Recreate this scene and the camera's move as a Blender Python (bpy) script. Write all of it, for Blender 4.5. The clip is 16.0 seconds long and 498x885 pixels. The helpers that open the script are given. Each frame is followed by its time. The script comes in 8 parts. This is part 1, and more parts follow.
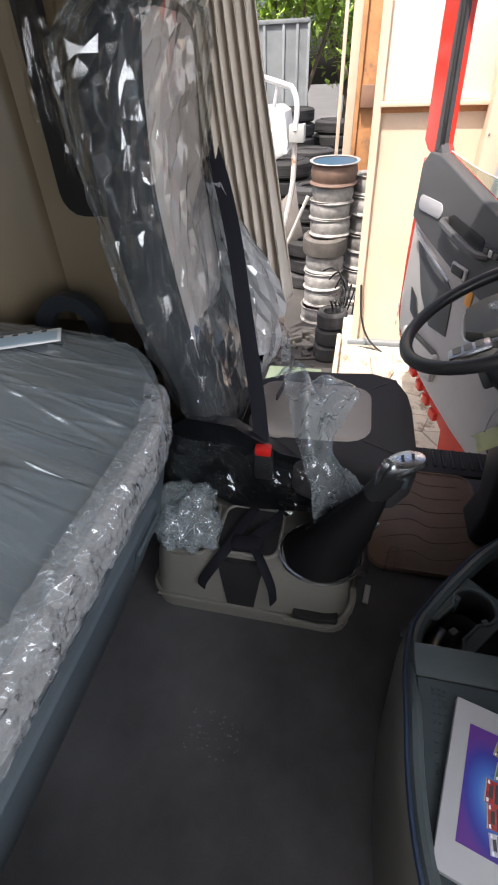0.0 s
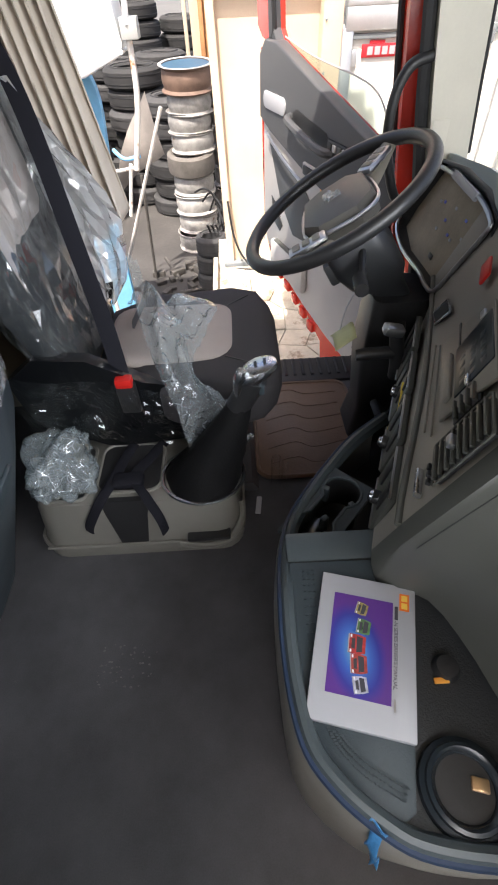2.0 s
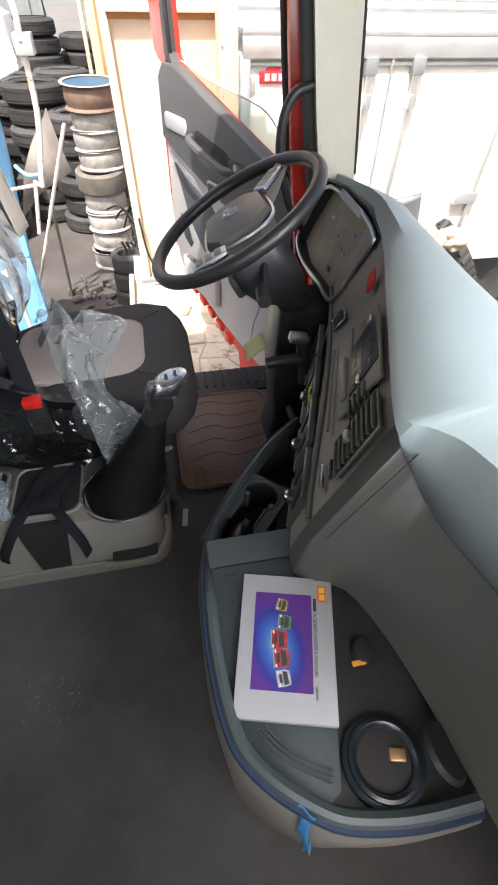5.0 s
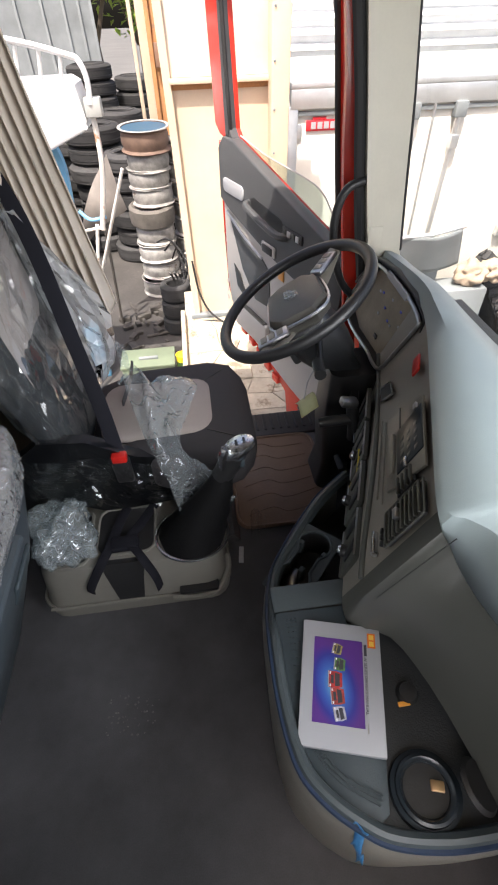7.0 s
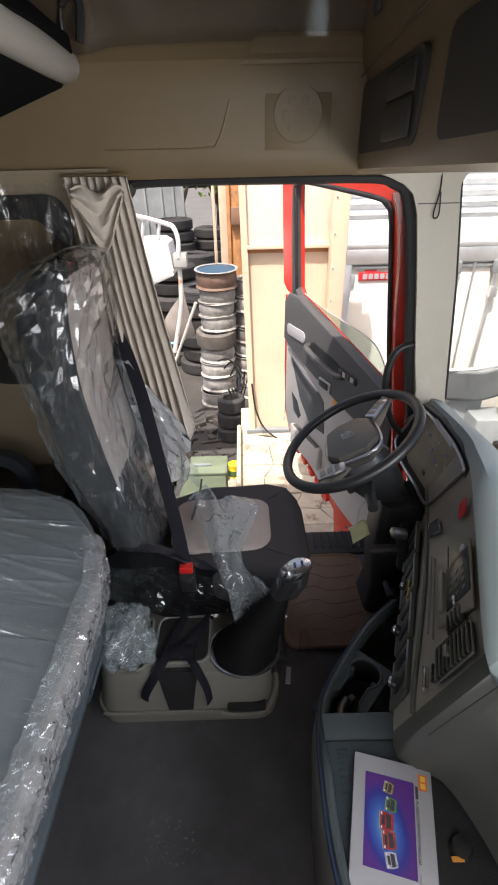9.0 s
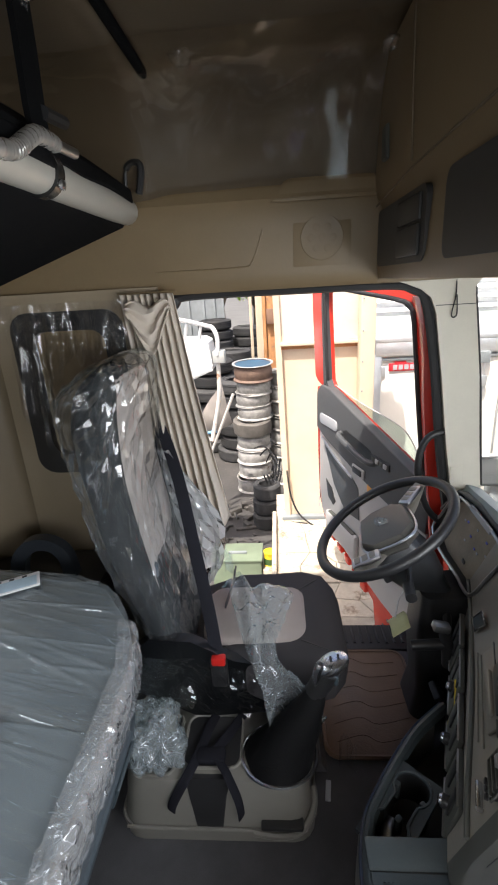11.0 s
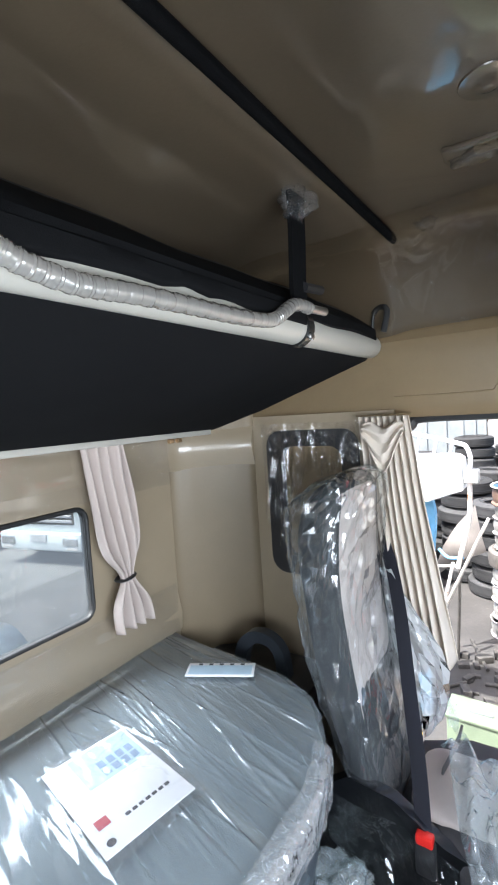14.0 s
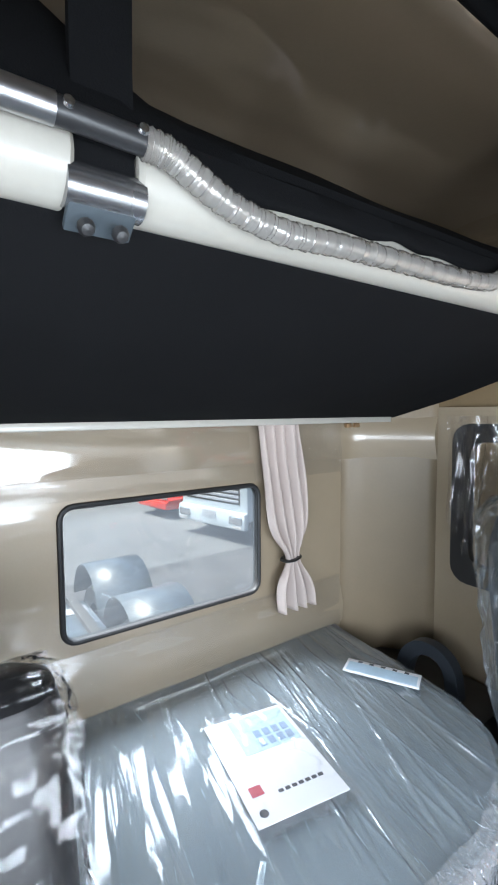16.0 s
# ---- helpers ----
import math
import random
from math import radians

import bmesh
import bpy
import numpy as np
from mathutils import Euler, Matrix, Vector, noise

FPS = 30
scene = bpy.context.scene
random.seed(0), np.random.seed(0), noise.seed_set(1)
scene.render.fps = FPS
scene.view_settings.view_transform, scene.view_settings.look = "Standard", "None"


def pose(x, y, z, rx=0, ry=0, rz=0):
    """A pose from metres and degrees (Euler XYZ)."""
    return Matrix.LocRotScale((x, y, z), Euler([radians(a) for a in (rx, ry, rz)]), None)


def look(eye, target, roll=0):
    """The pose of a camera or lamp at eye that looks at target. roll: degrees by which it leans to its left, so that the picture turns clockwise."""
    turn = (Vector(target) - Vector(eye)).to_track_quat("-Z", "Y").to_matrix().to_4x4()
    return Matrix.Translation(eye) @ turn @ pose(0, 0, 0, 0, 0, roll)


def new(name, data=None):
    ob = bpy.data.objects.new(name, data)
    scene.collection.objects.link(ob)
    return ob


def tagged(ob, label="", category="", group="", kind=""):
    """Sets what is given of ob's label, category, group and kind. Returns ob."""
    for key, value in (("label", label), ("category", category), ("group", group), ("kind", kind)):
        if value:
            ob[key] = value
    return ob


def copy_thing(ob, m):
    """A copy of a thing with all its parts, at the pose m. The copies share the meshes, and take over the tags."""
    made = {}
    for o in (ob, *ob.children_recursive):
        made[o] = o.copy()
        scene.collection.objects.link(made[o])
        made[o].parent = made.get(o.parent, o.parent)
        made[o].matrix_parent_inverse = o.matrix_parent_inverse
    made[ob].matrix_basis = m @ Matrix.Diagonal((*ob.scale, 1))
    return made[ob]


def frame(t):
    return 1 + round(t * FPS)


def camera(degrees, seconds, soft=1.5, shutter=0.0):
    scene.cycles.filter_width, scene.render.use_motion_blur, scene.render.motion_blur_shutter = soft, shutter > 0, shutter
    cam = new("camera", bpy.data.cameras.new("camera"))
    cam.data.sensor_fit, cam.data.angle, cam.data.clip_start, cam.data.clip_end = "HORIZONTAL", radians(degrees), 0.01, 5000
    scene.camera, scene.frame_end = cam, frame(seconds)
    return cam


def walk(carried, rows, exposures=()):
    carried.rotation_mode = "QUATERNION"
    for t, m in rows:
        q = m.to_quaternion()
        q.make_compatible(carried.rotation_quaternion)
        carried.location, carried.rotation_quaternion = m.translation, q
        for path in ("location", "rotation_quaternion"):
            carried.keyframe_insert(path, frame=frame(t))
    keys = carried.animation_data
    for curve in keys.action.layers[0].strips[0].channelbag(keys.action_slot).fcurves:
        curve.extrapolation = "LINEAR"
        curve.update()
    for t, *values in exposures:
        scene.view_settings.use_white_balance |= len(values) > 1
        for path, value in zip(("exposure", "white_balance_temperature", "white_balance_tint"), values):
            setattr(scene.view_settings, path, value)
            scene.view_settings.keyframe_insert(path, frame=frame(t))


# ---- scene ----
cam = camera(57.6, 16.0, soft=2.0)
PATH = [
    (0, (0.025, 0.102, 1.16), (-0.337, 1.609, -0.104), -2.3),
    (0.5, (0.05, 0.09, 1.142), (-0.231, 1.563, -0.182), -3.2),
    (1, (0.084, 0.089, 1.132), (-0.089, 1.535, -0.239), -3.6),
    (1.5, (0.114, 0.095, 1.122), (0.03, 1.509, -0.29), -3.4),
    (2, (0.142, 0.102, 1.112), (0.149, 1.459, -0.358), -3.0),
    (2.5, (0.156, 0.103, 1.108), (0.276, 1.447, -0.368), -1.1),
    (3, (0.172, 0.103, 1.099), (0.376, 1.422, -0.39), 0.2),
    (3.5, (0.19, 0.099, 1.095), (0.451, 1.401, -0.401), 0.6),
    (6, (0.156, 0.068, 1.178), (0.46, 1.467, -0.219), 1.3),
    (6.5, (0.139, 0.064, 1.231), (0.372, 1.424, -0.216), -0.7),
    (7, (0.113, 0.056, 1.298), (0.269, 1.489, -0.088), -1.8),
    (7.5, (0.09, 0.045, 1.348), (0.257, 1.511, -0.002), -1.2),
    (8, (0.061, 0.025, 1.392), (0.162, 1.587, 0.147), -0.5),
    (8.5, (0.05, -0.004, 1.421), (0.087, 1.66, 0.313), -1.0),
    (11, (0.061, -0.068, 1.46), (-0.08, 1.811, 0.79), -3.5),
    (11.5, (0.094, -0.082, 1.461), (-0.214, 1.846, 1.028), -4.8),
    (12, (0.121, -0.099, 1.464), (-0.277, 1.833, 1.133), -4.8),
    (12.5, (0.135, -0.108, 1.467), (-0.347, 1.822, 1.258), -4.4),
    (13, (0.138, -0.116, 1.472), (-0.568, 1.753, 1.375), -4.0),
    (13.5, (0.141, -0.114, 1.47), (-0.767, 1.667, 1.389), -3.3),
    (14, (0.136, -0.101, 1.479), (-0.991, 1.547, 1.348), -3.6),
    (14.5, (0.115, -0.103, 1.469), (-1.171, 1.419, 1.297), -1.9),
    (15, (0.097, -0.099, 1.468), (-1.321, 1.3, 1.29), -1.5),
    (15.5, (0.08, -0.11, 1.445), (-1.448, 1.173, 1.31), -1.6),
    (16, (0.078, -0.095, 1.448), (-1.555, 1.052, 1.314), -0.4),
]
EXPOSURES = [(0.0, 0.76, 6500, 14), (2.0, 1.20, 6620, 13), (3.5, 1.33, 6700, 13), (7.0, 0.97, 6700, 14), (8.5, 0.65, 6700, 15), (11.0, 0.90, 6550, 12), (12.5, 1.25, 6120, 12), (14.0, 1.86, 6000, 10), (16.0, 1.88, 5950, 10)]
walk(cam, [(t, look(eye, target, roll)) for t, eye, target, roll in PATH], EXPOSURES)
# light: hazy tropical daylight through the open doors, the windscreen and the rear window
world = bpy.data.worlds.new("sky")
scene.world = world
world.use_nodes = True
wn = world.node_tree
sky = wn.nodes.new("ShaderNodeTexSky")
sky.sky_type = "NISHITA"
sky.sun_disc = False
SUN_EL, SUN_ROT = radians(64), radians(207)
sky.sun_elevation, sky.sun_rotation = SUN_EL, SUN_ROT
sky.air_density, sky.dust_density, sky.ozone_density = 1.0, 7.0, 1.0
wn.nodes["Background"].inputs["Strength"].default_value = 0.15
wn.links.new(sky.outputs["Color"], wn.nodes["Background"].inputs["Color"])
sun = new("sun", bpy.data.lights.new("sun", "SUN"))
sun.data.energy, sun.data.angle, sun.data.color = 5.0, radians(0.6), (1.0, 0.95, 0.86)
# the sky's rotation runs clockwise from +y
sun_dir = Vector((math.sin(SUN_ROT) * math.cos(SUN_EL), math.cos(SUN_ROT) * math.cos(SUN_EL), math.sin(SUN_EL)))
sun.matrix_basis = look(sun_dir * 40, (0, 0, 0))


def sky_lamp(name, m, wide, high, watts):
    """An added area lamp out of view that strengthens the sky's light in the cab."""
    ob = new(name, bpy.data.lights.new(name, "AREA"))
    ob.data.shape, ob.data.size, ob.data.size_y, ob.data.energy, ob.data.color = "RECTANGLE", wide, high, watts, (0.90, 0.96, 1.0)
    ob.matrix_basis = m
    return ob


# added lamps: outside above the rear window, in passenger's door window, in passenger's windscreen
# unseen fill lamp that brightens the bunk and the streaks in its film
sky_lamp("rear_window_daylight", look((-1.95, 0.46, 1.85), (-0.62, 0.42, 0.66)), 1.3, 0.9, 30.0)
sky_lamp("door_daylight", look((0.14, -0.67, 1.10), (-0.25, 0.4, 0.72)), 0.72, 0.58, 3.5)
sky_lamp("windscreen_daylight", look((0.86, -0.02, 1.10), (-0.6, 0.25, 0.72)), 1.10, 0.58, 11.8)


# ---- building helpers ----
def world_of(ob):
    if ob.parent is None:
        return ob.matrix_basis.copy()
    return world_of(ob.parent) @ ob.matrix_parent_inverse @ ob.matrix_basis


def part(name, bm, material, parent=None, label="", smooth=True):
    """One bmesh as one mesh object, under a thing or a part, or on its own."""
    bmesh.ops.recalc_face_normals(bm, faces=bm.faces)
    me = bpy.data.meshes.new(name)
    bm.to_mesh(me)
    bm.free()
    for m in material if isinstance(material, (list, tuple)) else [material]:
        me.materials.append(m)
    if smooth:
        me.shade_smooth()
        if smooth != "soft":
            me.set_sharp_from_angle(angle=radians(38))
    ob = new(name, me)
    if parent is not None:
        ob.parent = parent
        ob.matrix_parent_inverse = world_of(parent).inverted()
    if label:
        ob["label"] = label
    return ob


def thing(name, label, category, place=(0, 0, 0), group="", kind=""):
    ob = new(name)
    ob.empty_display_size = 0.05
    ob.matrix_basis = Matrix.Translation(place)
    return tagged(ob, label, category, group, kind)


def moved(bm, first, m):
    bm.verts.ensure_lookup_table()
    for v in list(bm.verts)[first:]:
        v.co = m @ v.co


def box(x0, x1, y0, y1, z0, z1, bevel=0.0, m=None, bm=None, seg=2):
    bm = bm or bmesh.new()
    n = len(bm.verts)
    vs = [bm.verts.new((x, y, z)) for x in (x0, x1) for y in (y0, y1) for z in (z0, z1)]
    fs = [bm.faces.new([vs[i] for i in q]) for q in ((0, 1, 3, 2), (4, 6, 7, 5), (0, 4, 5, 1), (2, 3, 7, 6), (0, 2, 6, 4), (1, 5, 7, 3))]
    if bevel > 0:
        es = {e for f in fs for e in f.edges}
        bmesh.ops.bevel(bm, geom=list(es), offset=bevel, segments=seg, profile=0.5, affect="EDGES")
    if m is not None:
        moved(bm, n, m)
    return bm


def prism(poly, a, b, axis="z", bevel=0.0, bm=None, m=None):
    """A polygon drawn out from a to b: (x, y) along z, (x, z) along y, (y, z) along x."""
    bm = bm or bmesh.new()
    n = len(bm.verts)
    put = {"z": lambda p, h: (p[0], p[1], h), "y": lambda p, h: (p[0], h, p[1]), "x": lambda p, h: (h, p[0], p[1])}[axis]
    lo, hi = [bm.verts.new(put(p, a)) for p in poly], [bm.verts.new(put(p, b)) for p in poly]
    fs = [bm.faces.new(lo[::-1]), bm.faces.new(hi)]
    k = len(poly)
    fs += [bm.faces.new((lo[i], lo[(i + 1) % k], hi[(i + 1) % k], hi[i])) for i in range(k)]
    if bevel > 0:
        es = [e for e in set(fs[0].edges) | set(fs[1].edges)]
        bmesh.ops.bevel(bm, geom=es, offset=bevel, segments=2, profile=0.5, affect="EDGES")
    if m is not None:
        moved(bm, n, m)
    return bm


def loft(rings, caps=True, closed=True, bm=None):
    bm = bm or bmesh.new()
    rows = [[bm.verts.new(p) for p in r] for r in rings]
    k = len(rows[0])
    for r0, r1 in zip(rows, rows[1:]):
        for i in range(k if closed else k - 1):
            bm.faces.new((r0[i], r0[(i + 1) % k], r1[(i + 1) % k], r1[i]))
    if caps and closed:
        bm.faces.new(rows[0][::-1])
        bm.faces.new(rows[-1])
    return bm


def catmull(pts, k=6, loop=False):
    pts = [Vector(p) for p in pts]
    out, n = [], len(pts)
    for i in range(n if loop else n - 1):
        p0, p1 = pts[i - 1] if loop or i else pts[0], pts[i]
        p2 = pts[(i + 1) % n]
        p3 = pts[(i + 2) % n] if loop or i + 2 < n else pts[-1]
        for j in range(k):
            t = j / k
            out.append(0.5 * (2 * p1 + (p2 - p0) * t + (2 * p0 - 5 * p1 + 4 * p2 - p3) * t * t + (3 * p1 - p0 - 3 * p2 + p3) * t ** 3))
    if not loop:
        out.append(pts[-1])
    return out


def tube(pts, r, n=8, loop=False, bm=None, flat=1.0, up=(0, 0, 1)):
    """A tube along points; r: one radius or one a point; flat squeezes it across 'up'."""
    pts = [Vector(p) for p in pts]
    rad = r if isinstance(r, (list, tuple)) else [r] * len(pts)
    rings, side = [], None
    for i, p in enumerate(pts):
        a = pts[i - 1] if loop or i else pts[0]
        b = pts[(i + 1) % len(pts)] if loop or i + 1 < len(pts) else pts[-1]
        d = (b - a).normalized()
        if side is None:
            ref = Vector(up) if abs(d.dot(Vector(up))) < 0.9 else Vector((1, 0, 0))
            side = d.cross(ref).normalized()
        side = (side - d * side.dot(d)).normalized()
        other = d.cross(side)
        rings.append([p + rad[i] * (math.cos(q) * side + flat * math.sin(q) * other) for q in (2 * math.pi * j / n for j in range(n))])
    if loop:
        bm = bm or bmesh.new()
        rows = [[bm.verts.new(p) for p in ring] for ring in rings]
        for r0, r1 in zip(rows, rows[1:] + rows[:1]):
            for j in range(n):
                bm.faces.new((r0[j], r0[(j + 1) % n], r1[(j + 1) % n], r1[j]))
        return bm
    return loft(rings, bm=bm)


def lathe(profile, n=24, m=None, bm=None, closed=False):
    """A profile of (radius, height) turned about z."""
    bm = bm or bmesh.new()
    first = len(bm.verts)
    rows = [[bm.verts.new((r * math.cos(q), r * math.sin(q), z)) for q in (2 * math.pi * j / n for j in range(n))] for r, z in profile]
    for r0, r1 in zip(rows, rows[1:] + (rows[:1] if closed else [])):
        for j in range(n):
            bm.faces.new((r0[j], r0[(j + 1) % n], r1[(j + 1) % n], r1[j]))
    if not closed:
        bm.faces.new(rows[0][::-1])
        bm.faces.new(rows[-1])
    if m is not None:
        moved(bm, first, m)
    return bm


def sheet(f, nu, nv, bm=None):
    bm = bm or bmesh.new()
    rows = [[bm.verts.new(f(i / nu, j / nv)) for j in range(nv + 1)] for i in range(nu + 1)]
    for i in range(nu):
        for j in range(nv):
            bm.faces.new((rows[i][j], rows[i + 1][j], rows[i + 1][j + 1], rows[i][j + 1]))
    return bm


def grid_mesh(name, pts, material, parent=None, label="", smooth=True, split=False):
    """A sheet from an array of points, shape (rows, columns, 3)."""
    nu, nv = pts.shape[:2]
    idx = np.arange(nu * nv).reshape(nu, nv)
    q = np.stack([idx[:-1, :-1], idx[1:, :-1], idx[1:, 1:], idx[:-1, 1:]], -1).reshape(-1, 4)
    if split:
        q = np.concatenate([q[:, [0, 1, 2]], q[:, [0, 2, 3]]])
    me = bpy.data.meshes.new(name)
    me.from_pydata(pts.reshape(-1, 3).tolist(), [], q.tolist())
    me.materials.append(material)
    if smooth:
        me.shade_smooth()
    ob = new(name, me)
    if parent is not None:
        ob.parent, ob.matrix_parent_inverse = parent, world_of(parent).inverted()
    if label:
        ob["label"] = label
    return ob


def thick(ob, depth, offset=-1.0):
    mod = ob.modifiers.new("thickness", "SOLIDIFY")
    mod.thickness, mod.offset = depth, offset
    return ob


def round_rect(x0, x1, y0, y1, r, n=4):
    out = []
    for cx, cy, a0 in ((x1 - r, y1 - r, 0), (x0 + r, y1 - r, 90), (x0 + r, y0 + r, 180), (x1 - r, y0 + r, 270)):
        out += [(cx + r * math.cos(radians(a0 + 90 * i / n)), cy + r * math.sin(radians(a0 + 90 * i / n))) for i in range(n + 1)]
    return out


def holed(outer, hole, a, b, axis, bm=None):
    """A slab between two loops of the same length, drawn out from a to b."""
    bm = bm or bmesh.new()
    put = {"z": lambda p, h: (p[0], p[1], h), "y": lambda p, h: (p[0], h, p[1]), "x": lambda p, h: (h, p[0], p[1])}[axis]
    loops = [[bm.verts.new(put(p, h)) for p in loop] for h in (a, b) for loop in (outer, hole)]
    k = len(outer)
    for i in range(k):
        j = (i + 1) % k
        for r0, r1 in ((0, 1), (2, 3), (0, 2), (1, 3)):
            bm.faces.new((loops[r0][i], loops[r0][j], loops[r1][j], loops[r1][i]))
    return bm


def onto_rect(loop, x0, x1, y0, y1):
    """The loop's points carried outwards on to a rectangle, corner arcs to its corners."""
    n = len(loop) // 4
    out = []
    xs, ys = [p[0] for p in loop], [p[1] for p in loop]
    cx, cy = (min(xs) + max(xs)) / 2, (min(ys) + max(ys)) / 2
    for i, p in enumerate(loop):
        q, j = i // n, i % n
        corner = ((x1, y1), (x0, y1), (x0, y0), (x1, y0))[q]
        mid = (n - 1) / 2
        if j < mid:
            out.append((corner[0], p[1]) if q in (0, 2) else (p[0], corner[1]))
        elif j > mid:
            out.append((p[0], corner[1]) if q in (0, 2) else (corner[0], p[1]))
        else:
            out.append(corner)
    return out


def crumple(p, amount, scale, seed=0.0):
    """A creased offset: folded noise in three octaves."""
    q = Vector(p) * scale + Vector((seed, seed * 1.7, -seed))
    a = abs(noise.noise(q)) + 0.5 * abs(noise.noise(q * 2.1)) + 0.25 * abs(noise.noise(q * 4.3))
    return amount * (a * 2 - 0.6)


def creases(p, amount, seed=0.0, long=2.6):
    """Sharp folds drawn out upwards, with softer billows between."""
    q = Vector((p[0] * 10 + seed, p[1] * 10 - seed, p[2] * long + 0.35 * p[1] * 10))
    r1 = (1 - abs(noise.noise(q))) ** 9
    r2 = (1 - abs(noise.noise(Vector((p[0] * 17, p[1] * 17 + seed, p[2] * 9 + 5))))) ** 10
    return amount * (r1 + 0.6 * r2 + 0.9 * noise.noise(Vector(p) * 6 + Vector((0, seed, 0))))


# ---- materials ----
def mat(name, col, rough=0.5, metal=0.0, var=0.14, scale=6.0, bump=0.08, grain=140.0, coat=0.0, vary=0.0, wear=None, wear_at=0.62, wear_scale=9.0, spec=0.5, wave=0.0, wave_scale=(4.0, 4.0, 4.0), coat_rough=0.12):
    """A surface with stains at one scale, grain at another; wear: a second colour in patches; vary: each object a little different."""
    m = bpy.data.materials.new(name)
    m.use_nodes = True
    nt, b = m.node_tree, m.node_tree.nodes["Principled BSDF"]
    N, K = nt.nodes.new, nt.links.new
    co = N("ShaderNodeTexCoord")

    def tex(sc, detail=4.0, rgh=0.6):
        t = N("ShaderNodeTexNoise")
        t.inputs["Scale"].default_value, t.inputs["Detail"].default_value, t.inputs["Roughness"].default_value = sc, detail, rgh
        K(co.outputs["Object"], t.inputs["Vector"])
        return t

    big, fine = tex(scale, 5.0), tex(grain, 2.0)
    ramp = N("ShaderNodeMapRange")
    ramp.inputs["From Min"].default_value, ramp.inputs["From Max"].default_value = 0.3, 0.7
    ramp.inputs["To Min"].default_value, ramp.inputs["To Max"].default_value = 1 - var, 1 + var
    K(big.outputs["Fac"], ramp.inputs["Value"])
    hsv = N("ShaderNodeHueSaturation")
    hsv.inputs["Color"].default_value = (*col, 1)
    value = ramp.outputs["Result"]
    speck = N("ShaderNodeMapRange")
    speck.inputs["To Min"].default_value, speck.inputs["To Max"].default_value = 1 - var * 0.6, 1 + var * 0.6
    K(fine.outputs["Fac"], speck.inputs["Value"])
    mul = N("ShaderNodeMath")
    mul.operation = "MULTIPLY"
    K(value, mul.inputs[0])
    K(speck.outputs["Result"], mul.inputs[1])
    value = mul.outputs[0]
    if vary:
        info = N("ShaderNodeObjectInfo")
        mr = N("ShaderNodeMapRange")
        mr.inputs["To Min"].default_value, mr.inputs["To Max"].default_value = 1 - vary, 1 + vary
        K(info.outputs["Random"], mr.inputs["Value"])
        m2 = N("ShaderNodeMath")
        m2.operation = "MULTIPLY"
        K(value, m2.inputs[0])
        K(mr.outputs["Result"], m2.inputs[1])
        value = m2.outputs[0]
    K(value, hsv.inputs["Value"])
    colour = hsv.outputs["Color"]
    if wear:
        w = tex(wear_scale, 8.0, 0.7)
        st = N("ShaderNodeMapRange")
        st.inputs["From Min"].default_value, st.inputs["From Max"].default_value = wear_at, wear_at + 0.08
        K(w.outputs["Fac"], st.inputs["Value"])
        mix = N("ShaderNodeMix")
        mix.data_type = "RGBA"
        K(st.outputs["Result"], mix.inputs["Factor"])
        K(colour, mix.inputs["A"])
        mix.inputs["B"].default_value = (*wear, 1)
        colour = mix.outputs["Result"]
    K(colour, b.inputs["Base Color"])
    rr = N("ShaderNodeMapRange")
    rr.inputs["To Min"].default_value, rr.inputs["To Max"].default_value = max(0.02, rough * 0.75), min(1, rough * 1.25)
    K(big.outputs["Fac"], rr.inputs["Value"])
    K(rr.outputs["Result"], b.inputs["Roughness"])
    b.inputs["Metallic"].default_value = metal
    b.inputs["Specular IOR Level"].default_value = spec
    if coat:
        b.inputs["Coat Weight"].default_value, b.inputs["Coat Roughness"].default_value = coat, coat_rough
    if wave:
        # loose film over the surface: its own slow waves and pulls
        mp, wv, wb = N("ShaderNodeMapping"), N("ShaderNodeTexNoise"), N("ShaderNodeBump")
        mp.inputs["Scale"].default_value = wave_scale
        K(co.outputs["Object"], mp.inputs["Vector"])
        K(mp.outputs["Vector"], wv.inputs["Vector"])
        wv.inputs["Scale"].default_value, wv.inputs["Detail"].default_value, wv.inputs["Distortion"].default_value = 1.0, 3.0, 1.2
        wb.inputs["Strength"].default_value, wb.inputs["Distance"].default_value = 1.0, wave
        K(wv.outputs["Fac"], wb.inputs["Height"])
        K(wb.outputs["Normal"], b.inputs["Coat Normal"])
    if bump:
        bp = N("ShaderNodeBump")
        bp.inputs["Strength"].default_value, bp.inputs["Distance"].default_value = bump, 0.004
        K(fine.outputs["Fac"], bp.inputs["Height"])
        K(bp.outputs["Normal"], b.inputs["Normal"])
    return m


def glance(nt, base, rise, normal=None):
    """How much of the light a thin clear sheet reflects: little face on, much at a glancing angle."""
    lw, pw, ml = (nt.nodes.new(k) for k in ("ShaderNodeLayerWeight", "ShaderNodeMath", "ShaderNodeMath"))
    lw.inputs["Blend"].default_value = 0.5
    if normal is not None:
        nt.links.new(normal, lw.inputs["Normal"])
    pw.operation, pw.inputs[1].default_value = "POWER", 3.5
    nt.links.new(lw.outputs["Facing"], pw.inputs[0])
    ml.operation, ml.use_clamp = "MULTIPLY_ADD", True
    ml.inputs[1].default_value, ml.inputs[2].default_value = rise, base
    nt.links.new(pw.outputs[0], ml.inputs[0])
    return ml


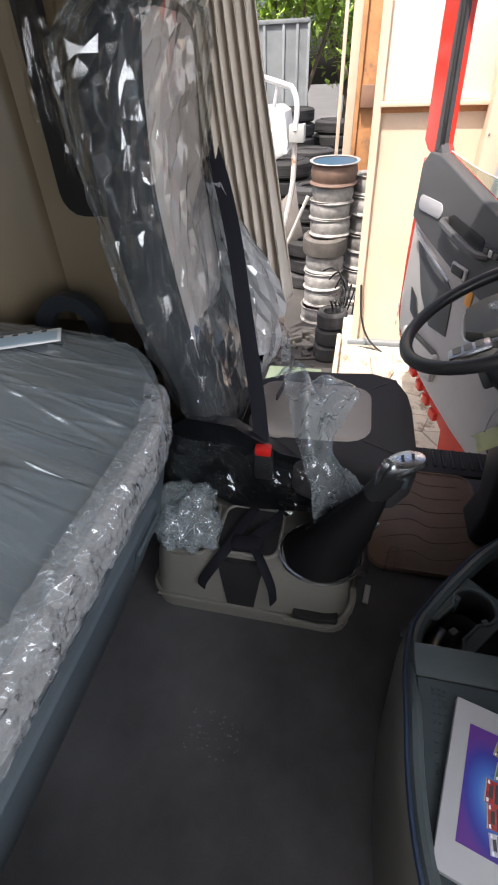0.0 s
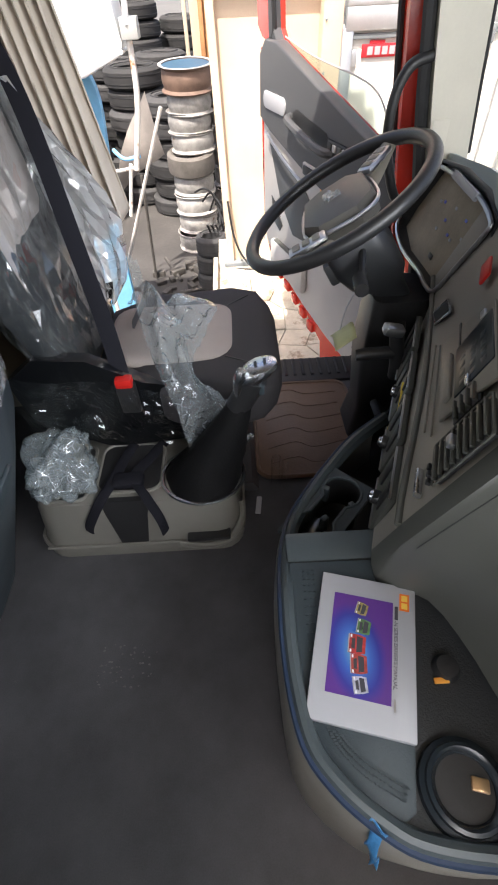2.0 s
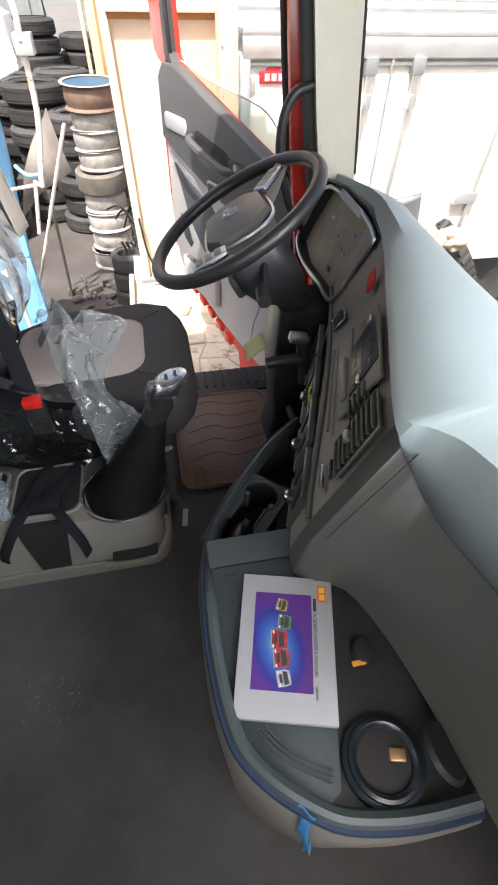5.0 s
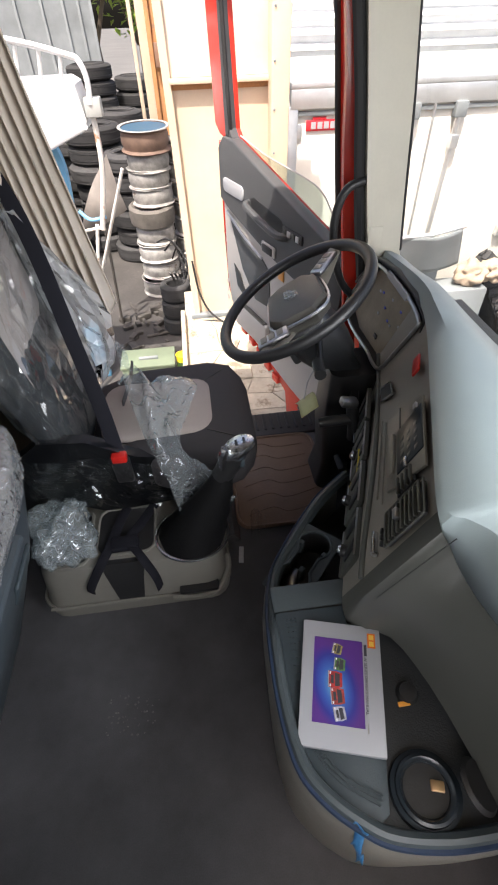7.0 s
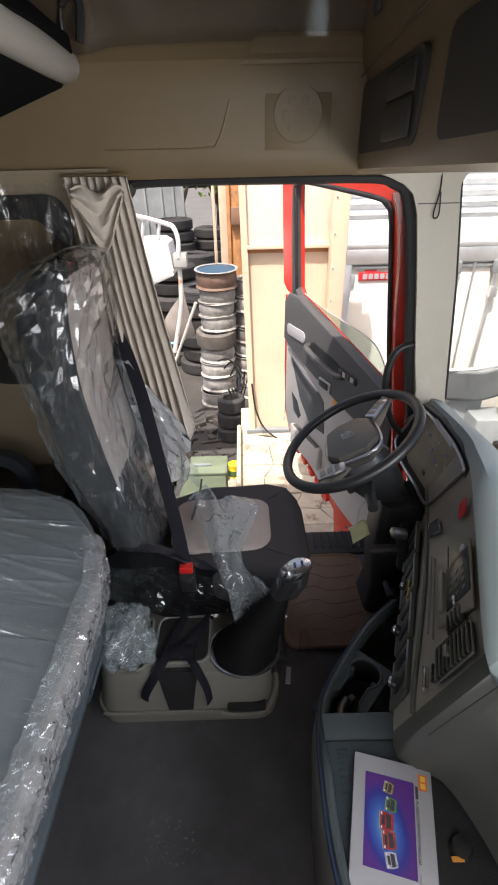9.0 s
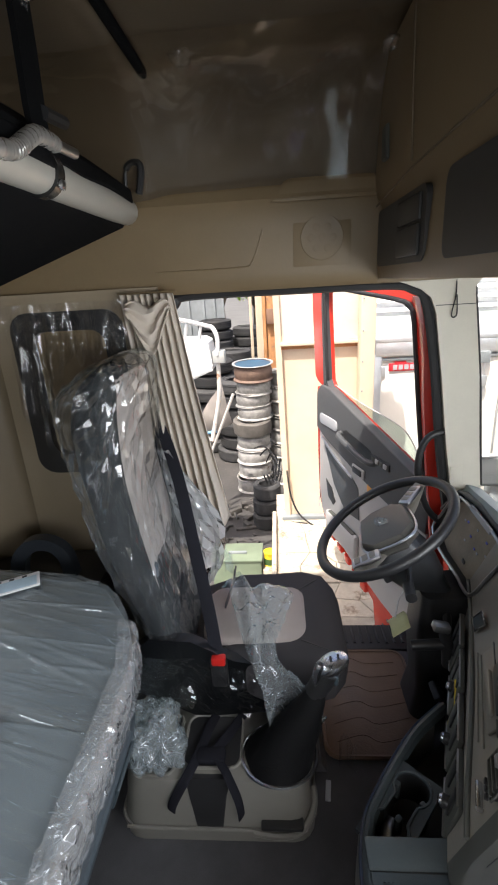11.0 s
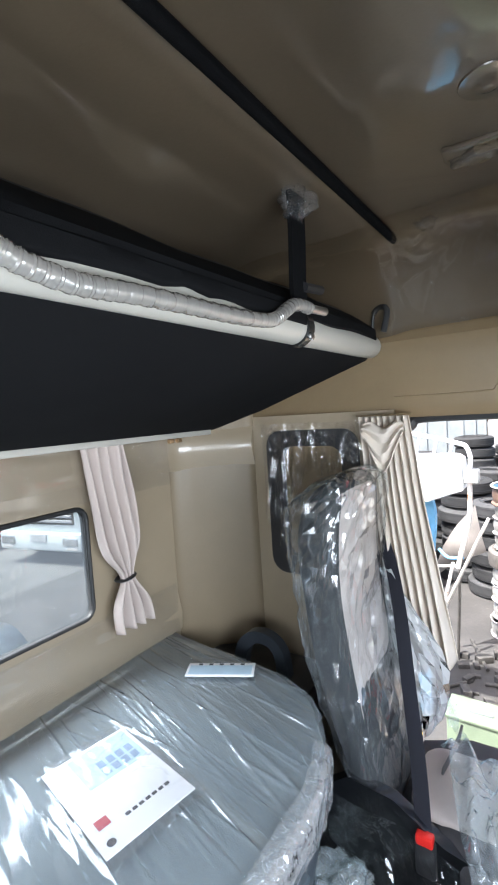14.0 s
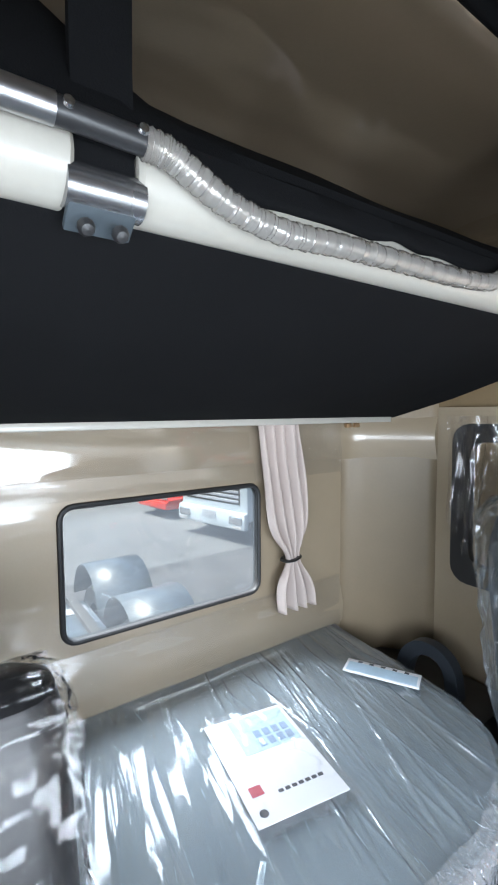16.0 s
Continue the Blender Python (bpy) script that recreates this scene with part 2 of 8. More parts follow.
def film_mat(name, gloss=1.0, haze=0.04, tint=(1, 1, 1), rough=0.07, facet=18.0, facet_h=0.010, ridge_h=0.0, turn=0.0, stretch=(1.5, 26.0, 1.5), squash=(1, 1, 1), tilt=0.0, crease=0.0, crease_w=0.05):
    """Thin clear wrapping film: see-through, with sharp gloss on its folds and a little milky haze.
    facet: folds a metre, facet_h: their height; ridge_h: height of long pulls, which run at 'turn' degrees from x;
    tilt: how far the flat facets between the folds lean; crease: whitening of the folds, which also paints in their
    glints."""
    m = bpy.data.materials.new(name)
    m.use_nodes = True
    nt = m.node_tree
    N, K = nt.nodes.new, nt.links.new
    nt.nodes.remove(nt.nodes["Principled BSDF"])
    co = N("ShaderNodeTexCoord")

    def maths(op, a, b):
        n = N("ShaderNodeMath")
        n.operation = op
        for i, v in enumerate((a, b)):
            if isinstance(v, (int, float)):
                n.inputs[i].default_value = v
            else:
                K(v, n.inputs[i])
        return n.outputs[0]

    sq, wob, add, vor = N("ShaderNodeMapping"), N("ShaderNodeTexNoise"), N("ShaderNodeMix"), N("ShaderNodeTexVoronoi")
    sq.inputs["Scale"].default_value = squash
    sr = N("ShaderNodeMapping")
    sr.inputs["Rotation"].default_value = (0, 0, radians(-turn))
    K(co.outputs["Object"], sr.inputs["Vector"])
    K(sr.outputs["Vector"], sq.inputs["Vector"])
    wob.inputs["Scale"].default_value, wob.inputs["Detail"].default_value = facet * 0.5, 2.0
    K(sq.outputs["Vector"], wob.inputs["Vector"])
    add.data_type, add.blend_type = "RGBA", "ADD"
    add.inputs["Factor"].default_value = 2.2 / facet
    K(sq.outputs["Vector"], add.inputs["A"])
    K(wob.outputs["Color"], add.inputs["B"])
    vor.inputs["Scale"].default_value = facet
    K(add.outputs["Result"], vor.inputs["Vector"])
    height = maths("MULTIPLY", vor.outputs["Distance"], 0.0 if tilt else facet_h)
    fine = N("ShaderNodeTexNoise")
    fine.inputs["Scale"].default_value, fine.inputs["Detail"].default_value, fine.inputs["Distortion"].default_value = facet * 1.7, 3.0, 1.5
    K(sq.outputs["Vector"], fine.inputs["Vector"])
    height = maths("ADD", height, maths("MULTIPLY", fine.outputs["Fac"], facet_h * 0.12))
    if ridge_h:
        ro, st, rn, mk = N("ShaderNodeMapping"), N("ShaderNodeMapping"), N("ShaderNodeTexNoise"), N("ShaderNodeTexNoise")
        ro.inputs["Rotation"].default_value = (0, 0, radians(-turn))
        st.inputs["Scale"].default_value = stretch
        K(co.outputs["Object"], ro.inputs["Vector"])
        K(ro.outputs["Vector"], st.inputs["Vector"])
        K(st.outputs["Vector"], rn.inputs["Vector"])
        rn.inputs["Scale"].default_value, rn.inputs["Detail"].default_value = 1.0, 2.0
        fold = maths("SUBTRACT", 1.0, maths("ABSOLUTE", maths("MULTIPLY", maths("SUBTRACT", rn.outputs["Fac"], 0.5), 7.0), 0.0))
        fold = maths("POWER", maths("MAXIMUM", fold, 0.0), 4.0)
        mk.inputs["Scale"].default_value = 5.0
        K(co.outputs["Object"], mk.inputs["Vector"])
        height = maths("ADD", height, maths("MULTIPLY", fold, maths("MULTIPLY", mk.outputs["Fac"], ridge_h * 2)))
    bp = N("ShaderNodeBump")
    bp.inputs["Strength"].default_value, bp.inputs["Distance"].default_value = 1.0, 1.0
    K(height, bp.inputs["Height"])
    if tilt:
        # every facet leans its own way, as in crumpled cellophane
        ge, sb, sc, ad, nm = N("ShaderNodeNewGeometry"), N("ShaderNodeVectorMath"), N("ShaderNodeVectorMath"), N("ShaderNodeVectorMath"), N("ShaderNodeVectorMath")
        sb.operation, sc.operation, ad.operation, nm.operation = "SUBTRACT", "SCALE", "ADD", "NORMALIZE"
        K(vor.outputs["Color"], sb.inputs[0])
        sb.inputs[1].default_value = (0.5, 0.5, 0.5)
        K(sb.outputs["Vector"], sc.inputs[0])
        sc.inputs["Scale"].default_value = tilt
        K(ge.outputs["Normal"], ad.inputs[0])
        K(sc.outputs["Vector"], ad.inputs[1])
        K(ad.outputs["Vector"], nm.inputs[0])
        K(nm.outputs["Vector"], bp.inputs["Normal"])
    ml = glance(nt, 0.085 * gloss, 0.75 * gloss, bp.outputs["Normal"])
    tr, gl, df = N("ShaderNodeBsdfTransparent"), N("ShaderNodeBsdfGlossy"), N("ShaderNodeBsdfDiffuse")
    tr.inputs["Color"].default_value = (0.97 * tint[0], 0.97 * tint[1], 0.97 * tint[2], 1)
    gl.inputs["Roughness"].default_value = rough
    K(bp.outputs["Normal"], gl.inputs["Normal"])
    df.inputs["Color"].default_value = (0.85 * tint[0], 0.87 * tint[1], 0.9 * tint[2], 1)
    m1, m2, m3, tl = N("ShaderNodeMixShader"), N("ShaderNodeMixShader"), N("ShaderNodeMixShader"), N("ShaderNodeBsdfTranslucent")
    tl.inputs["Color"].default_value = df.inputs["Color"].default_value
    m3.inputs["Fac"].default_value = 0.4
    K(df.outputs["BSDF"], m3.inputs[1])
    K(tl.outputs["BSDF"], m3.inputs[2])
    m1.inputs["Fac"].default_value = haze
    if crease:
        # white lines along the folds, which also put thin glints into the haze
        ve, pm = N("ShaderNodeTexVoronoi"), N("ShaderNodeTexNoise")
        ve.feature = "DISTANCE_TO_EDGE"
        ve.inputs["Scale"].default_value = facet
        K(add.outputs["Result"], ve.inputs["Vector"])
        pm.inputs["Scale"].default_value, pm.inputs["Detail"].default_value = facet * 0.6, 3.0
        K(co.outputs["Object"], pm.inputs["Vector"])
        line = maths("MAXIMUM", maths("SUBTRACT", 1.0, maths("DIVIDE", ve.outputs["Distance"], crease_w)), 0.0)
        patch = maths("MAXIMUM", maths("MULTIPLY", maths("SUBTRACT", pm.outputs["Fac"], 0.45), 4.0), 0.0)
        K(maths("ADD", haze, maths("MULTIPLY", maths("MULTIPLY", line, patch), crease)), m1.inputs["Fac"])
    K(tr.outputs["BSDF"], m1.inputs[1])
    K(m3.outputs["Shader"], m1.inputs[2])
    K(ml.outputs[0], m2.inputs["Fac"])
    K(m1.outputs["Shader"], m2.inputs[1])
    K(gl.outputs["BSDF"], m2.inputs[2])
    K(m2.outputs["Shader"], nt.nodes["Material Output"].inputs["Surface"])
    return m


def glass_mat(name, tint=(0.97, 0.99, 0.98), dust=0.0):
    m = bpy.data.materials.new(name)
    m.use_nodes = True
    nt = m.node_tree
    N, K = nt.nodes.new, nt.links.new
    nt.nodes.remove(nt.nodes["Principled BSDF"])
    tr, gl, mx = N("ShaderNodeBsdfTransparent"), N("ShaderNodeBsdfGlossy"), N("ShaderNodeMixShader")
    tr.inputs["Color"].default_value = (*tint, 1)
    gl.inputs["Roughness"].default_value = 0.02
    K(glance(nt, 0.03, 0.5).outputs[0], mx.inputs["Fac"])
    clear = tr.outputs["BSDF"]
    if dust:
        # a thin bloom of dust that lets the light through
        tl, md, nz, mr = N("ShaderNodeBsdfTranslucent"), N("ShaderNodeMixShader"), N("ShaderNodeTexNoise"), N("ShaderNodeMapRange")
        tl.inputs["Color"].default_value = (0.75, 0.80, 0.85, 1)
        nz.inputs["Scale"].default_value, nz.inputs["Detail"].default_value = 7.0, 6.0
        mr.inputs["To Min"].default_value, mr.inputs["To Max"].default_value = dust * 0.6, dust * 1.4
        K(nz.outputs["Fac"], mr.inputs["Value"])
        K(mr.outputs["Result"], md.inputs["Fac"])
        K(clear, md.inputs[1])
        K(tl.outputs["BSDF"], md.inputs[2])
        clear = md.outputs["Shader"]
    K(clear, mx.inputs[1])
    K(gl.outputs["BSDF"], mx.inputs[2])
    K(mx.outputs["Shader"], nt.nodes["Material Output"].inputs["Surface"])
    return m


M_BEIGE = mat("beige moulded panel", (0.31, 0.248, 0.170), 0.42, coat=1.0, bump=0.03, var=0.06, scale=3, wave=0.010, wave_scale=(1.6, 1.6, 4.0), coat_rough=0.13)
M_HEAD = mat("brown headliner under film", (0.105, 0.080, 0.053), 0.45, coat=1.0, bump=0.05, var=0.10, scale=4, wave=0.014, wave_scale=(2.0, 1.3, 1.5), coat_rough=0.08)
# the wall's beige, darkened for the shade in the rear corner
M_BEIGE_SHADE = mat("shaded beige panel", (0.225, 0.174, 0.112), 0.5, coat=0.2, coat_rough=0.3, bump=0.03, var=0.06, scale=3, spec=0.3)
M_BEIGE2 = mat("matt beige trim", (0.190, 0.134, 0.071), 0.55, bump=0.06, var=0.06, coat=0.15, coat_rough=0.3)
M_PILLAR = mat("pale grey pillar trim", (0.63, 0.59, 0.49), 0.5, bump=0.04, var=0.05)
M_FLOOR = mat("dark vinyl floor", (0.069, 0.068, 0.072), 0.7, var=0.3, scale=5, bump=0.12, grain=330, wear=(0.095, 0.092, 0.09), wear_at=0.66, wear_scale=16, spec=0.22)
M_BOX = mat("blue-grey bunk box", (0.044, 0.056, 0.066), 0.5, var=0.12, bump=0.12)
M_MATTRESS = mat("dark grey bunk cloth", (0.165, 0.16, 0.158), 0.8, var=0.12, bump=0.3, grain=400)
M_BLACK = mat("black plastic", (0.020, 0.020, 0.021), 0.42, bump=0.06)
M_RUBBER = mat("black rubber", (0.016, 0.016, 0.017), 0.55, bump=0.08)
M_BUNK = mat("black bunk base cloth", (0.0052, 0.0054, 0.006), 0.9, bump=0.2, grain=500, var=0.1, spec=0.08)
M_CREAM = mat("cream vinyl piping", (0.36, 0.345, 0.305), 0.4, bump=0.04, var=0.05, coat=0.2)
M_DASH = mat("dark grey dash plastic", (0.25, 0.232, 0.20), 0.45, bump=0.15, grain=500, var=0.08)
M_DASHTOP = mat("soft blue-grey dash top", (0.265, 0.315, 0.318), 0.5, bump=0.12, grain=500, var=0.05)
M_DASHLOW = mat("mid grey lower dash", (0.074, 0.076, 0.067), 0.5, bump=0.12, grain=500, var=0.06)
M_TRAY = mat("grey engine cover tray", (0.036, 0.050, 0.058), 0.5, bump=0.12, grain=400, var=0.12)
M_TRAYRIM = mat("blue-grey tray rim", (0.058, 0.073, 0.080), 0.45, bump=0.08, var=0.10)
M_TRAYMAT = mat("black tray floor", (0.022, 0.024, 0.026), 0.5, bump=0.3, grain=300, var=0.2)
M_CONSOLE = mat("grey-beige console plastic", (0.185, 0.176, 0.155), 0.45, bump=0.1, grain=400, var=0.08)
M_SEAT = mat("dark grey seat cloth", (0.050, 0.046, 0.049), 0.9, bump=0.4, grain=420, var=0.15)
M_SEATPAD = mat("pinkish beige seat cloth", (0.42, 0.36, 0.33), 0.9, bump=0.4, grain=420, var=0.08)
M_BELT = mat("dark webbing", (0.014, 0.014, 0.019), 0.8, bump=0.3, grain=600, spec=0.15)
M_RED = mat("red cab paint", (0.62, 0.035, 0.018), 0.25, coat=0.6, bump=0.0, var=0.05)
M_REDPLASTIC = mat("red button plastic", (0.6, 0.02, 0.015), 0.35, bump=0.0, var=0.04)
M_DOORDARK = mat("dark grey door trim", (0.062, 0.064, 0.067), 0.5, bump=0.12, grain=420, var=0.08)
M_DOORLIGHT = mat("light grey door trim", (0.42, 0.405, 0.39), 0.5, bump=0.08, grain=420, var=0.05)
M_CHROME = mat("satin chrome", (0.62, 0.63, 0.65), 0.26, metal=1.0, bump=0.0, var=0.04)
M_STEEL = mat("brushed steel", (0.45, 0.45, 0.46), 0.35, metal=1.0, bump=0.05)
M_PAPER = mat("bright white paper", (0.82, 0.82, 0.84), 0.4, bump=0.02, var=0.03, coat=0.3)
M_WHITE = mat("white card", (0.36, 0.365, 0.385), 0.5, bump=0.02, var=0.02, coat=0.2)
M_CLOTH = mat("greyish cream curtain", (0.62, 0.545, 0.465), 0.85, bump=0.2, grain=500, var=0.06)
M_CURTAIN2 = mat("pinkish beige curtain", (0.52, 0.44, 0.40), 0.85, bump=0.2, grain=500, var=0.06)
M_MAT = mat("brown-black rubber mat", (0.135, 0.080, 0.051), 0.5, bump=0.2, var=0.2)
M_FILM = film_mat("clear film", 0.9, 0.02, rough=0.06, facet=16, facet_h=0.002, ridge_h=0.002, stretch=(20, 20, 2.0), squash=(1, 1, 0.3), tilt=0.4, crease=0.25)
M_BEDFILM = film_mat("stretched clear film", 1.25, 0.24, tint=(0.90, 0.99, 1.03), rough=0.10, facet=30, facet_h=0.002, ridge_h=0.0027, turn=-14.0, stretch=(0.9, 13.0, 1.5), squash=(0.10, 1, 1), tilt=0.34, crease=0.16, crease_w=0.03)
M_KNOT = film_mat("knotted clear film", 1.2, 0.08, rough=0.1, facet=60, facet_h=0.002, tilt=0.5, crease=0.2)
M_CRINKLE = film_mat("crinkled clear film", 1.3, 0.22, rough=0.14, facet=70, facet_h=0.002, tilt=0.55, crease=0.35)
M_MILKY = film_mat("milky plastic bag", 1.1, 0.28, tint=(0.94, 1.0, 1.01), rough=0.14, facet=22, facet_h=0.003, tilt=0.4, crease=0.15, crease_w=0.03)
M_SLEEVE = film_mat("clear sleeve", 1.0, 0.05, rough=0.06, facet=9, facet_h=0.003, tilt=0.08, crease=0.3)
M_WRAP = film_mat("wound film", 1.2, 0.40, tint=(0.74, 0.70, 0.64), rough=0.14, facet=40, facet_h=0.0022)
M_GLASS = glass_mat("clear glass")
M_WHEELRIM = mat("black leather-grain rim", (0.018, 0.018, 0.019), 0.38, bump=0.1, grain=500)


# ---- the cab's shell ----
Y_D, Y_P = 1.42, -0.64          # inner faces of the driver's and the passenger's side
X_BACK = -1.10

part("floor", box(-1.16, 1.12, Y_P - 0.08, 1.52, -0.06, 0.0), M_FLOOR)
tagged(bpy.data.objects["floor"], "dark scuffed vinyl cab floor", "floor", kind="structure")

# rear wall with the window's opening
win = round_rect(0.155, 0.765, 0.862, 1.214, 0.035)
bm = holed(onto_rect(win, Y_P - 0.06, 1.18, 0.0, 2.0), win, X_BACK, X_BACK - 0.022, "x")
wall = tagged(part("wall_rear", bm, M_BEIGE), "beige moulded rear cab wall under shiny film", "wall", kind="structure")
# moulded ledges round the window and under the bunk
line = [((X_BACK, y), (1.0, 0.0)) for y in np.linspace(Y_P, 1.08, 24)] + [((-1.095, 1.15), (0.97, -0.24)), ((-1.08, 1.19), (0.85, -0.53)), ((-1.04, 1.228), (0.68, -0.73)), ((-0.92, 1.335), (0.62, -0.78)), ((-0.885, 1.358), (0.4, -0.92)), ((-0.85, 1.373), (0.1, -0.99))]
bm = loft([[(x + d * nx, y + d * ny, z) for d, z in ((-0.004, 1.27), (0.005, 1.295), (0.016, 1.335), (0.019, 1.365), (0.010, 1.40), (-0.004, 1.43))] for (x, y), (nx, ny) in line], caps=False, closed=False)
part("upper_moulding", bm, M_BEIGE, wall)
bm = loft([[(X_BACK + d, y, z) for d, z in ((-0.004, 0.63), (0.022, 0.67), (0.026, 0.73), (0.014, 0.79), (-0.004, 0.835))] for y in np.linspace(Y_P, 1.14, 30)], caps=False, closed=False)
# unseen block outside, added to keep the sun off the bunk
part("window_lintel", box(X_BACK - 0.062, X_BACK - 0.022, 0.10, 0.82, 1.216, 1.30), M_BEIGE, wall)
part("lower_moulding", bm, M_BEIGE, wall)

window = tagged(thing("window_1", "rear cab window with black rubber seal", "window", (X_BACK, 0.46, 0.86), kind="structure"))
ring = [(X_BACK + 0.004, y, z) for y, z in win]
part("window_liner", loft([[(x, y, z) for y, z in round_rect(0.1575, 0.7625, 0.8645, 1.2115, 0.034)] for x in (X_BACK + 0.002, X_BACK - 0.024)], caps=False), mat("matt black liner", (0.006, 0.006, 0.006), 0.9), window)
part("window_frame", tube(ring, 0.0075, 8, loop=True), M_RUBBER, window, "black rubber window seal")
# grey tint put in to dim the overbright yard beyond
pane = part("pane", prism(round_rect(0.152, 0.768, 0.859, 1.217, 0.037), X_BACK - 0.018, X_BACK - 0.013, "x"), glass_mat("dusty dimming glass", (0.60, 0.63, 0.63), dust=0.03), window)
pane.visible_shadow = False

# slanted corner panel behind the driver, then the side panel up to the door
def upright(x0, y0, x1, y1, z0, z1, t=0.05):
    d = Vector((x1 - x0, y1 - y0)).normalized()
    n = Vector((-d.y, d.x)) * t
    return prism([(x0, y0), (x1, y1), (x1 + n.x, y1 + n.y), (x0 + n.x, y0 + n.y)], z0, z1, "z")


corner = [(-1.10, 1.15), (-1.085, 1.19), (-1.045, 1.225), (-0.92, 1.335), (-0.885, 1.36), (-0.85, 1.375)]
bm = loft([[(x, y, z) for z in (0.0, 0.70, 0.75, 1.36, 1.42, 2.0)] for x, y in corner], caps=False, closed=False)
ob = tagged(part("wall_corner", bm, M_BEIGE_SHADE), "beige rounded corner panel behind the seat", "wall", kind="structure")
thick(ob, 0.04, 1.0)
hole = round_rect(-0.79, -0.42, 0.86, 1.405, 0.06)
bm = holed(onto_rect(hole, -0.87, -0.30, 0.0, 1.46), hole, 1.375, 1.47, "y")
side = tagged(part("wall_driver_side", bm, M_BEIGE), "beige side panel behind the driver's door", "wall", kind="structure")
wn2 = tagged(thing("window_2", "blanked rear side window with wide black frame under film", "window", (-0.6, 1.40, 0.86), kind="structure"))
inner = round_rect(-0.725, -0.485, 0.93, 1.345, 0.045)
part("window_frame", holed(hole, inner, 1.368, 1.40, "y"), M_BLACK, wn2, "wide black plastic frame")
part("blank_panel", prism(round_rect(-0.728, -0.482, 0.927, 1.348, 0.045), 1.398, 1.412, "y"), M_BEIGE2, wn2, "beige blanking panel")

# loose film hanging in folds over that frame
def flap(u, v):
    x, z = -0.80 + 0.40 * u, 1.43 - 0.42 * v * (0.75 + 0.35 * math.sin(u * 9))
    return (x, 1.352 + 0.012 * math.sin(u * 46 + 3 * v) * (0.3 + v) + crumple((x, 0, z), 0.006, 14), z)


tagged(part("film_sheet", sheet(flap, 60, 24), M_FILM), "loose clear film hanging over the blanked window", "film")

# sides of the floor well and the sill under the driver's door
tagged(part("sill", box(-0.24, 0.70, 1.42, 1.56, -0.08, 0.012, 0.008), M_BLACK), "black ribbed door sill", "sill", kind="structure")
for i in range(14):
    part("rib", box(0.20 + i * 0.033, 0.212 + i * 0.033, 1.45, 1.55, 0.011, 0.018, 0.002), M_RUBBER, bpy.data.objects["sill"])

# padded header above the door, with moulded shapes and a round loudspeaker grille
prof = [(1.475, 1.432), (1.405, 1.432), (1.392, 1.445), (1.385, 1.48), (1.372, 1.60), (1.36, 1.655), (1.345, 1.672), (1.352, 1.705), (1.475, 1.705)]
bm = loft([[(x, y, z) for y, z in prof] for x in (-0.86, -0.4, 0.0, 0.368)])
header = tagged(part("header_driver_side", bm, M_BEIGE2), "matt beige padded header above the driver's door", "trim", kind="structure")
bm = prism([(0.05, 1.66), (0.10, 1.725), (0.15, 1.738), (0.345, 1.738), (0.352, 1.66)], 1.347, 1.42, "y", 0.010)
part("speaker_housing", bm, M_BEIGE2, header)
M_GRILLE = mat("brown grille mesh", (0.145, 0.108, 0.068), 0.7, bump=0.4, grain=300)
SLOPE = Matrix.Translation((0.20, 1.3746, 1.567)) @ Matrix.Rotation(radians(6.2), 4, "X")
FACE = SLOPE @ Matrix.Rotation(radians(90), 4, "X")
part("grille_plate", box(-0.085, 0.085, 0.0, 0.02, -0.078, 0.078, 0.004, m=SLOPE), M_BEIGE2, header)
part("speaker_grille", lathe([(0.001, 0.0008), (0.054, 0.0008), (0.060, 0.0016), (0.066, -0.002)], 28, FACE), M_BEIGE2, header)
for k in range(7):
    a = 2 * math.pi * k / 6
    rr = 0 if k == 6 else 0.032
    part("grille_hole", lathe([(0.001, 0.0012), (0.009, 0.0012), (0.013, 0.0002)], 10, FACE @ Matrix.Translation((rr * math.cos(a), rr * math.sin(a), 0.0))), M_BEIGE2, header)
part("panel_step", tube(catmull([(-0.30, 1.3835, 1.50), (-0.05, 1.3832, 1.50), (-0.005, 1.3815, 1.515), (0.03, 1.3723, 1.60)], 6), 0.003, 6), M_BEIGE2, header)

tagged(part("header_front", box(0.36, 0.99, 1.428, 1.50, 1.430, 1.50, 0.006), M_BEIGE2), "beige trim above the windscreen pillar", "trim", kind="structure")
# the roof: flat middle, coved sides, front slope into the overhead locker
def roof(u, v):
    y = Y_P + (1.36 - Y_P) * v
    e = min(y - Y_P, 1.36 - y)
    cove = 0.26 * (1 - min(1.0, e / 0.24)) ** 2.2
    x = -1.12 + 1.48 * u
    back = 0.10 * max(0.0, (-0.55 - x) / 0.55) ** 1.5
    dip = 0.012 * math.exp(-((x - 0.06) / 0.16) ** 2 - ((y - 0.66) / 0.13) ** 2)
    ridge = 0.006 * math.exp(-((x + 0.262) / 0.012) ** 2) * (y < 1.22)
    shelf = 0.02 / (1 + math.exp((x + 0.27) * 60))
    z = 1.945 - cove - back - dip - ridge - shelf + 0.004 * math.sin(x * 7 + y * 5)
    return (x, y, z)


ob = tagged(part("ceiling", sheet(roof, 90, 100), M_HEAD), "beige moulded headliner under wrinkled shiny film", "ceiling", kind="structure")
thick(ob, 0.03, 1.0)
tagged(part("roof_panel", box(-1.18, 1.12, Y_P - 0.08, 1.5, 1.99, 2.03, 0.01), M_RED), "red outer roof panel", "roof", kind="structure")
for y0, y1 in ((Y_P - 0.1, Y_P - 0.04), (1.478, 1.53)):
    tagged(part("wall_upper_side", box(-1.16, 0.98, y0, y1, 1.475, 2.0), M_RED), "red outer side panel above the door", "wall", kind="structure")

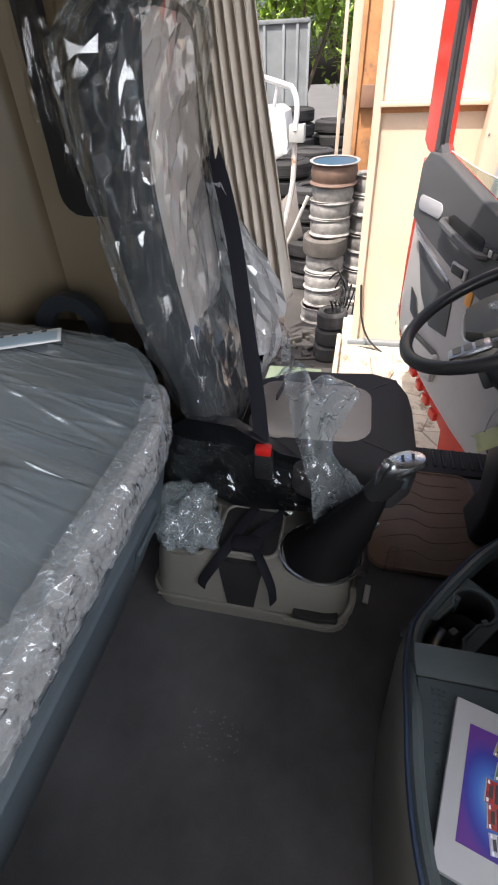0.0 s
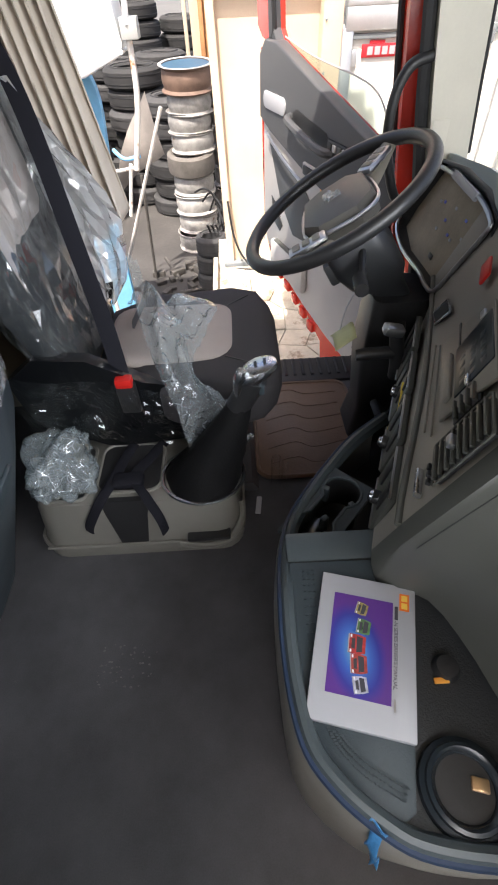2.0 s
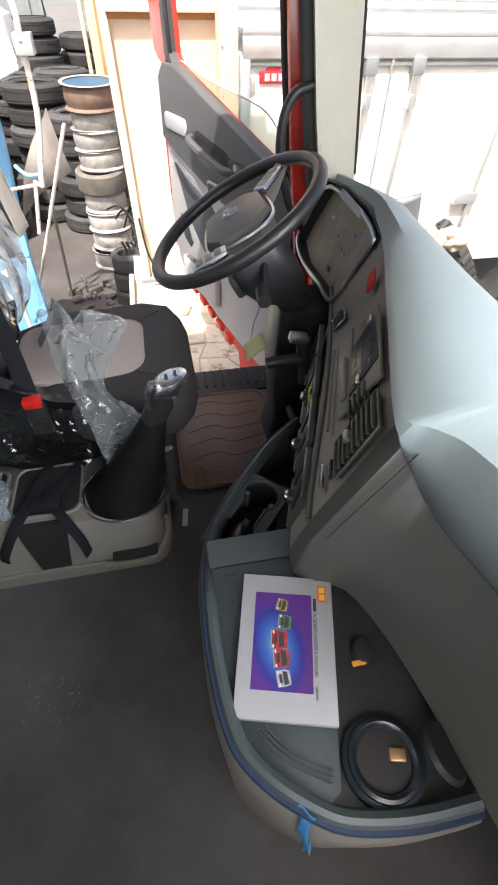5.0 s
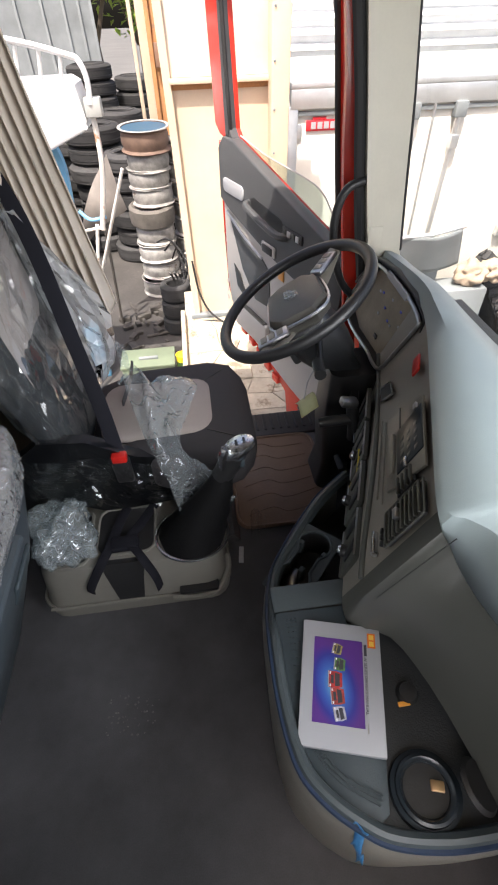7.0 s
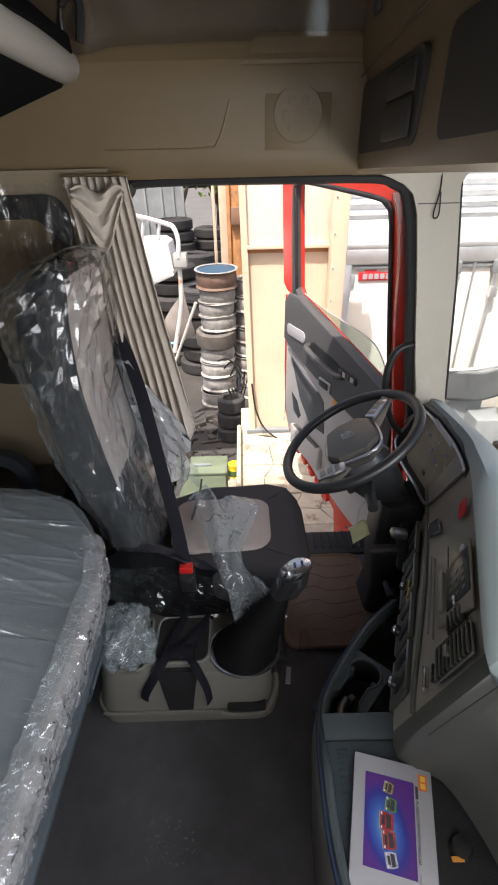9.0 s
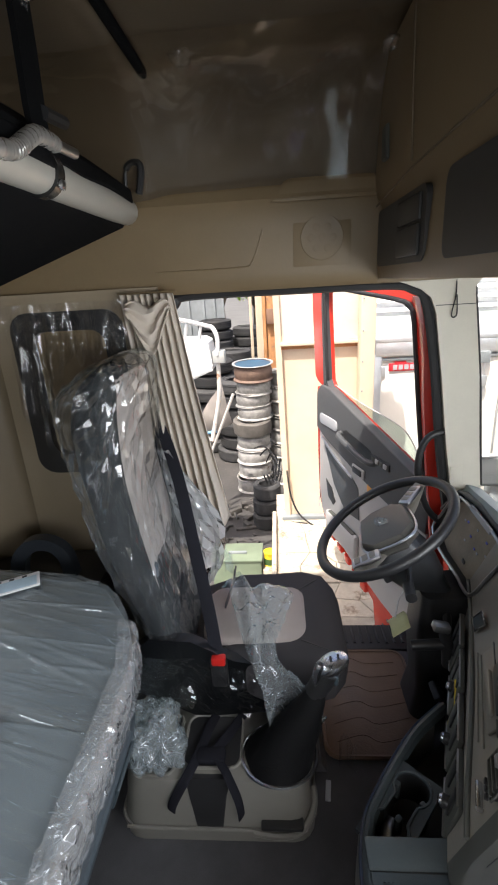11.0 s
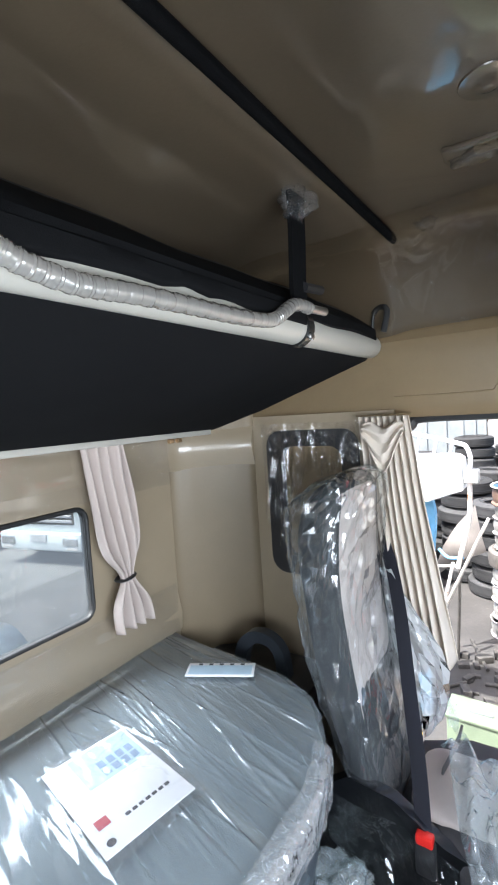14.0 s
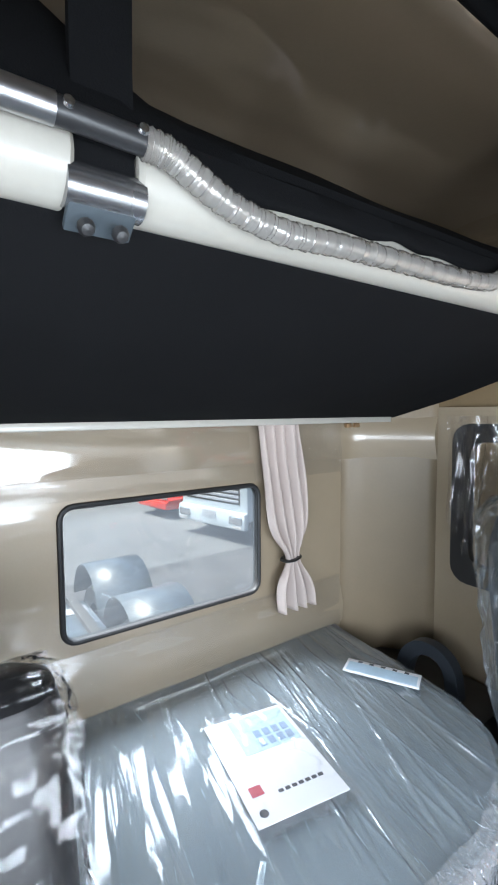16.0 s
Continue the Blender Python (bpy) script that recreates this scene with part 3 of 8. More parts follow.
# passenger's side: rear panel, header, pillar, with the door's window opening left free
tagged(part("wall_passenger_side", box(-1.10, -0.25, Y_P - 0.06, Y_P, 0.0, 1.43), M_BEIGE), "beige side panel behind the passenger's door", "wall", kind="structure")
# unseen lower door, added to keep light off the floor and the tray
tagged(part("door_passenger_side", box(-0.25, 0.70, Y_P - 0.07, Y_P - 0.01, -0.02, 0.80, 0.01), M_DOORDARK), "unseen dark grey lower passenger door, blocks light on the floor", "door", kind="structure")
tagged(part("header_passenger_side", box(-1.10, 0.37, Y_P - 0.04, Y_P + 0.05, 1.43, 1.69, 0.02), M_BEIGE2), "matt beige header above the passenger's door", "trim", kind="structure")


def pillar(y0, y1):
    rings = []
    for z, a, b in ((-0.05, 0.80, 0.88), (0.50, 0.705, 0.80), (0.735, 0.655, 0.757), (0.89, 0.627, 0.738), (1.13, 0.592, 0.712), (1.33, 0.560, 0.682), (1.38, 0.540, 0.674), (1.405, 0.510, 0.672), (1.424, 0.465, 0.684), (1.435, 0.43, 0.70)):
        rings.append([(a, y0, z), (b, y0, z), (b + 0.035, y1, z), (a, y1, z)])
    return loft(rings)


pil = tagged(part("pillar_driver", pillar(1.43, 1.515), M_PILLAR), "pale grey trimmed windscreen pillar", "pillar", kind="structure")
part("pillar_seam", box(0.556, 0.676, 1.4275, 1.431, 1.3545, 1.3570), M_DASHLOW, pil)
part("cover_cap", box(0.648, 0.690, 1.4275, 1.431, 0.752, 0.812, 0.0015), M_PILLAR, pil, "small square clip cover")
tagged(part("pillar_passenger", pillar(Y_P, Y_P - 0.085), M_PILLAR), "pale grey trimmed windscreen pillar", "pillar", kind="structure")
# black door seal: round the top of the opening and down the pillar
seal = catmull([(-0.29, 1.452, 0.3), (-0.29, 1.452, 1.0), (-0.288, 1.45, 1.34), (-0.265, 1.45, 1.405), (-0.21, 1.45, 1.428), (0.15, 1.45, 1.428), (0.42, 1.455, 1.425), (0.488, 1.455, 1.410), (0.534, 1.455, 1.368), (0.574, 1.455, 1.17), (0.598, 1.457, 1.0), (0.628, 1.46, 0.80), (0.69, 1.48, 0.5), (0.78, 1.485, 0.0)], 8)
tagged(part("screen_seal", tube(catmull([(0.668, 1.436, 1.43), (0.714, 1.436, 1.13), (0.742, 1.436, 0.89), (0.760, 1.436, 0.735)], 5), 0.006, 6), M_RUBBER), "thin black windscreen seal", "seal", kind="structure")
ob = tagged(part("door_seal", tube(seal, 0.0165, 8), M_RUBBER), "thick black rubber door seal", "seal", kind="structure")

# front bulkhead and windscreen
tagged(part("wall_front", box(1.035, 1.08, Y_P - 0.08, 1.52, -0.05, 0.50), M_DASHLOW), "dark bulkhead behind the dash", "wall", kind="structure")


def screen(u, v):
    y = -0.66 + 2.16 * u
    k = 1 - ((y - 0.42) / 1.08) ** 2
    z = 0.50 + 0.96 * v
    return (0.835 + 0.19 * k - 0.180 * v, y, z)


ws = tagged(thing("windscreen", "large clear curved windscreen", "windscreen", (0.95, 0.42, 0.66), kind="structure"))
ob = part("pane", sheet(screen, 40, 6), M_GLASS, ws)
ob.visible_shadow = False

# overhead locker across the front
ohp = [(0.372, 1.445), (0.362, 1.47), (0.372, 1.62), (0.345, 1.67), (0.333, 1.93), (0.98, 1.98), (0.99, 1.46), (0.62, 1.432)]
bm = prism(ohp, Y_P, 1.43, "y", 0.006)
oh = tagged(part("overhead_locker", bm, M_BEIGE2), "matt beige overhead locker above the windscreen", "locker", kind="structure")

# loose film over the rear wall, above and below the window
M_WALLFILM = film_mat("wall film", 1.1, 0.03, rough=0.09, facet=5, facet_h=0.004, squash=(1, 0.3, 1.8), tilt=0.12)
for z0, z1 in ((0.665, 0.848), (1.232, 1.425)):
    ys, zs = np.meshgrid(np.linspace(Y_P + 0.01, 1.12, 110), np.linspace(z0, z1, 24), indexing="ij")
    xs = X_BACK + 0.030 + 0.006 * np.sin(ys * 3.1 + zs * 9) + 0.0025 * np.sin(zs * 40 + 2.0 * np.sin(ys * 2.3))
    grid_mesh("film_sheet", np.stack([xs, ys, zs], -1), M_WALLFILM, wall, "clear protective film on the wall")


# ---- dash, engine cover, wheel ----
# stations along the dash from the driver's pillar to the passenger's side: top edge, fold, foot
TOP = [(0.694, 1.43, 0.706), (0.670, 1.20, 0.752), (0.647, 0.992, 0.757), (0.525, 0.668, 0.753), (0.440, 0.447, 0.746), (0.453, 0.405, 0.705), (0.482, 0.345, 0.652), (0.53, 0.10, 0.640), (0.56, -0.64, 0.640)]
FOLD = [(0.70, 1.43, 0.56), (0.655, 1.24, 0.555), (0.597, 1.057, 0.549), (0.483, 0.748, 0.551), (0.365, 0.465, 0.516), (0.375, 0.415, 0.53), (0.450, 0.335, 0.545), (0.515, 0.12, 0.56), (0.55, -0.64, 0.56)]
FOOT = [(0.72, 1.43, 0.40), (0.67, 1.28, 0.41), (0.60, 1.08, 0.42), (0.47, 0.80, 0.40), (0.352, 0.50, 0.38), (0.362, 0.43, 0.38), (0.435, 0.375, 0.39), (0.492, 0.10, 0.40), (0.56, -0.64, 0.40)]
# the middle three stations lie in one slanted plane
F_O, F_N = Vector(TOP[4]), (Vector(TOP[2]) - Vector(TOP[4])).cross(Vector(FOLD[3]) - Vector(TOP[4])).normalized()
if F_N.x > 0:
    F_N = -F_N
for i in (2, 3, 4):
    for line in (TOP, FOLD):
        p = Vector(line[i])
        line[i] = tuple(p - F_N * (p - F_O).dot(F_N))
dash = thing("dashboard", "grey plastic truck dashboard with pale blue-grey soft top", "dashboard", (0.7, 0.5, 0.4))


def dense(line, k=5):
    return catmull(line, k)


def hood(t, s):
    """The soft top's section at one station, from the windscreen to its front lip."""
    n = 1 - ((t.y - 0.42) / 1.08) ** 2
    xw = 0.80 + 0.20 * max(0, n)
    lift = 0.02 * math.exp(-((t.y - 1.0) / 0.20) ** 2) - 0.035 * min(1.0, max(0.0, (t.y - 1.15) / 0.28))
    crest = max(0.700, t.x + 0.055)
    drop = max(0.0, 0.742 - t.z) if t.y < 0.5 else 0.0      # the front turns down beyond the centre
    k = min(1.0, drop / 0.05)
    return [Vector((xw + 0.02, t.y, 0.54)), Vector((0.5 * xw + 0.5 * crest + 0.06, t.y, 0.63 + 0.5 * lift)), Vector((crest + 0.055, t.y, 0.720 + lift)), Vector((crest + 0.015, t.y, 0.755 + lift)), Vector((crest - 0.02, t.y, 0.770 + lift)), Vector((t.x + 0.45 * (crest - 0.02 - t.x), t.y, 0.5 * (t.z + drop + 0.03) + 0.5 * (0.775 + lift))), Vector((t.x + 0.008 + 0.016 * k, t.y, t.z + drop + 0.013)), Vector((t.x - 0.002 + 0.008 * k, t.y, t.z + 0.003 + max(0.0, drop - 0.022))), Vector((t.x + 0.004, t.y, t.z - 0.012))]


tops, folds, feet = dense(TOP), dense(FOLD), dense(FOOT)
ob = part("dash_top", loft([hood(t, i) for i, t in enumerate(tops)], closed=False), M_DASHTOP, dash, "pale blue-grey soft dash top")
thick(ob, 0.012, -1)
cut = 21
lip = [t + Vector((0.006, 0, -0.016)) for t in tops]
BACK = Vector((0.05, 0.0, 0.0))


def slab(rows):
    """A panel of some thickness: rows of points on its face, closed behind."""
    return loft([list(r) + [p + BACK for p in reversed(r)] for r in rows])


part("fascia", slab([[lip[i], lip[i].lerp(folds[i], 0.5), folds[i]] for i in range(8, cut)]), M_DASH, dash, "dark grey slanted instrument fascia")
part("fascia_end", slab([[lip[i] + Vector((0.030, 0, -0.05)), folds[i] + Vector((0.05, 0, 0))] for i in range(0, 10)]), M_BLACK, dash)
part("switch_panel", slab([[folds[i] + Vector((0, 0, -0.002)), folds[i].lerp(feet[i], 0.5) + Vector((0.006, 0, 0)), feet[i]] for i in range(cut)]), M_DASH, dash)
part("passenger_panel", slab([[lip[i], lip[i].lerp(folds[i], 0.5), folds[i], folds[i].lerp(feet[i], 0.5), feet[i]] for i in range(cut - 1, len(tops))]), M_DASHLOW, dash, "mid grey passenger dash panel")
# joints between the dash panels
part("panel_joint", tube(catmull([(0.4565, 0.400, 0.722), (0.414, 0.407, 0.63), (0.372, 0.4145, 0.535)], 6), 0.0009, 5), M_BLACK, dash)
part("lower_shell", loft([[f, f + Vector((0.16, 0.0, -0.10)), Vector((f.x + 0.22, f.y, 0.0))] for f in feet], closed=False), M_DASHLOW, dash)

# the fascia's own plane: e1 along it towards the driver, e2 up it
FO, E1, FN = F_O, (Vector(TOP[2]) - Vector(TOP[4])).normalized(), F_N
E2 = FN.cross(E1).normalized()
if E2.z < 0:
    E2 = -E2
FM = Matrix(((E1.x, E2.x, FN.x, FO.x), (E1.y, E2.y, FN.y, FO.y), (E1.z, E2.z, FN.z, FO.z), (0, 0, 0, 1)))


def fascia_box(name, u0, u1, v0, v1, h0, h1, m, bevel=0.002, label="", parent=None):
    return part(name, box(u0, u1, v0, v1, h0, h1, bevel, m=FM), m, parent or dash, label)


# large centre vent: dark well, fins, silver thumb slide
fascia_box("vent_well", 0.004, 0.072, -0.146, -0.028, -0.004, 0.004, M_BLACK)
for i in range(9):
    v = -0.143 + i * 0.0135
    part("vent_fin", box(0.006, 0.070, v - 0.0022, v + 0.0022, 0.002, 0.011, 0.001, m=FM), M_DASHLOW, dash)
fascia_box("vent_slide", 0.028, 0.050, -0.102, -0.090, 0.008, 0.020, M_STEEL, 0.003, "satin silver vent slide")
part("vent_frame", tube([FM @ Vector((u, v, 0.006)) for u, v in round_rect(0.000, 0.076, -0.150, -0.024, 0.006)], 0.0022, 6, loop=True), M_DASHLOW, dash)
# small side vent
fascia_box("vent_well", 0.090, 0.130, -0.113, -0.052, -0.002, 0.0035, M_BLACK)
for i in range(4):
    fascia_box("vent_fin", 0.091, 0.129, -0.104 + i * 0.0145, -0.100 + i * 0.0145, 0.002, 0.011, M_DASHLOW, 0.001)
# audio unit with glossy face
M_GLOSS = mat("glossy blue-black panel", (0.016, 0.024, 0.030), 0.30, bump=0.0, var=0.2, scale=30, spec=0.3)
M_BEZEL = mat("graphite bezel", (0.20, 0.187, 0.162), 0.4, bump=0.08, var=0.1)
part("audio_bezel", prism([(0.128, -0.148), (0.345, -0.152), (0.285, -0.014), (0.095, -0.016)], 0.0, 0.006, "z", 0.002, m=FM), M_BEZEL, dash, "graphite audio bezel")
fascia_box("audio_screen", 0.140, 0.262, -0.106, -0.018, 0.004, 0.0085, M_GLOSS, 0.002, "glossy dark audio screen")
for i in range(4):
    for j in range(3):
        fascia_box("screen_key", 0.152 + 0.021 * i, 0.164 + 0.021 * i, -0.092 + 0.024 * j, -0.080 + 0.024 * j, 0.008, 0.0089, M_GLOSS, 0.0002)
fascia_box("audio_tray", 0.150, 0.262, -0.130, -0.114, 0.005, 0.014, M_BEZEL, 0.003, "graphite slot cover")
fascia_box("audio_knob", 0.132, 0.156, -0.074, -0.066, 0.006, 0.014, M_CHROME, 0.002)
fascia_box("audio_key", 0.262, 0.280, -0.043, -0.031, 0.005, 0.011, M_STEEL, 0.002)
fascia_box("audio_slot", 0.255, 0.330, -0.100, -0.096, 0.0055, 0.0075, M_BLACK, 0.0)
# trim lines and silver blade
part("trim_line", tube([FM @ Vector((u, v, 0.003)) for u, v in ((0.142, -0.192), (0.25, -0.188), (0.372, -0.182))], 0.002, 6), M_BEZEL, dash)
part("trim_line", tube([FM @ Vector((u, v, 0.003)) for u, v in ((0.115, -0.170), (0.24, -0.167), (0.352, -0.166))], 0.002, 6), M_BEZEL, dash)
fascia_box("trim_blade", 0.004, 0.058, -0.192, -0.184, 0.0, 0.012, M_CHROME, 0.003, "chrome trim blade")
for k in range(3):
    fascia_box("vent_dial", 0.014 + 0.014 * k, 0.024 + 0.014 * k, -0.168, -0.161, 0.0, 0.007, M_BLACK, 0.001)
# hazard button and rocker switch
part("hazard_button", box(-0.027, 0.027, -0.014, 0.014, -0.002, 0.005, 0.004, m=FM @ Matrix.Translation((0.419, -0.038, 0.0)) @ Matrix.Rotation(radians(8), 4, "Z")), M_REDPLASTIC, dash, "red hazard button")
part("rocker_switch", prism([(0.428, -0.137), (0.455, -0.186), (0.510, -0.196), (0.484, -0.149)], 0.0, 0.006, "z", 0.0, m=FM), M_BLACK, dash)
part("switch_frame", tube([FM @ Vector((a, c, 0.005)) for a, c in ((0.424, -0.134), (0.455, -0.189), (0.515, -0.199), (0.487, -0.147))], 0.0028, 6, loop=True), M_CHROME, dash)

# lower switch panel: dark sockets, chrome-tipped knobs and a lighter plug
LN = Vector((-0.919, 0.350, 0.179)).normalized()
L1 = (Vector((0.36, 0.93, 0.0)) - LN * Vector((0.36, 0.93, 0.0)).dot(LN)).normalized()
L2 = LN.cross(L1)
if L2.z < 0:
    L2 = -L2


def low_at(p):
    return Matrix(((L1.x, L2.x, LN.x, p[0]), (L1.y, L2.y, LN.y, p[1]), (L1.z, L2.z, LN.z, p[2]), (0, 0, 0, 1)))


for p, w in (((0.549, 1.00, 0.445), 0.068), ((0.500, 0.868, 0.440), 0.068), ((0.448, 0.735, 0.432), 0.068), ((0.398, 0.602, 0.425), 0.066)):
    mm = low_at(p)
    part("switch_plate", box(-w, w, -0.058, 0.050, -0.006, 0.006, 0.003, m=mm), M_DASHLOW, dash)
    part("plate_edge", box(-w + 0.004, w - 0.004, 0.046, 0.050, 0.005, 0.009, 0.001, m=mm), M_STEEL, dash, "bright metal edge")
    part("plate_edge", box(-w + 0.004, w - 0.004, -0.056, -0.052, 0.005, 0.009, 0.001, m=mm), M_STEEL, dash, "bright metal edge")
    for k in (-1, 1):
        part("rocker", box(k * w * 0.45 - 0.013, k * w * 0.45 + 0.013, -0.020, 0.040, 0.004, 0.010, 0.002, m=mm), M_BLACK, dash)
for p in ((0.497, 0.856, 0.426), (0.445, 0.737, 0.394), (0.389, 0.588, 0.408)):
    mm = low_at(p)
    part("knob", lathe([(0.001, 0.022), (0.012, 0.022), (0.014, 0.018), (0.014, 0.0)], 16, mm), M_BLACK, dash)
    part("knob_tip", lathe([(0.001, 0.028), (0.009, 0.027), (0.012, 0.022)], 16, mm), M_CHROME, dash, "chrome knob cap")
part("loose_wire", tube(catmull([(0.485, 0.845, 0.47), (0.470, 0.80, 0.43), (0.455, 0.79, 0.38), (0.44, 0.74, 0.36)], 6), 0.003, 6), mat("yellow wire", (0.6, 0.45, 0.05), 0.4), dash, "loose yellow wire")
part("fold_edge", tube([folds[i] + Vector((-0.003, 0, 0.001)) for i in range(8, 21)], 0.006, 8), M_DASHLOW, dash)

# instrument cluster: recessed brown-grey display in a chrome frame
CN = Vector((-0.96, 0.05, 0.27)).normalized()
C1 = Vector((0.03, 1.0, 0.0)).normalized()
C1 = (C1 - CN * C1.dot(CN)).normalized()
C2 = CN.cross(C1)
if C2.z < 0:
    C2 = -C2
CO = Vector((0.603, 1.035, 0.572))
CM = Matrix(((C1.x, C2.x, CN.x, CO.x), (C1.y, C2.y, CN.y, CO.y), (C1.z, C2.z, CN.z, CO.z), (0, 0, 0, 1)))
M_SCREEN = mat("brown-grey display", (0.27, 0.225, 0.165), 0.55, bump=0.02, var=0.25, scale=9, spec=0.2)
clus = [(-0.041, 0.150), (-0.032, 0.171), (0.062, 0.184), (0.216, 0.178), (0.341, 0.155), (0.395, 0.05), (0.415, -0.015), (0.308, -0.038), (0.135, -0.025), (0.087, -0.027), (0.023, -0.014), (-0.012, 0.07)]
part("cluster_display", prism(clus, -0.030, -0.024, "z", m=CM), M_SCREEN, dash, "brown-grey instrument display")
ring = [CM @ Vector((u, v, 0.006)) for u, v in clus]
part("cluster_frame", tube(catmull(ring, 3, loop=True), 0.0052, 6, loop=True), M_STEEL, dash, "satin chrome cluster frame")
bm = loft([[CM @ Vector((u, v, h)) for u, v in clus] for h in (-0.028, 0.004)], caps=False)
part("cluster_wall", bm, M_BLACK, dash)
M_BLUE = mat("blue marker", (0.10, 0.12, 0.55), 0.3, bump=0.0)
for i in range(9):
    u = 0.08 + i * 0.024
    v = 0.085 + 0.035 * math.sin(i * 1.9)
    part("display_mark", box(u, u + 0.010, v, v + 0.006, -0.0245, -0.022, 0.0, m=CM), M_BLUE if i % 2 else M_WHITE, dash)
part("label_strip", box(0.060, 0.215, 0.172, 0.190, 0.004, 0.012, 0.002, m=CM), M_WHITE, dash, "pale paper strip on the cluster hood")
part("cluster_hood", loft([[CM @ Vector((u, v, h)) for u, v in ((-0.06, 0.15), (-0.045, 0.180), (0.05, 0.197), (0.20, 0.194), (0.345, 0.172), (0.42, 0.06))] for h in (-0.05, -0.02, 0.004)], closed=False), M_BLACK, dash)
thick(bpy.data.objects["cluster_hood"], 0.008, 1)
for u, v in ((0.02, 0.02), (0.17, -0.002)):
    part("display_notch", box(u, u + 0.022, v, v + 0.012, -0.0245, -0.020, 0.002, m=CM), M_BLACK, dash)

# engine cover tray beside the dash
RIM = [(0.492, 0.072), (0.40, 0.074), (0.315, 0.090), (0.265, 0.118), (0.222, 0.155), (0.190, 0.20), (0.176, 0.26), (0.171, 0.336), (0.173, 0.42), (0.178, 0.48), (0.188, 0.545), (0.212, 0.625), (0.255, 0.69), (0.305, 0.755), (0.38, 0.84), (0.475, 0.915)]


def rim_z(y):
    return 0.40 if y < 0.42 else 0.40 - 0.075 * min(1.0, (y - 0.42) / 0.20)


cover = thing("engine_cover", "grey plastic engine cover with moulded storage tray", "engine cover", (0.33, 0.4, 0.0))
rim = dense([(x, y, rim_z(y)) for x, y in RIM], 4)
rings = []
for i, p in enumerate(rim):
    a, b2 = rim[max(0, i - 1)], rim[min(len(rim) - 1, i + 1)]
    d = (b2 - a).normalized()
    n = Vector((d.y, -d.x, 0)).normalized()      # towards the inside of the tray
    if n.dot(Vector((0.40, 0.40, 0)) - Vector((p.x, p.y, 0))) < 0:
        n = -n
    rings.append([Vector((p.x, p.y, 0.0)) + n * 0.012, p + Vector((0, 0, -0.10)) - n * 0.001, p + Vector((0, 0, -0.030)) + n * 0.001, p + Vector((0, 0, -0.011)) + n * 0.008, p + n * 0.014, p + n * 0.021 + Vector((0, 0, 0.003)), p + n * 0.029 + Vector((0, 0, -0.003)), p + n * 0.034 + Vector((0, 0, -0.022))])
part("cover_side", loft([[r[k] for k in (0, 1, 2, 3)] for r in rings], closed=False), M_CONSOLE, cover, "grey-beige engine cover side")
part("trim_groove", tube([r[3] + Vector((0, 0, 0.0005)) for r in rings], 0.0045, 6), mat("dark blue edge strip", (0.012, 0.028, 0.065), 0.5), cover, "dark blue edge strip")
part("tray_rim", loft([[r[k] for k in (3, 4, 5, 6, 7)] for r in rings], closed=False), M_TRAYRIM, cover, "pale grey rounded tray rim")
bed = [(r[7].x, r[7].y) for r in rings]
# tray floor: two levels with a step between
low = [p for p in bed if p[1] > 0.535] + [(0.52, 0.93), (0.44, 0.54)]
high = [p for p in bed if p[1] <= 0.50] + [(0.44, 0.50), (0.56, 0.10)]
part("tray_floor", prism(high, 0.05, 0.378, "z"), M_TRAYMAT, cover, "black ribbed tray floor", smooth=False)
part("tray_step", box(0.200, 0.42, 0.484, 0.545, 0.19, 0.3805, 0.006), M_TRAYRIM, cover)
part("well_floor", prism(low, 0.05, 0.200, "z"), M_BLACK, cover, smooth=False)
# grey rubber mat in the tray with studs along its edge
matpoly = [(0.203, 0.482), (0.345, 0.480), (0.345, 0.21), (0.325, 0.136), (0.300, 0.122), (0.250, 0.152), (0.209, 0.205), (0.197, 0.28)]
part("tray_mat", prism(matpoly, 0.377, 0.384, "z", 0.002), M_TRAY, cover, "blue-grey studded rubber mat")
bm = bmesh.new()
edge = dense([(x + 0.022, y + 0.004, 0.385) for x, y in ((0.203, 0.462), (0.199, 0.30), (0.210, 0.225), (0.243, 0.178), (0.292, 0.145))], 14)
for i, p in enumerate(edge):
    for k in (0, 1, 2):
        q = p + Vector((0.008 * k * (1 if i < 30 else 0.4), 0.006 * k * (0 if i < 20 else 1), 0))
        box(q.x - 0.0022, q.x + 0.0022, q.y - 0.0016, q.y + 0.0016, 0.383, 0.3862, bm=bm)
tagged(part("mat_studs", bm, M_TRAY, cover, smooth=False), kind="stuff")
# round cup holder with a hinged lid and a brass-coloured socket
CUP = Vector((0.392, 0.158, 0.386))
part("cup_ring", lathe([(0.058, -0.010), (0.056, 0.001), (0.050, 0.003), (0.0485, 0.008), (0.044, 0.010), (0.039, 0.007), (0.036, 0.000), (0.035, -0.012)], 32, Matrix.Translation(CUP)), mat("blue-black ring", (0.014, 0.019, 0.024), 0.25), cover, "blue-black cup holder ring")
part("cup_well", lathe([(0.0362, 0.000), (0.034, -0.03), (0.001, -0.0301)], 24, Matrix.Translation(CUP)), M_BLACK, cover)
M_BRASS = mat("brass", (0.62, 0.42, 0.24), 0.35, metal=0.9, bump=0.03)
part("socket_plate", box(-0.011, 0.011, -0.008, 0.008, -0.006, 0.004, 0.002, m=Matrix.Translation(CUP + Vector((0.020, 0.002, 0))) @ Matrix.Rotation(radians(-15), 4, "Z")), M_BRASS, cover, "brass socket tab")
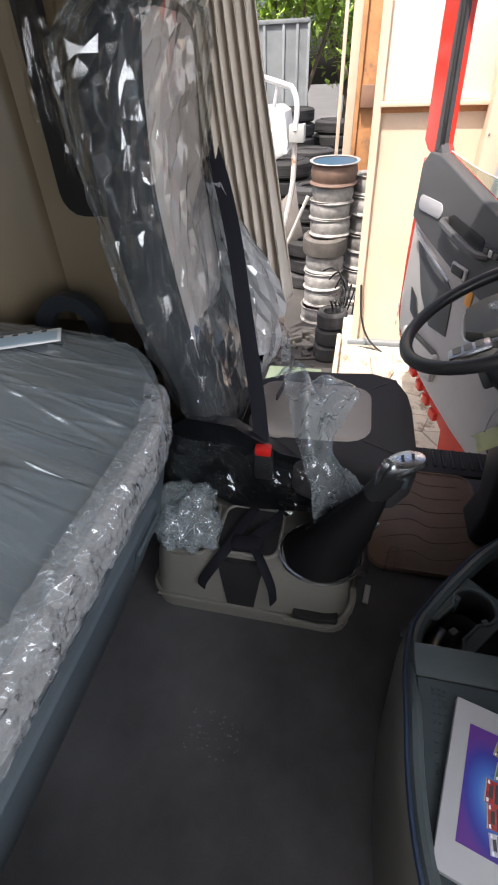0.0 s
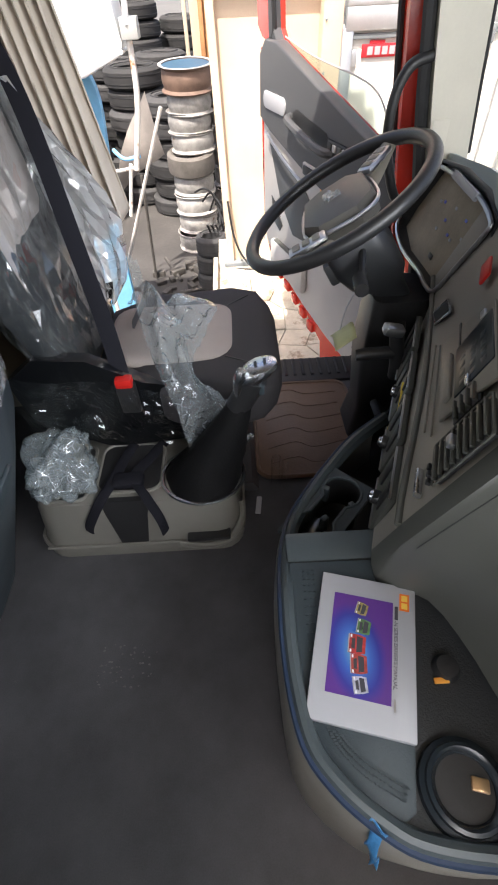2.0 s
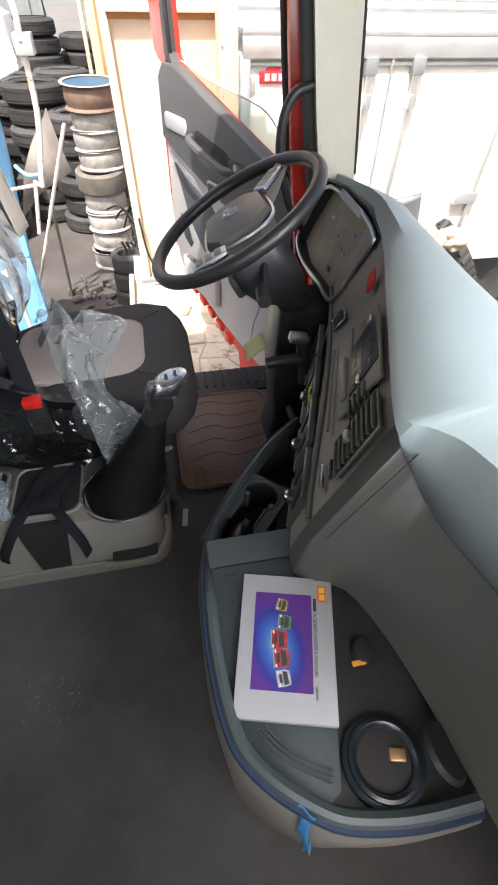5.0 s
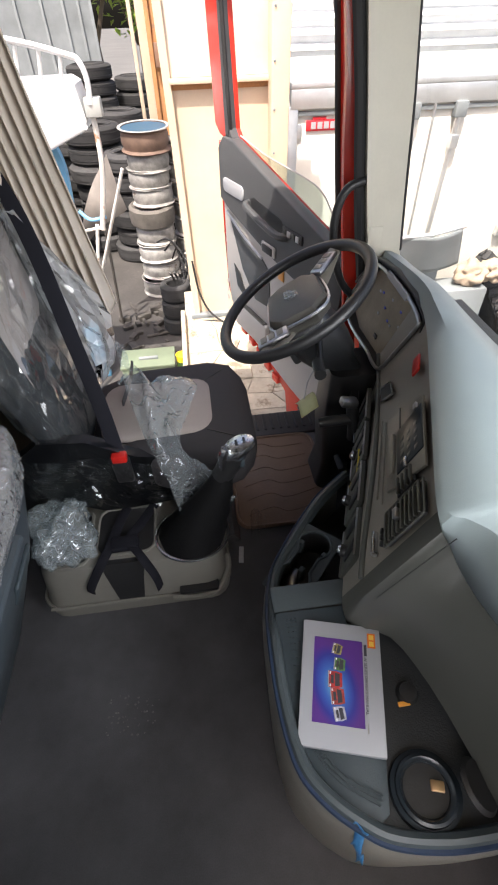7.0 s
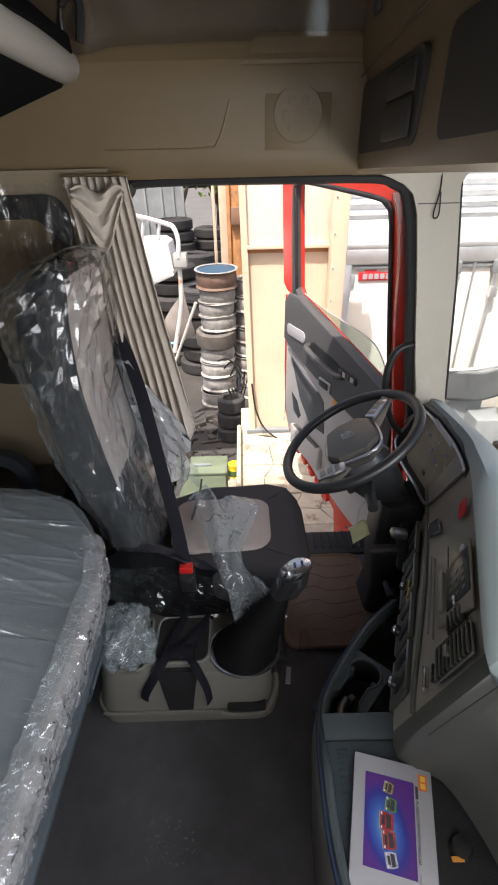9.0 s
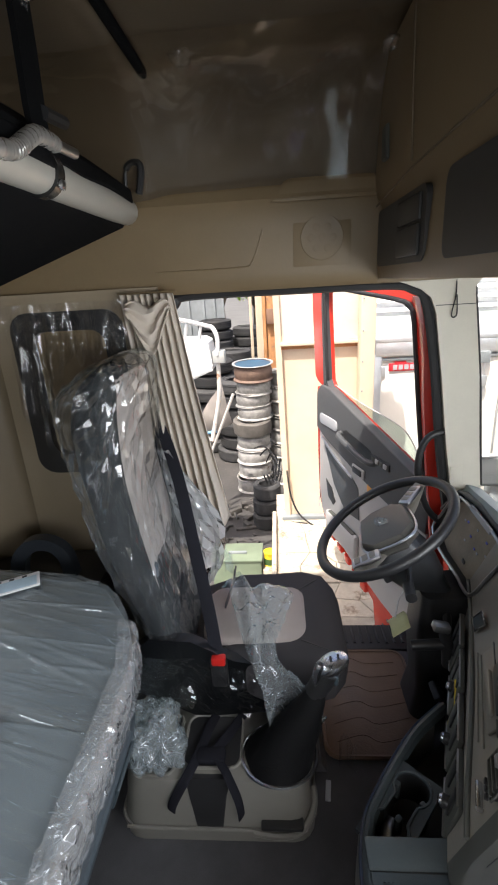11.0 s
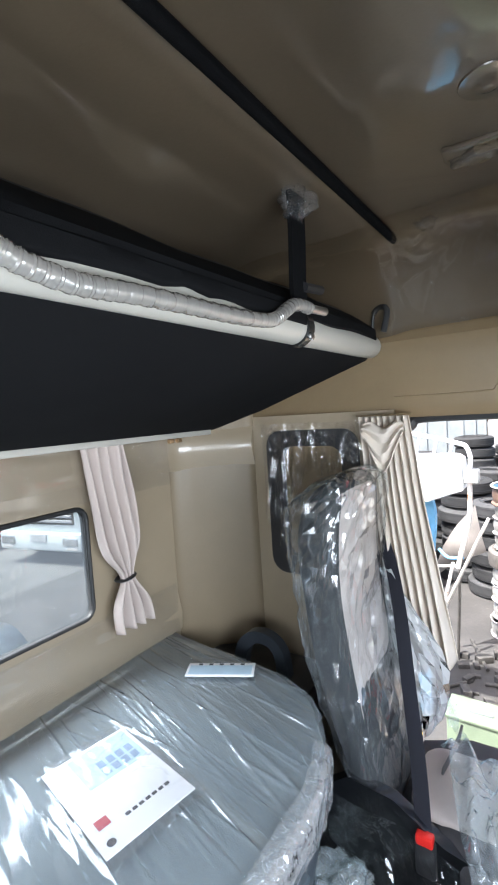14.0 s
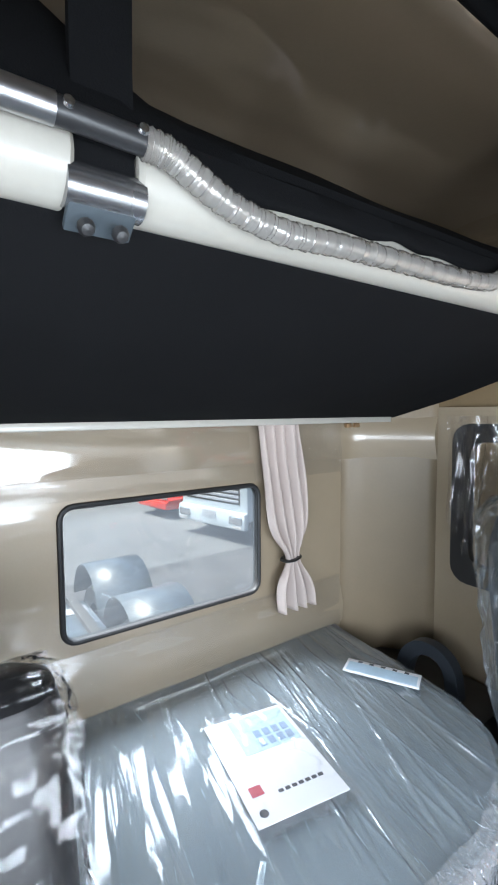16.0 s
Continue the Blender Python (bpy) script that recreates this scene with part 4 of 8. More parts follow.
part("cup_lid", lathe([(0.001, 0.006), (0.034, 0.006), (0.040, 0.0), (0.034, -0.005), (0.001, -0.005)], 26, Matrix.Translation((0.470, 0.150, 0.404)) @ Matrix.Rotation(radians(38), 4, "Y")), M_BLACK, cover, "open black cup holder lid")
part("lid_hinge", tube(catmull([(0.500, 0.172, 0.392), (0.503, 0.150, 0.391), (0.497, 0.126, 0.390)], 5), 0.003, 6), M_STEEL, cover)
part("plug", lathe([(0.001, 0.014), (0.016, 0.012), (0.021, 0.0)], 16, Matrix.Translation((0.418, 0.300, 0.378))), M_BLACK, cover)
part("plug_mark", box(-0.011, 0.011, -0.004, 0.004, 0.0, 0.004, 0.001, m=Matrix.Translation((0.405, 0.283, 0.380))), mat("orange plastic", (0.75, 0.32, 0.05), 0.4), cover)
# double cup holder in the lower well: a plate with a figure-of-eight opening
C_A, C_B = Vector((0.339, 0.677, 0)), Vector((0.2655, 0.594, 0))
eight = []
for c, a0 in ((C_A, radians(48.5 - 138)), (C_B, radians(48.5 + 42))):
    eight += [(c.x + 0.042 * math.cos(a0 + radians(276) * k / 15), c.y + 0.042 * math.sin(a0 + radians(276) * k / 15)) for k in range(16)]
mid = (C_A + C_B) / 2
plate = []
for x, y in eight:
    d = Vector((x - mid.x, y - mid.y, 0))
    f = d.normalized()
    along, side = f.dot(Vector((0.664, 0.748, 0))), f.dot(Vector((-0.748, 0.664, 0)))
    k = min(0.104 / max(abs(along), 1e-4), 0.054 / max(abs(side), 1e-4))
    plate.append((mid.x + f.x * k, mid.y + f.y * k))
part("cup_plate", holed(plate, eight, 0.304, 0.316, "z"), M_TRAYRIM, cover, "grey double cup holder plate")
part("cup_wall", loft([[(x, y, z) for x, y in eight] for z in (0.215, 0.304)], caps=False), M_BLACK, cover)
part("cup_lip", tube([(x, y, 0.316) for x, y in eight], 0.0035, 6, loop=True), M_TRAYRIM, cover)
for c, a in ((C_A, 150), (C_A, -60), (C_B, 40), (C_B, -120)):
    q = Vector((c.x + 0.036 * math.cos(radians(a)), c.y + 0.036 * math.sin(radians(a)), 0))
    part("cup_claw", box(-0.009, 0.009, -0.007, 0.007, 0.265, 0.313, 0.004, m=Matrix.Translation(q) @ Matrix.Rotation(radians(a), 4, "Z")), M_TRAYRIM, cover, "grey sprung claw")
part("cup_pipe", tube(catmull([(0.285, 0.645, 0.245), (0.270, 0.62, 0.25), (0.262, 0.585, 0.235)], 5), 0.020, 10), M_STEEL, cover, "dull metal spring tube")
part("blue_tape", sheet(lambda u, v: (0.262 + 0.018 * u * (1 - 0.5 * v) + 0.005 * math.sin(v * 9), 0.132 - 0.034 * v - 0.010 * u + 0.005 * math.sin(v * 11 + 5 * u), 0.400 - 0.070 * v), 5, 12), mat("blue tape", (0.035, 0.15, 0.32), 0.35, var=0.4, scale=60), cover, "torn blue protective tape")
thick(bpy.data.objects["blue_tape"], 0.001)

# steering wheel, column, stalks
WH = Matrix.Translation((0.373, 1.207, 0.715)) @ Matrix.Rotation(radians(-3.6), 4, "Z") @ Matrix.Rotation(radians(-30.2), 4, "Y")
wheel = thing("steering_wheel", "large black truck steering wheel with grey hub", "steering wheel", (0.373, 1.207, 0.715))
R = 0.2225
part("rim", tube([WH @ Vector((R * math.cos(a), R * math.sin(a), 0)) for a in (2 * math.pi * i / 56 for i in range(56))], 0.0165, 10, loop=True, flat=1.0), M_WHEELRIM, wheel)
hubp = [(-0.085, -0.055), (-0.075, 0.075), (-0.03, 0.100), (0.045, 0.098), (0.082, 0.06), (0.088, -0.06), (0.045, -0.100), (-0.05, -0.095)]
bm = loft([[WH @ Vector((u * s, v * s, h)) for u, v in hubp] for s, h in ((0.72, -0.065), (0.95, -0.045), (1.0, -0.012), (0.93, 0.004), (0.62, 0.014))])
part("hub", bm, mat("dark grey hub plastic", (0.11, 0.103, 0.09), 0.45, bump=0.1, grain=500), wheel, "dark grey padded hub")
part("hub_trim", tube(catmull([WH @ Vector((u * 1.015, v * 1.015, -0.014)) for u, v in hubp], 4, loop=True), 0.0045, 6, loop=True), M_STEEL, wheel)
for a, w in ((42, 0.03), (-122, 0.03)):
    c, s = math.cos(radians(a)), math.sin(radians(a))
    pts = [WH @ Vector((c * r, s * r, z)) for r, z in ((0.075, -0.035), (0.12, -0.030), (0.17, -0.016), (0.212, -0.004))]
    part("spoke", tube(catmull(pts, 4), [0.030, 0.029, 0.028, 0.027, 0.026, 0.025, 0.024, 0.023, 0.022, 0.021, 0.02, 0.019, 0.018], 8, flat=0.35), M_DASH, wheel)
for ku, kv, turn in ((0.112, 0.098, 44), (-0.080, -0.128, 0)):
    mm = WH @ Matrix.Translation((ku, kv, -0.004)) @ Matrix.Rotation(radians(turn - 90), 4, "Z")
    sp = part("spoke_keypad", box(-0.022, 0.022, -0.046, 0.046, -0.008, 0.008, 0.008, m=mm), M_STEEL, wheel, "satin silver spoke keypad")
    for k in range(3):
        part("key", box(-0.014, 0.014, -0.034 + 0.024 * k, -0.016 + 0.024 * k, 0.0075, 0.0105, 0.002, m=mm), M_DASH, sp)
# creased protective film on the hub
part("hub_film", sheet(lambda u, v: WH @ Vector((-0.020 + 0.040 * u, -0.028 + 0.058 * v * (1 - 0.5 * u), 0.018 + crumple((u, v, 0), 0.007, 4.0))), 14, 18), M_MILKY, wheel, "crumpled protective film")
col = thing("steering_column", "dark grey steering column shroud with switch stalks", "steering column", (0.46, 1.2, 0.55))
bm = loft([[WH @ Vector((c[0] + dx, c[1], h)) for c in round_rect(-w, w, -w * 1.1, w * 1.1, w * 0.5)] for w, h, dx in ((0.060, -0.055, 0.0), (0.072, -0.085, 0.0), (0.078, -0.15, 0.01), (0.070, -0.20, 0.02), (0.045, -0.24, 0.03), (0.040, -0.40, 0.04))])
part("shroud", bm, mat("dark grey column plastic", (0.036, 0.038, 0.041), 0.4, bump=0.1), col)
part("dash_filler", box(0.700, 0.76, 1.06, 1.425, 0.38, 0.62, 0.01), M_BLACK, dash)
mm = WH @ Matrix.Translation((-0.066, -0.02, -0.135))
part("switch_pod", box(-0.02, 0.006, -0.035, 0.035, -0.03, 0.03, 0.008, m=mm), M_DOORDARK, col)
part("ignition_barrel", lathe([(0.001, 0.03), (0.016, 0.03), (0.019, 0.022), (0.019, -0.02)], 18, WH @ Matrix.Translation((-0.05, 0.075, -0.20)) @ Matrix.Rotation(radians(-90), 4, "Y")), M_BLACK, col)
part("stalk", tube(catmull([WH @ Vector(p) for p in ((0.02, -0.06, -0.10), (0.0, -0.13, -0.115), (-0.01, -0.20, -0.11))], 5), [0.009] * 6 + [0.011] * 5, 8), M_BLACK, col)
part("stalk_grip", tube([WH @ Vector(p) for p in ((-0.01, -0.165, -0.112), (-0.012, -0.225, -0.108))], 0.016, 10), M_BLACK, col)
# adjusting lever below and hanging key tag
part("lever", tube([(0.418, 1.0, 0.432), (0.440, 1.0, 0.434), (0.525, 1.0, 0.437)], [0.014, 0.016, 0.016], 10), M_BLACK, col)
part("lever_post", tube([(0.531, 1.0, 0.36), (0.527, 1.0, 0.40), (0.507, 1.0, 0.490)], [0.020, 0.019, 0.016], 10), M_BLACK, col)
part("lever_arm", tube([(0.527, 1.0, 0.40), (0.56, 1.12, 0.44)], 0.014, 8), M_BLACK, col)
part("lever_tip", box(-0.026, 0.022, -0.016, 0.016, -0.012, 0.012, 0.006, m=Matrix.Translation((0.500, 0.998, 0.500)) @ Matrix.Rotation(radians(12), 4, "Y")), M_STEEL, col, "satin silver lever tip")
M_TAG = mat("yellowed tag", (0.42, 0.42, 0.22), 0.6)
part("key_tag", sheet(lambda u, v: (0.385 + 0.05 * u, 1.155 - 0.085 * v, 0.385 + 0.04 * u + 0.02 * v + 0.012 * math.sin(4 * v)), 4, 6), M_TAG, col, "yellowed paper key tag")
thick(bpy.data.objects["key_tag"], 0.002)
part("key_wire", tube(catmull([(0.44, 1.17, 0.50), (0.42, 1.16, 0.46), (0.405, 1.13, 0.42)], 5), 0.002, 5), M_STEEL, col)
part("column_base", loft([[(0.56 + c[0], 1.19 + c[1], z) for c in round_rect(-w, w, -w, w, w * 0.4)] for w, z in ((0.075, 0.50), (0.085, 0.30), (0.07, 0.12), (0.09, 0.0))]), M_BLACK, col)
# pedals' dark box under the dash
for y in (1.06, 1.20, 1.34):
    pd = thing("pedal", "black rubber-faced foot pedal", "pedal", (0.55, y, 0.0), group="foot pedals")
    part("pad", box(-0.012, 0.012, -0.035, 0.035, -0.045, 0.045, 0.008, m=Matrix.Translation((0.545, y, 0.16)) @ Matrix.Rotation(radians(-35), 4, "Y")), M_RUBBER, pd)
    part("arm", tube([(0.56, y, 0.16), (0.66, y, 0.30), (0.70, y, 0.42)], 0.010, 6), M_BLACK, pd)
    part("stop", box(0.57, 0.62, y - 0.01, y + 0.01, 0.0, 0.12, 0.004), M_BLACK, pd)


# ---- console, gear lever, seats ----
con = thing("centre_console", "grey-beige moulded floor console with black webbing straps", "console", (-0.15, 0.85, 0.0))


def con_outline(dx, dy, r):
    return [(x, y) for x, y in round_rect(-0.425 + dx, 0.120 - dx, 0.738 + dy, 0.985, r)]


bm = loft([[(x, y, z) for x, y in con_outline(dx, dy, r)] for z, dx, dy, r in ((0.0, 0.0, 0.0, 0.06), (0.045, 0.0, 0.0, 0.06), (0.06, 0.006, 0.006, 0.06), (0.17, 0.018, 0.020, 0.055), (0.195, 0.028, 0.030, 0.05), (0.20, 0.045, 0.05, 0.045))])
part("body", bm, M_CONSOLE, con)
part("foot_lip", tube(catmull([(x, y, 0.052) for x, y in con_outline(-0.001, -0.001, 0.06)], 2, loop=True), 0.005, 6, loop=True), M_CONSOLE, con)
# rear bin and strapped middle recess: flat black plates paint their inner shade
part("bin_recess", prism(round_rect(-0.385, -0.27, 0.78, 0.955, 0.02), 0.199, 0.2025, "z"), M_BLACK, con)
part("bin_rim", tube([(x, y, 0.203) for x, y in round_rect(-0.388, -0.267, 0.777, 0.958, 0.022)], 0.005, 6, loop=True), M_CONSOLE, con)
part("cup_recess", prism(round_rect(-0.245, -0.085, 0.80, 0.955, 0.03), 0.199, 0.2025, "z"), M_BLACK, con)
part("recess_rim", tube([(x, y, 0.203) for x, y in round_rect(-0.248, -0.082, 0.797, 0.958, 0.032)], 0.005, 6, loop=True), M_CONSOLE, con)
# black plates for the shade inside the slot and the side pocket
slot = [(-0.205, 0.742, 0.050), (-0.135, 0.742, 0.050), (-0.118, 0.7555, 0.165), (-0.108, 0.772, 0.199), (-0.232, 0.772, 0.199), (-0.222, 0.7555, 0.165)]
part("slot", loft([[(x, y - 0.003, z) for x, y, z in slot], [(x, y + 0.02, z) for x, y, z in slot]]), M_BLACK, con, "flat dark plate for the slot's shade")
part("side_pocket", box(-0.03, 0.085, 0.7245, 0.76, 0.062, 0.078, 0.006), M_BLACK, con, "flat dark strip for the side pocket's shade")
part("pocket_rim", tube(catmull([(-0.05, 0.727, 0.056), (0.03, 0.722, 0.052), (0.085, 0.735, 0.062), (0.117, 0.78, 0.085), (0.118, 0.82, 0.10)], 6), 0.009, 8), M_CONSOLE, con)
for p in ([(-0.165, 0.965, 0.205), (-0.185, 0.90, 0.212), (-0.20, 0.83, 0.218), (-0.225, 0.765, 0.213), (-0.262, 0.738, 0.155), (-0.270, 0.734, 0.125)], [(-0.085, 0.96, 0.205), (-0.12, 0.89, 0.214), (-0.15, 0.83, 0.219), (-0.115, 0.77, 0.214), (-0.086, 0.738, 0.165), (-0.080, 0.734, 0.105)]):
    part("strap", tube(catmull(p, 6), 0.0135, 8, flat=0.16, up=(0, -0.6, 1)), M_BELT, con, "black webbing strap")
part("strap_knot", box(-0.205, -0.125, 0.80, 0.845, 0.204, 0.226, 0.009), M_BELT, con)

lever = thing("gear_lever", "silver-topped gear lever with black leather boot", "gear lever", (0.02, 0.85, 0.2))
bm = loft([[(cx + wx * math.cos(a) * (1 + 0.05 * math.sin(5 * a + k)), cy + wy * math.sin(a) * (1 + 0.05 * math.cos(4 * a + k)), z) for a in (2 * math.pi * i / 28 for i in range(28))] for k, (cx, cy, wx, wy, z) in enumerate(((0.025, 0.838, 0.098, 0.085, 0.200), (0.030, 0.838, 0.092, 0.080, 0.225), (0.052, 0.838, 0.075, 0.064, 0.27), (0.070, 0.838, 0.066, 0.056, 0.30), (0.095, 0.837, 0.049, 0.044, 0.36), (0.118, 0.837, 0.036, 0.033, 0.41), (0.130, 0.836, 0.026, 0.024, 0.445)))])
part("boot", bm, mat("black leather", (0.007, 0.007, 0.0075), 0.6, bump=0.25, grain=200, spec=0.2), lever, "pleated black leather boot")
part("boot_ring", tube([(0.025 + 0.105 * math.cos(a), 0.838 + 0.092 * math.sin(a), 0.204) for a in (2 * math.pi * i / 40 for i in range(40))], 0.005, 6, loop=True), M_CHROME, lever, "chrome boot ring")
part("neck", tube(catmull([(0.125, 0.837, 0.435), (0.145, 0.836, 0.475), (0.162, 0.836, 0.515)], 5), [0.027, 0.027, 0.027, 0.028, 0.028, 0.029, 0.029, 0.030, 0.031, 0.031, 0.031], 12), M_BLACK, lever)
bm = loft([[(cx - 0.004 + 0.98 * wx * math.cos(a), 0.836 + 1.05 * wy * math.sin(a), cz + 0.30 * wx * math.cos(a)) for a in (2 * math.pi * i / 18 for i in range(18))] for cx, cz, wx, wy in ((0.160, 0.500, 0.026, 0.022), (0.168, 0.520, 0.040, 0.029), (0.174, 0.533, 0.044, 0.031), (0.178, 0.545, 0.036, 0.027), (0.180, 0.550, 0.018, 0.015))])
kn = part("knob", bm, M_CHROME, lever, "satin silver gear knob")
part("knob_front", tube(catmull([(0.140, 0.823, 0.545), (0.130, 0.820, 0.515), (0.128, 0.822, 0.465)], 4), [0.010, 0.012, 0.012, 0.012, 0.011, 0.010, 0.009, 0.006, 0.004], 8), M_CHROME, lever)
for dx in (-0.010, 0.010):
    part("shift_mark", box(dx - 0.003, dx + 0.003, -0.008, 0.008, 0, 0.0015, m=Matrix.Translation((0.176, 0.836, 0.5515)) @ Matrix.Rotation(radians(-19), 4, "Y")), M_BLACK, kn)
part("button", box(0.172, 0.184, 0.810, 0.818, 0.485, 0.512, 0.003), M_TRAY, lever)


def crumpled_bag(name, c, s, material, label, seed, amount=0.35, sub=4, parent=None):
    bm = bmesh.new()
    bmesh.ops.create_icosphere(bm, subdivisions=sub, radius=1.0)
    for v in bm.verts:
        p = v.co.copy()
        k = 1 + crumple(p, amount, 1.5, seed) + 0.3 * noise.noise(p * 1.3 + Vector((seed, 0, 0)))
        v.co = Vector((c[0] + s[0] * p.x * k, c[1] + s[1] * p.y * k, max(c[2] + s[2] * p.z * k, c[2] - s[2] * 0.95)))
    ob = part(name, bm, material, parent, smooth="soft")
    return tagged(ob, label, "plastic bag") if parent is None else ob


crumpled_bag("plastic_bag", (-0.325, 0.85, 0.262), (0.078, 0.095, 0.062), M_MILKY, "crumpled clear plastic bag on the console", 3.0, 0.26, 5)
tagged(part("console_card", box(-0.018, 0.018, -0.004, 0.004, 0.0, 0.075, 0.002, m=Matrix.Translation((-0.30, 0.90, 0.205)) @ Matrix.Rotation(radians(14), 4, "Y")), M_CONSOLE), "pale plastic card standing in the console", "card")


def seat_cushion_ring(x, y0, y1, z0, z1):
    return [(x, y, z) for y, z in round_rect(y0, y1, z0, z1, min(0.045, (z1 - z0) * 0.45))]


seat = thing("driver_seat", "dark grey cloth driver's seat, backrest wrapped in clear film", "seat", (0.0, 1.2, 0.0))
SY0, SY1 = 0.905, 1.390
bm = loft([seat_cushion_ring(x, SY0 + a, SY1 - b, z0, z1) for x, a, b, z0, z1 in ((-0.235, 0.10, 0.02, 0.27, 0.39), (-0.10, 0.065, 0.0, 0.265, 0.425), (0.02, 0.01, 0.0, 0.27, 0.428), (0.12, 0.004, 0.004, 0.275, 0.438), (0.19, 0.02, 0.03, 0.285, 0.436), (0.225, 0.055, 0.07, 0.30, 0.412), (0.240, 0.10, 0.115, 0.325, 0.385))])
part("cushion", bm, M_SEAT, seat, "dark grey cloth seat cushion")
rings = [[(x, y, z) for x, y in round_rect(-0.20 - d, 0.118 + d, 1.020 - d, 1.268 + d, 0.055)] for d, z in ((0.004, 0.420), (0.004, 0.432), (0.0, 0.438), (-0.012, 0.443), (-0.05, 0.446))]
part("cushion_pad", loft(rings), M_SEATPAD, seat, "pinkish beige cushion centre")
for p in ([(0.105, 1.255, 0.436), (0.15, 1.29, 0.438), (0.19, 1.335, 0.430)], [(0.10, 1.02, 0.436), (0.16, 0.985, 0.440), (0.215, 0.97, 0.428)]):
    part("bolster_seam", tube(catmull(p, 5), 0.0028, 5), M_BLACK, seat)
bm = loft([[(x + sx, y, z) for x, y in round_rect(-0.28, 0.12, 1.0, 1.39, 0.04)] for z, sx in ((0.0, 0.0), (0.20, 0.0), (0.27, 0.01))])
part("pedestal", bm, M_BLACK, seat, "black seat pedestal")
# side shield with glossy black wrapping
bm = loft([[(x, y, z) for x, z in ((-0.40, 0.30), (-0.42, 0.44), (-0.34, 0.50), (-0.22, 0.49), (-0.10, 0.42), (0.06, 0.39), (0.06, 0.23), (-0.22, 0.20))] for y in (0.955, 0.968, 0.990)])
part("side_shield", bm, mat("glossy black shield", (0.005, 0.0055, 0.0065), 0.35, bump=0.05, grain=34, coat=0.5, wave=0.012, wave_scale=(9, 9, 6), coat_rough=0.06, spec=0.2), seat, "black shield under glossy wrap")


def back_ring(k, grow=0.0, crease=0.0, n_pts=32):
    """The backrest's section at k from its foot (0) to its crown (1)."""
    front = catmull([(-0.232, 0, 0.40), (-0.276, 0, 0.56), (-0.312, 0, 0.75), (-0.340, 0, 0.97), (-0.340, 0, 1.13), (-0.335, 0, 1.24), (-0.375, 0, 1.280)], 8)
    rear = catmull([(-0.330, 0, 0.40), (-0.390, 0, 0.56), (-0.447, 0, 0.75), (-0.475, 0, 0.93), (-0.492, 0, 1.10), (-0.470, 0, 1.21), (-0.400, 0, 1.275)], 8)
    i = min(len(front) - 2, int(k * (len(front) - 1)))
    e = k * (len(front) - 1) - i
    f, b = front[i].lerp(front[i + 1], e), rear[i].lerp(rear[i + 1], e)
    w = 0.198 - 0.055 * max(0.0, (k - 0.60) / 0.40) ** 1.5 - 0.02 * (k > 0.97)
    mid, half = (f + b) / 2, (f - b) / 2
    out = []
    for a in (2 * math.pi * j / n_pts for j in range(n_pts)):
        c, s = math.cos(a), math.sin(a)
        c = math.copysign(abs(c) ** 0.62, c)
        s = math.copysign(abs(s) ** 0.55, s)
        p = mid + half * c * (1 + grow / max(half.length, 0.02)) + Vector((0, 1.17 + (w + grow) * s, 0))
        if crease:
            n = half.normalized() * c + Vector((0, s, 0))
            p += n * creases(p, crease, 2.0)
        out.append(p)
    return out


bm = loft([back_ring(k) for k in np.linspace(0, 1, 25)])
part("backrest", bm, mat("black seat cloth", (0.021, 0.023, 0.025), 0.8, var=0.15, bump=0.3, grain=400), seat, "tall black cloth backrest with fixed headrest")


def back_pad(u, v):
    # upper part of the pad simulates the film's pale sheen
    k = 0.24 + 0.69 * u
    r = back_ring(k)
    y = 1.160 + (0.31 * v - 0.155) * (1 - 0.35 * u ** 5)
    f = max(p.x for p in r)
    zc = [p for p in r if p.x == f][0].z
    return (f - 0.012 + 0.016 * (1 - (2 * v - 1) ** 4) * (1 - (2 * u - 1) ** 6), y, zc)


part("backrest_pad", sheet(back_pad, 24, 10), M_SEATPAD, seat, "pinkish beige backrest centre, carried up as pale film sheen")
# shiny wrap hanging over the shield
us, vs = np.meshgrid(np.linspace(0, 1, 30), np.linspace(0, 1, 16), indexing="ij")
rn = np.random.default_rng(8)
pts = np.stack([-0.41 + 0.42 * us + rn.uniform(-0.006, 0.006, us.shape), 0.944 - 0.012 * np.sin(us * 9 + vs * 4) + rn.uniform(-0.0025, 0.0025, us.shape), 0.47 - 0.08 * us - (0.20 + 0.02 * np.sin(us * 11)) * vs], -1)
grid_mesh("shield_wrap", pts, film_mat("shield film", 1.1, 0.002, rough=0.05, facet=20, facet_h=0.003, tilt=0.8, crease=0.08, crease_w=0.03), seat, "shiny dark wrapping film", smooth=False, split=True)
# loose film bag over the backrest, in sharp flat folds
rn = np.random.default_rng(23)
rows = []
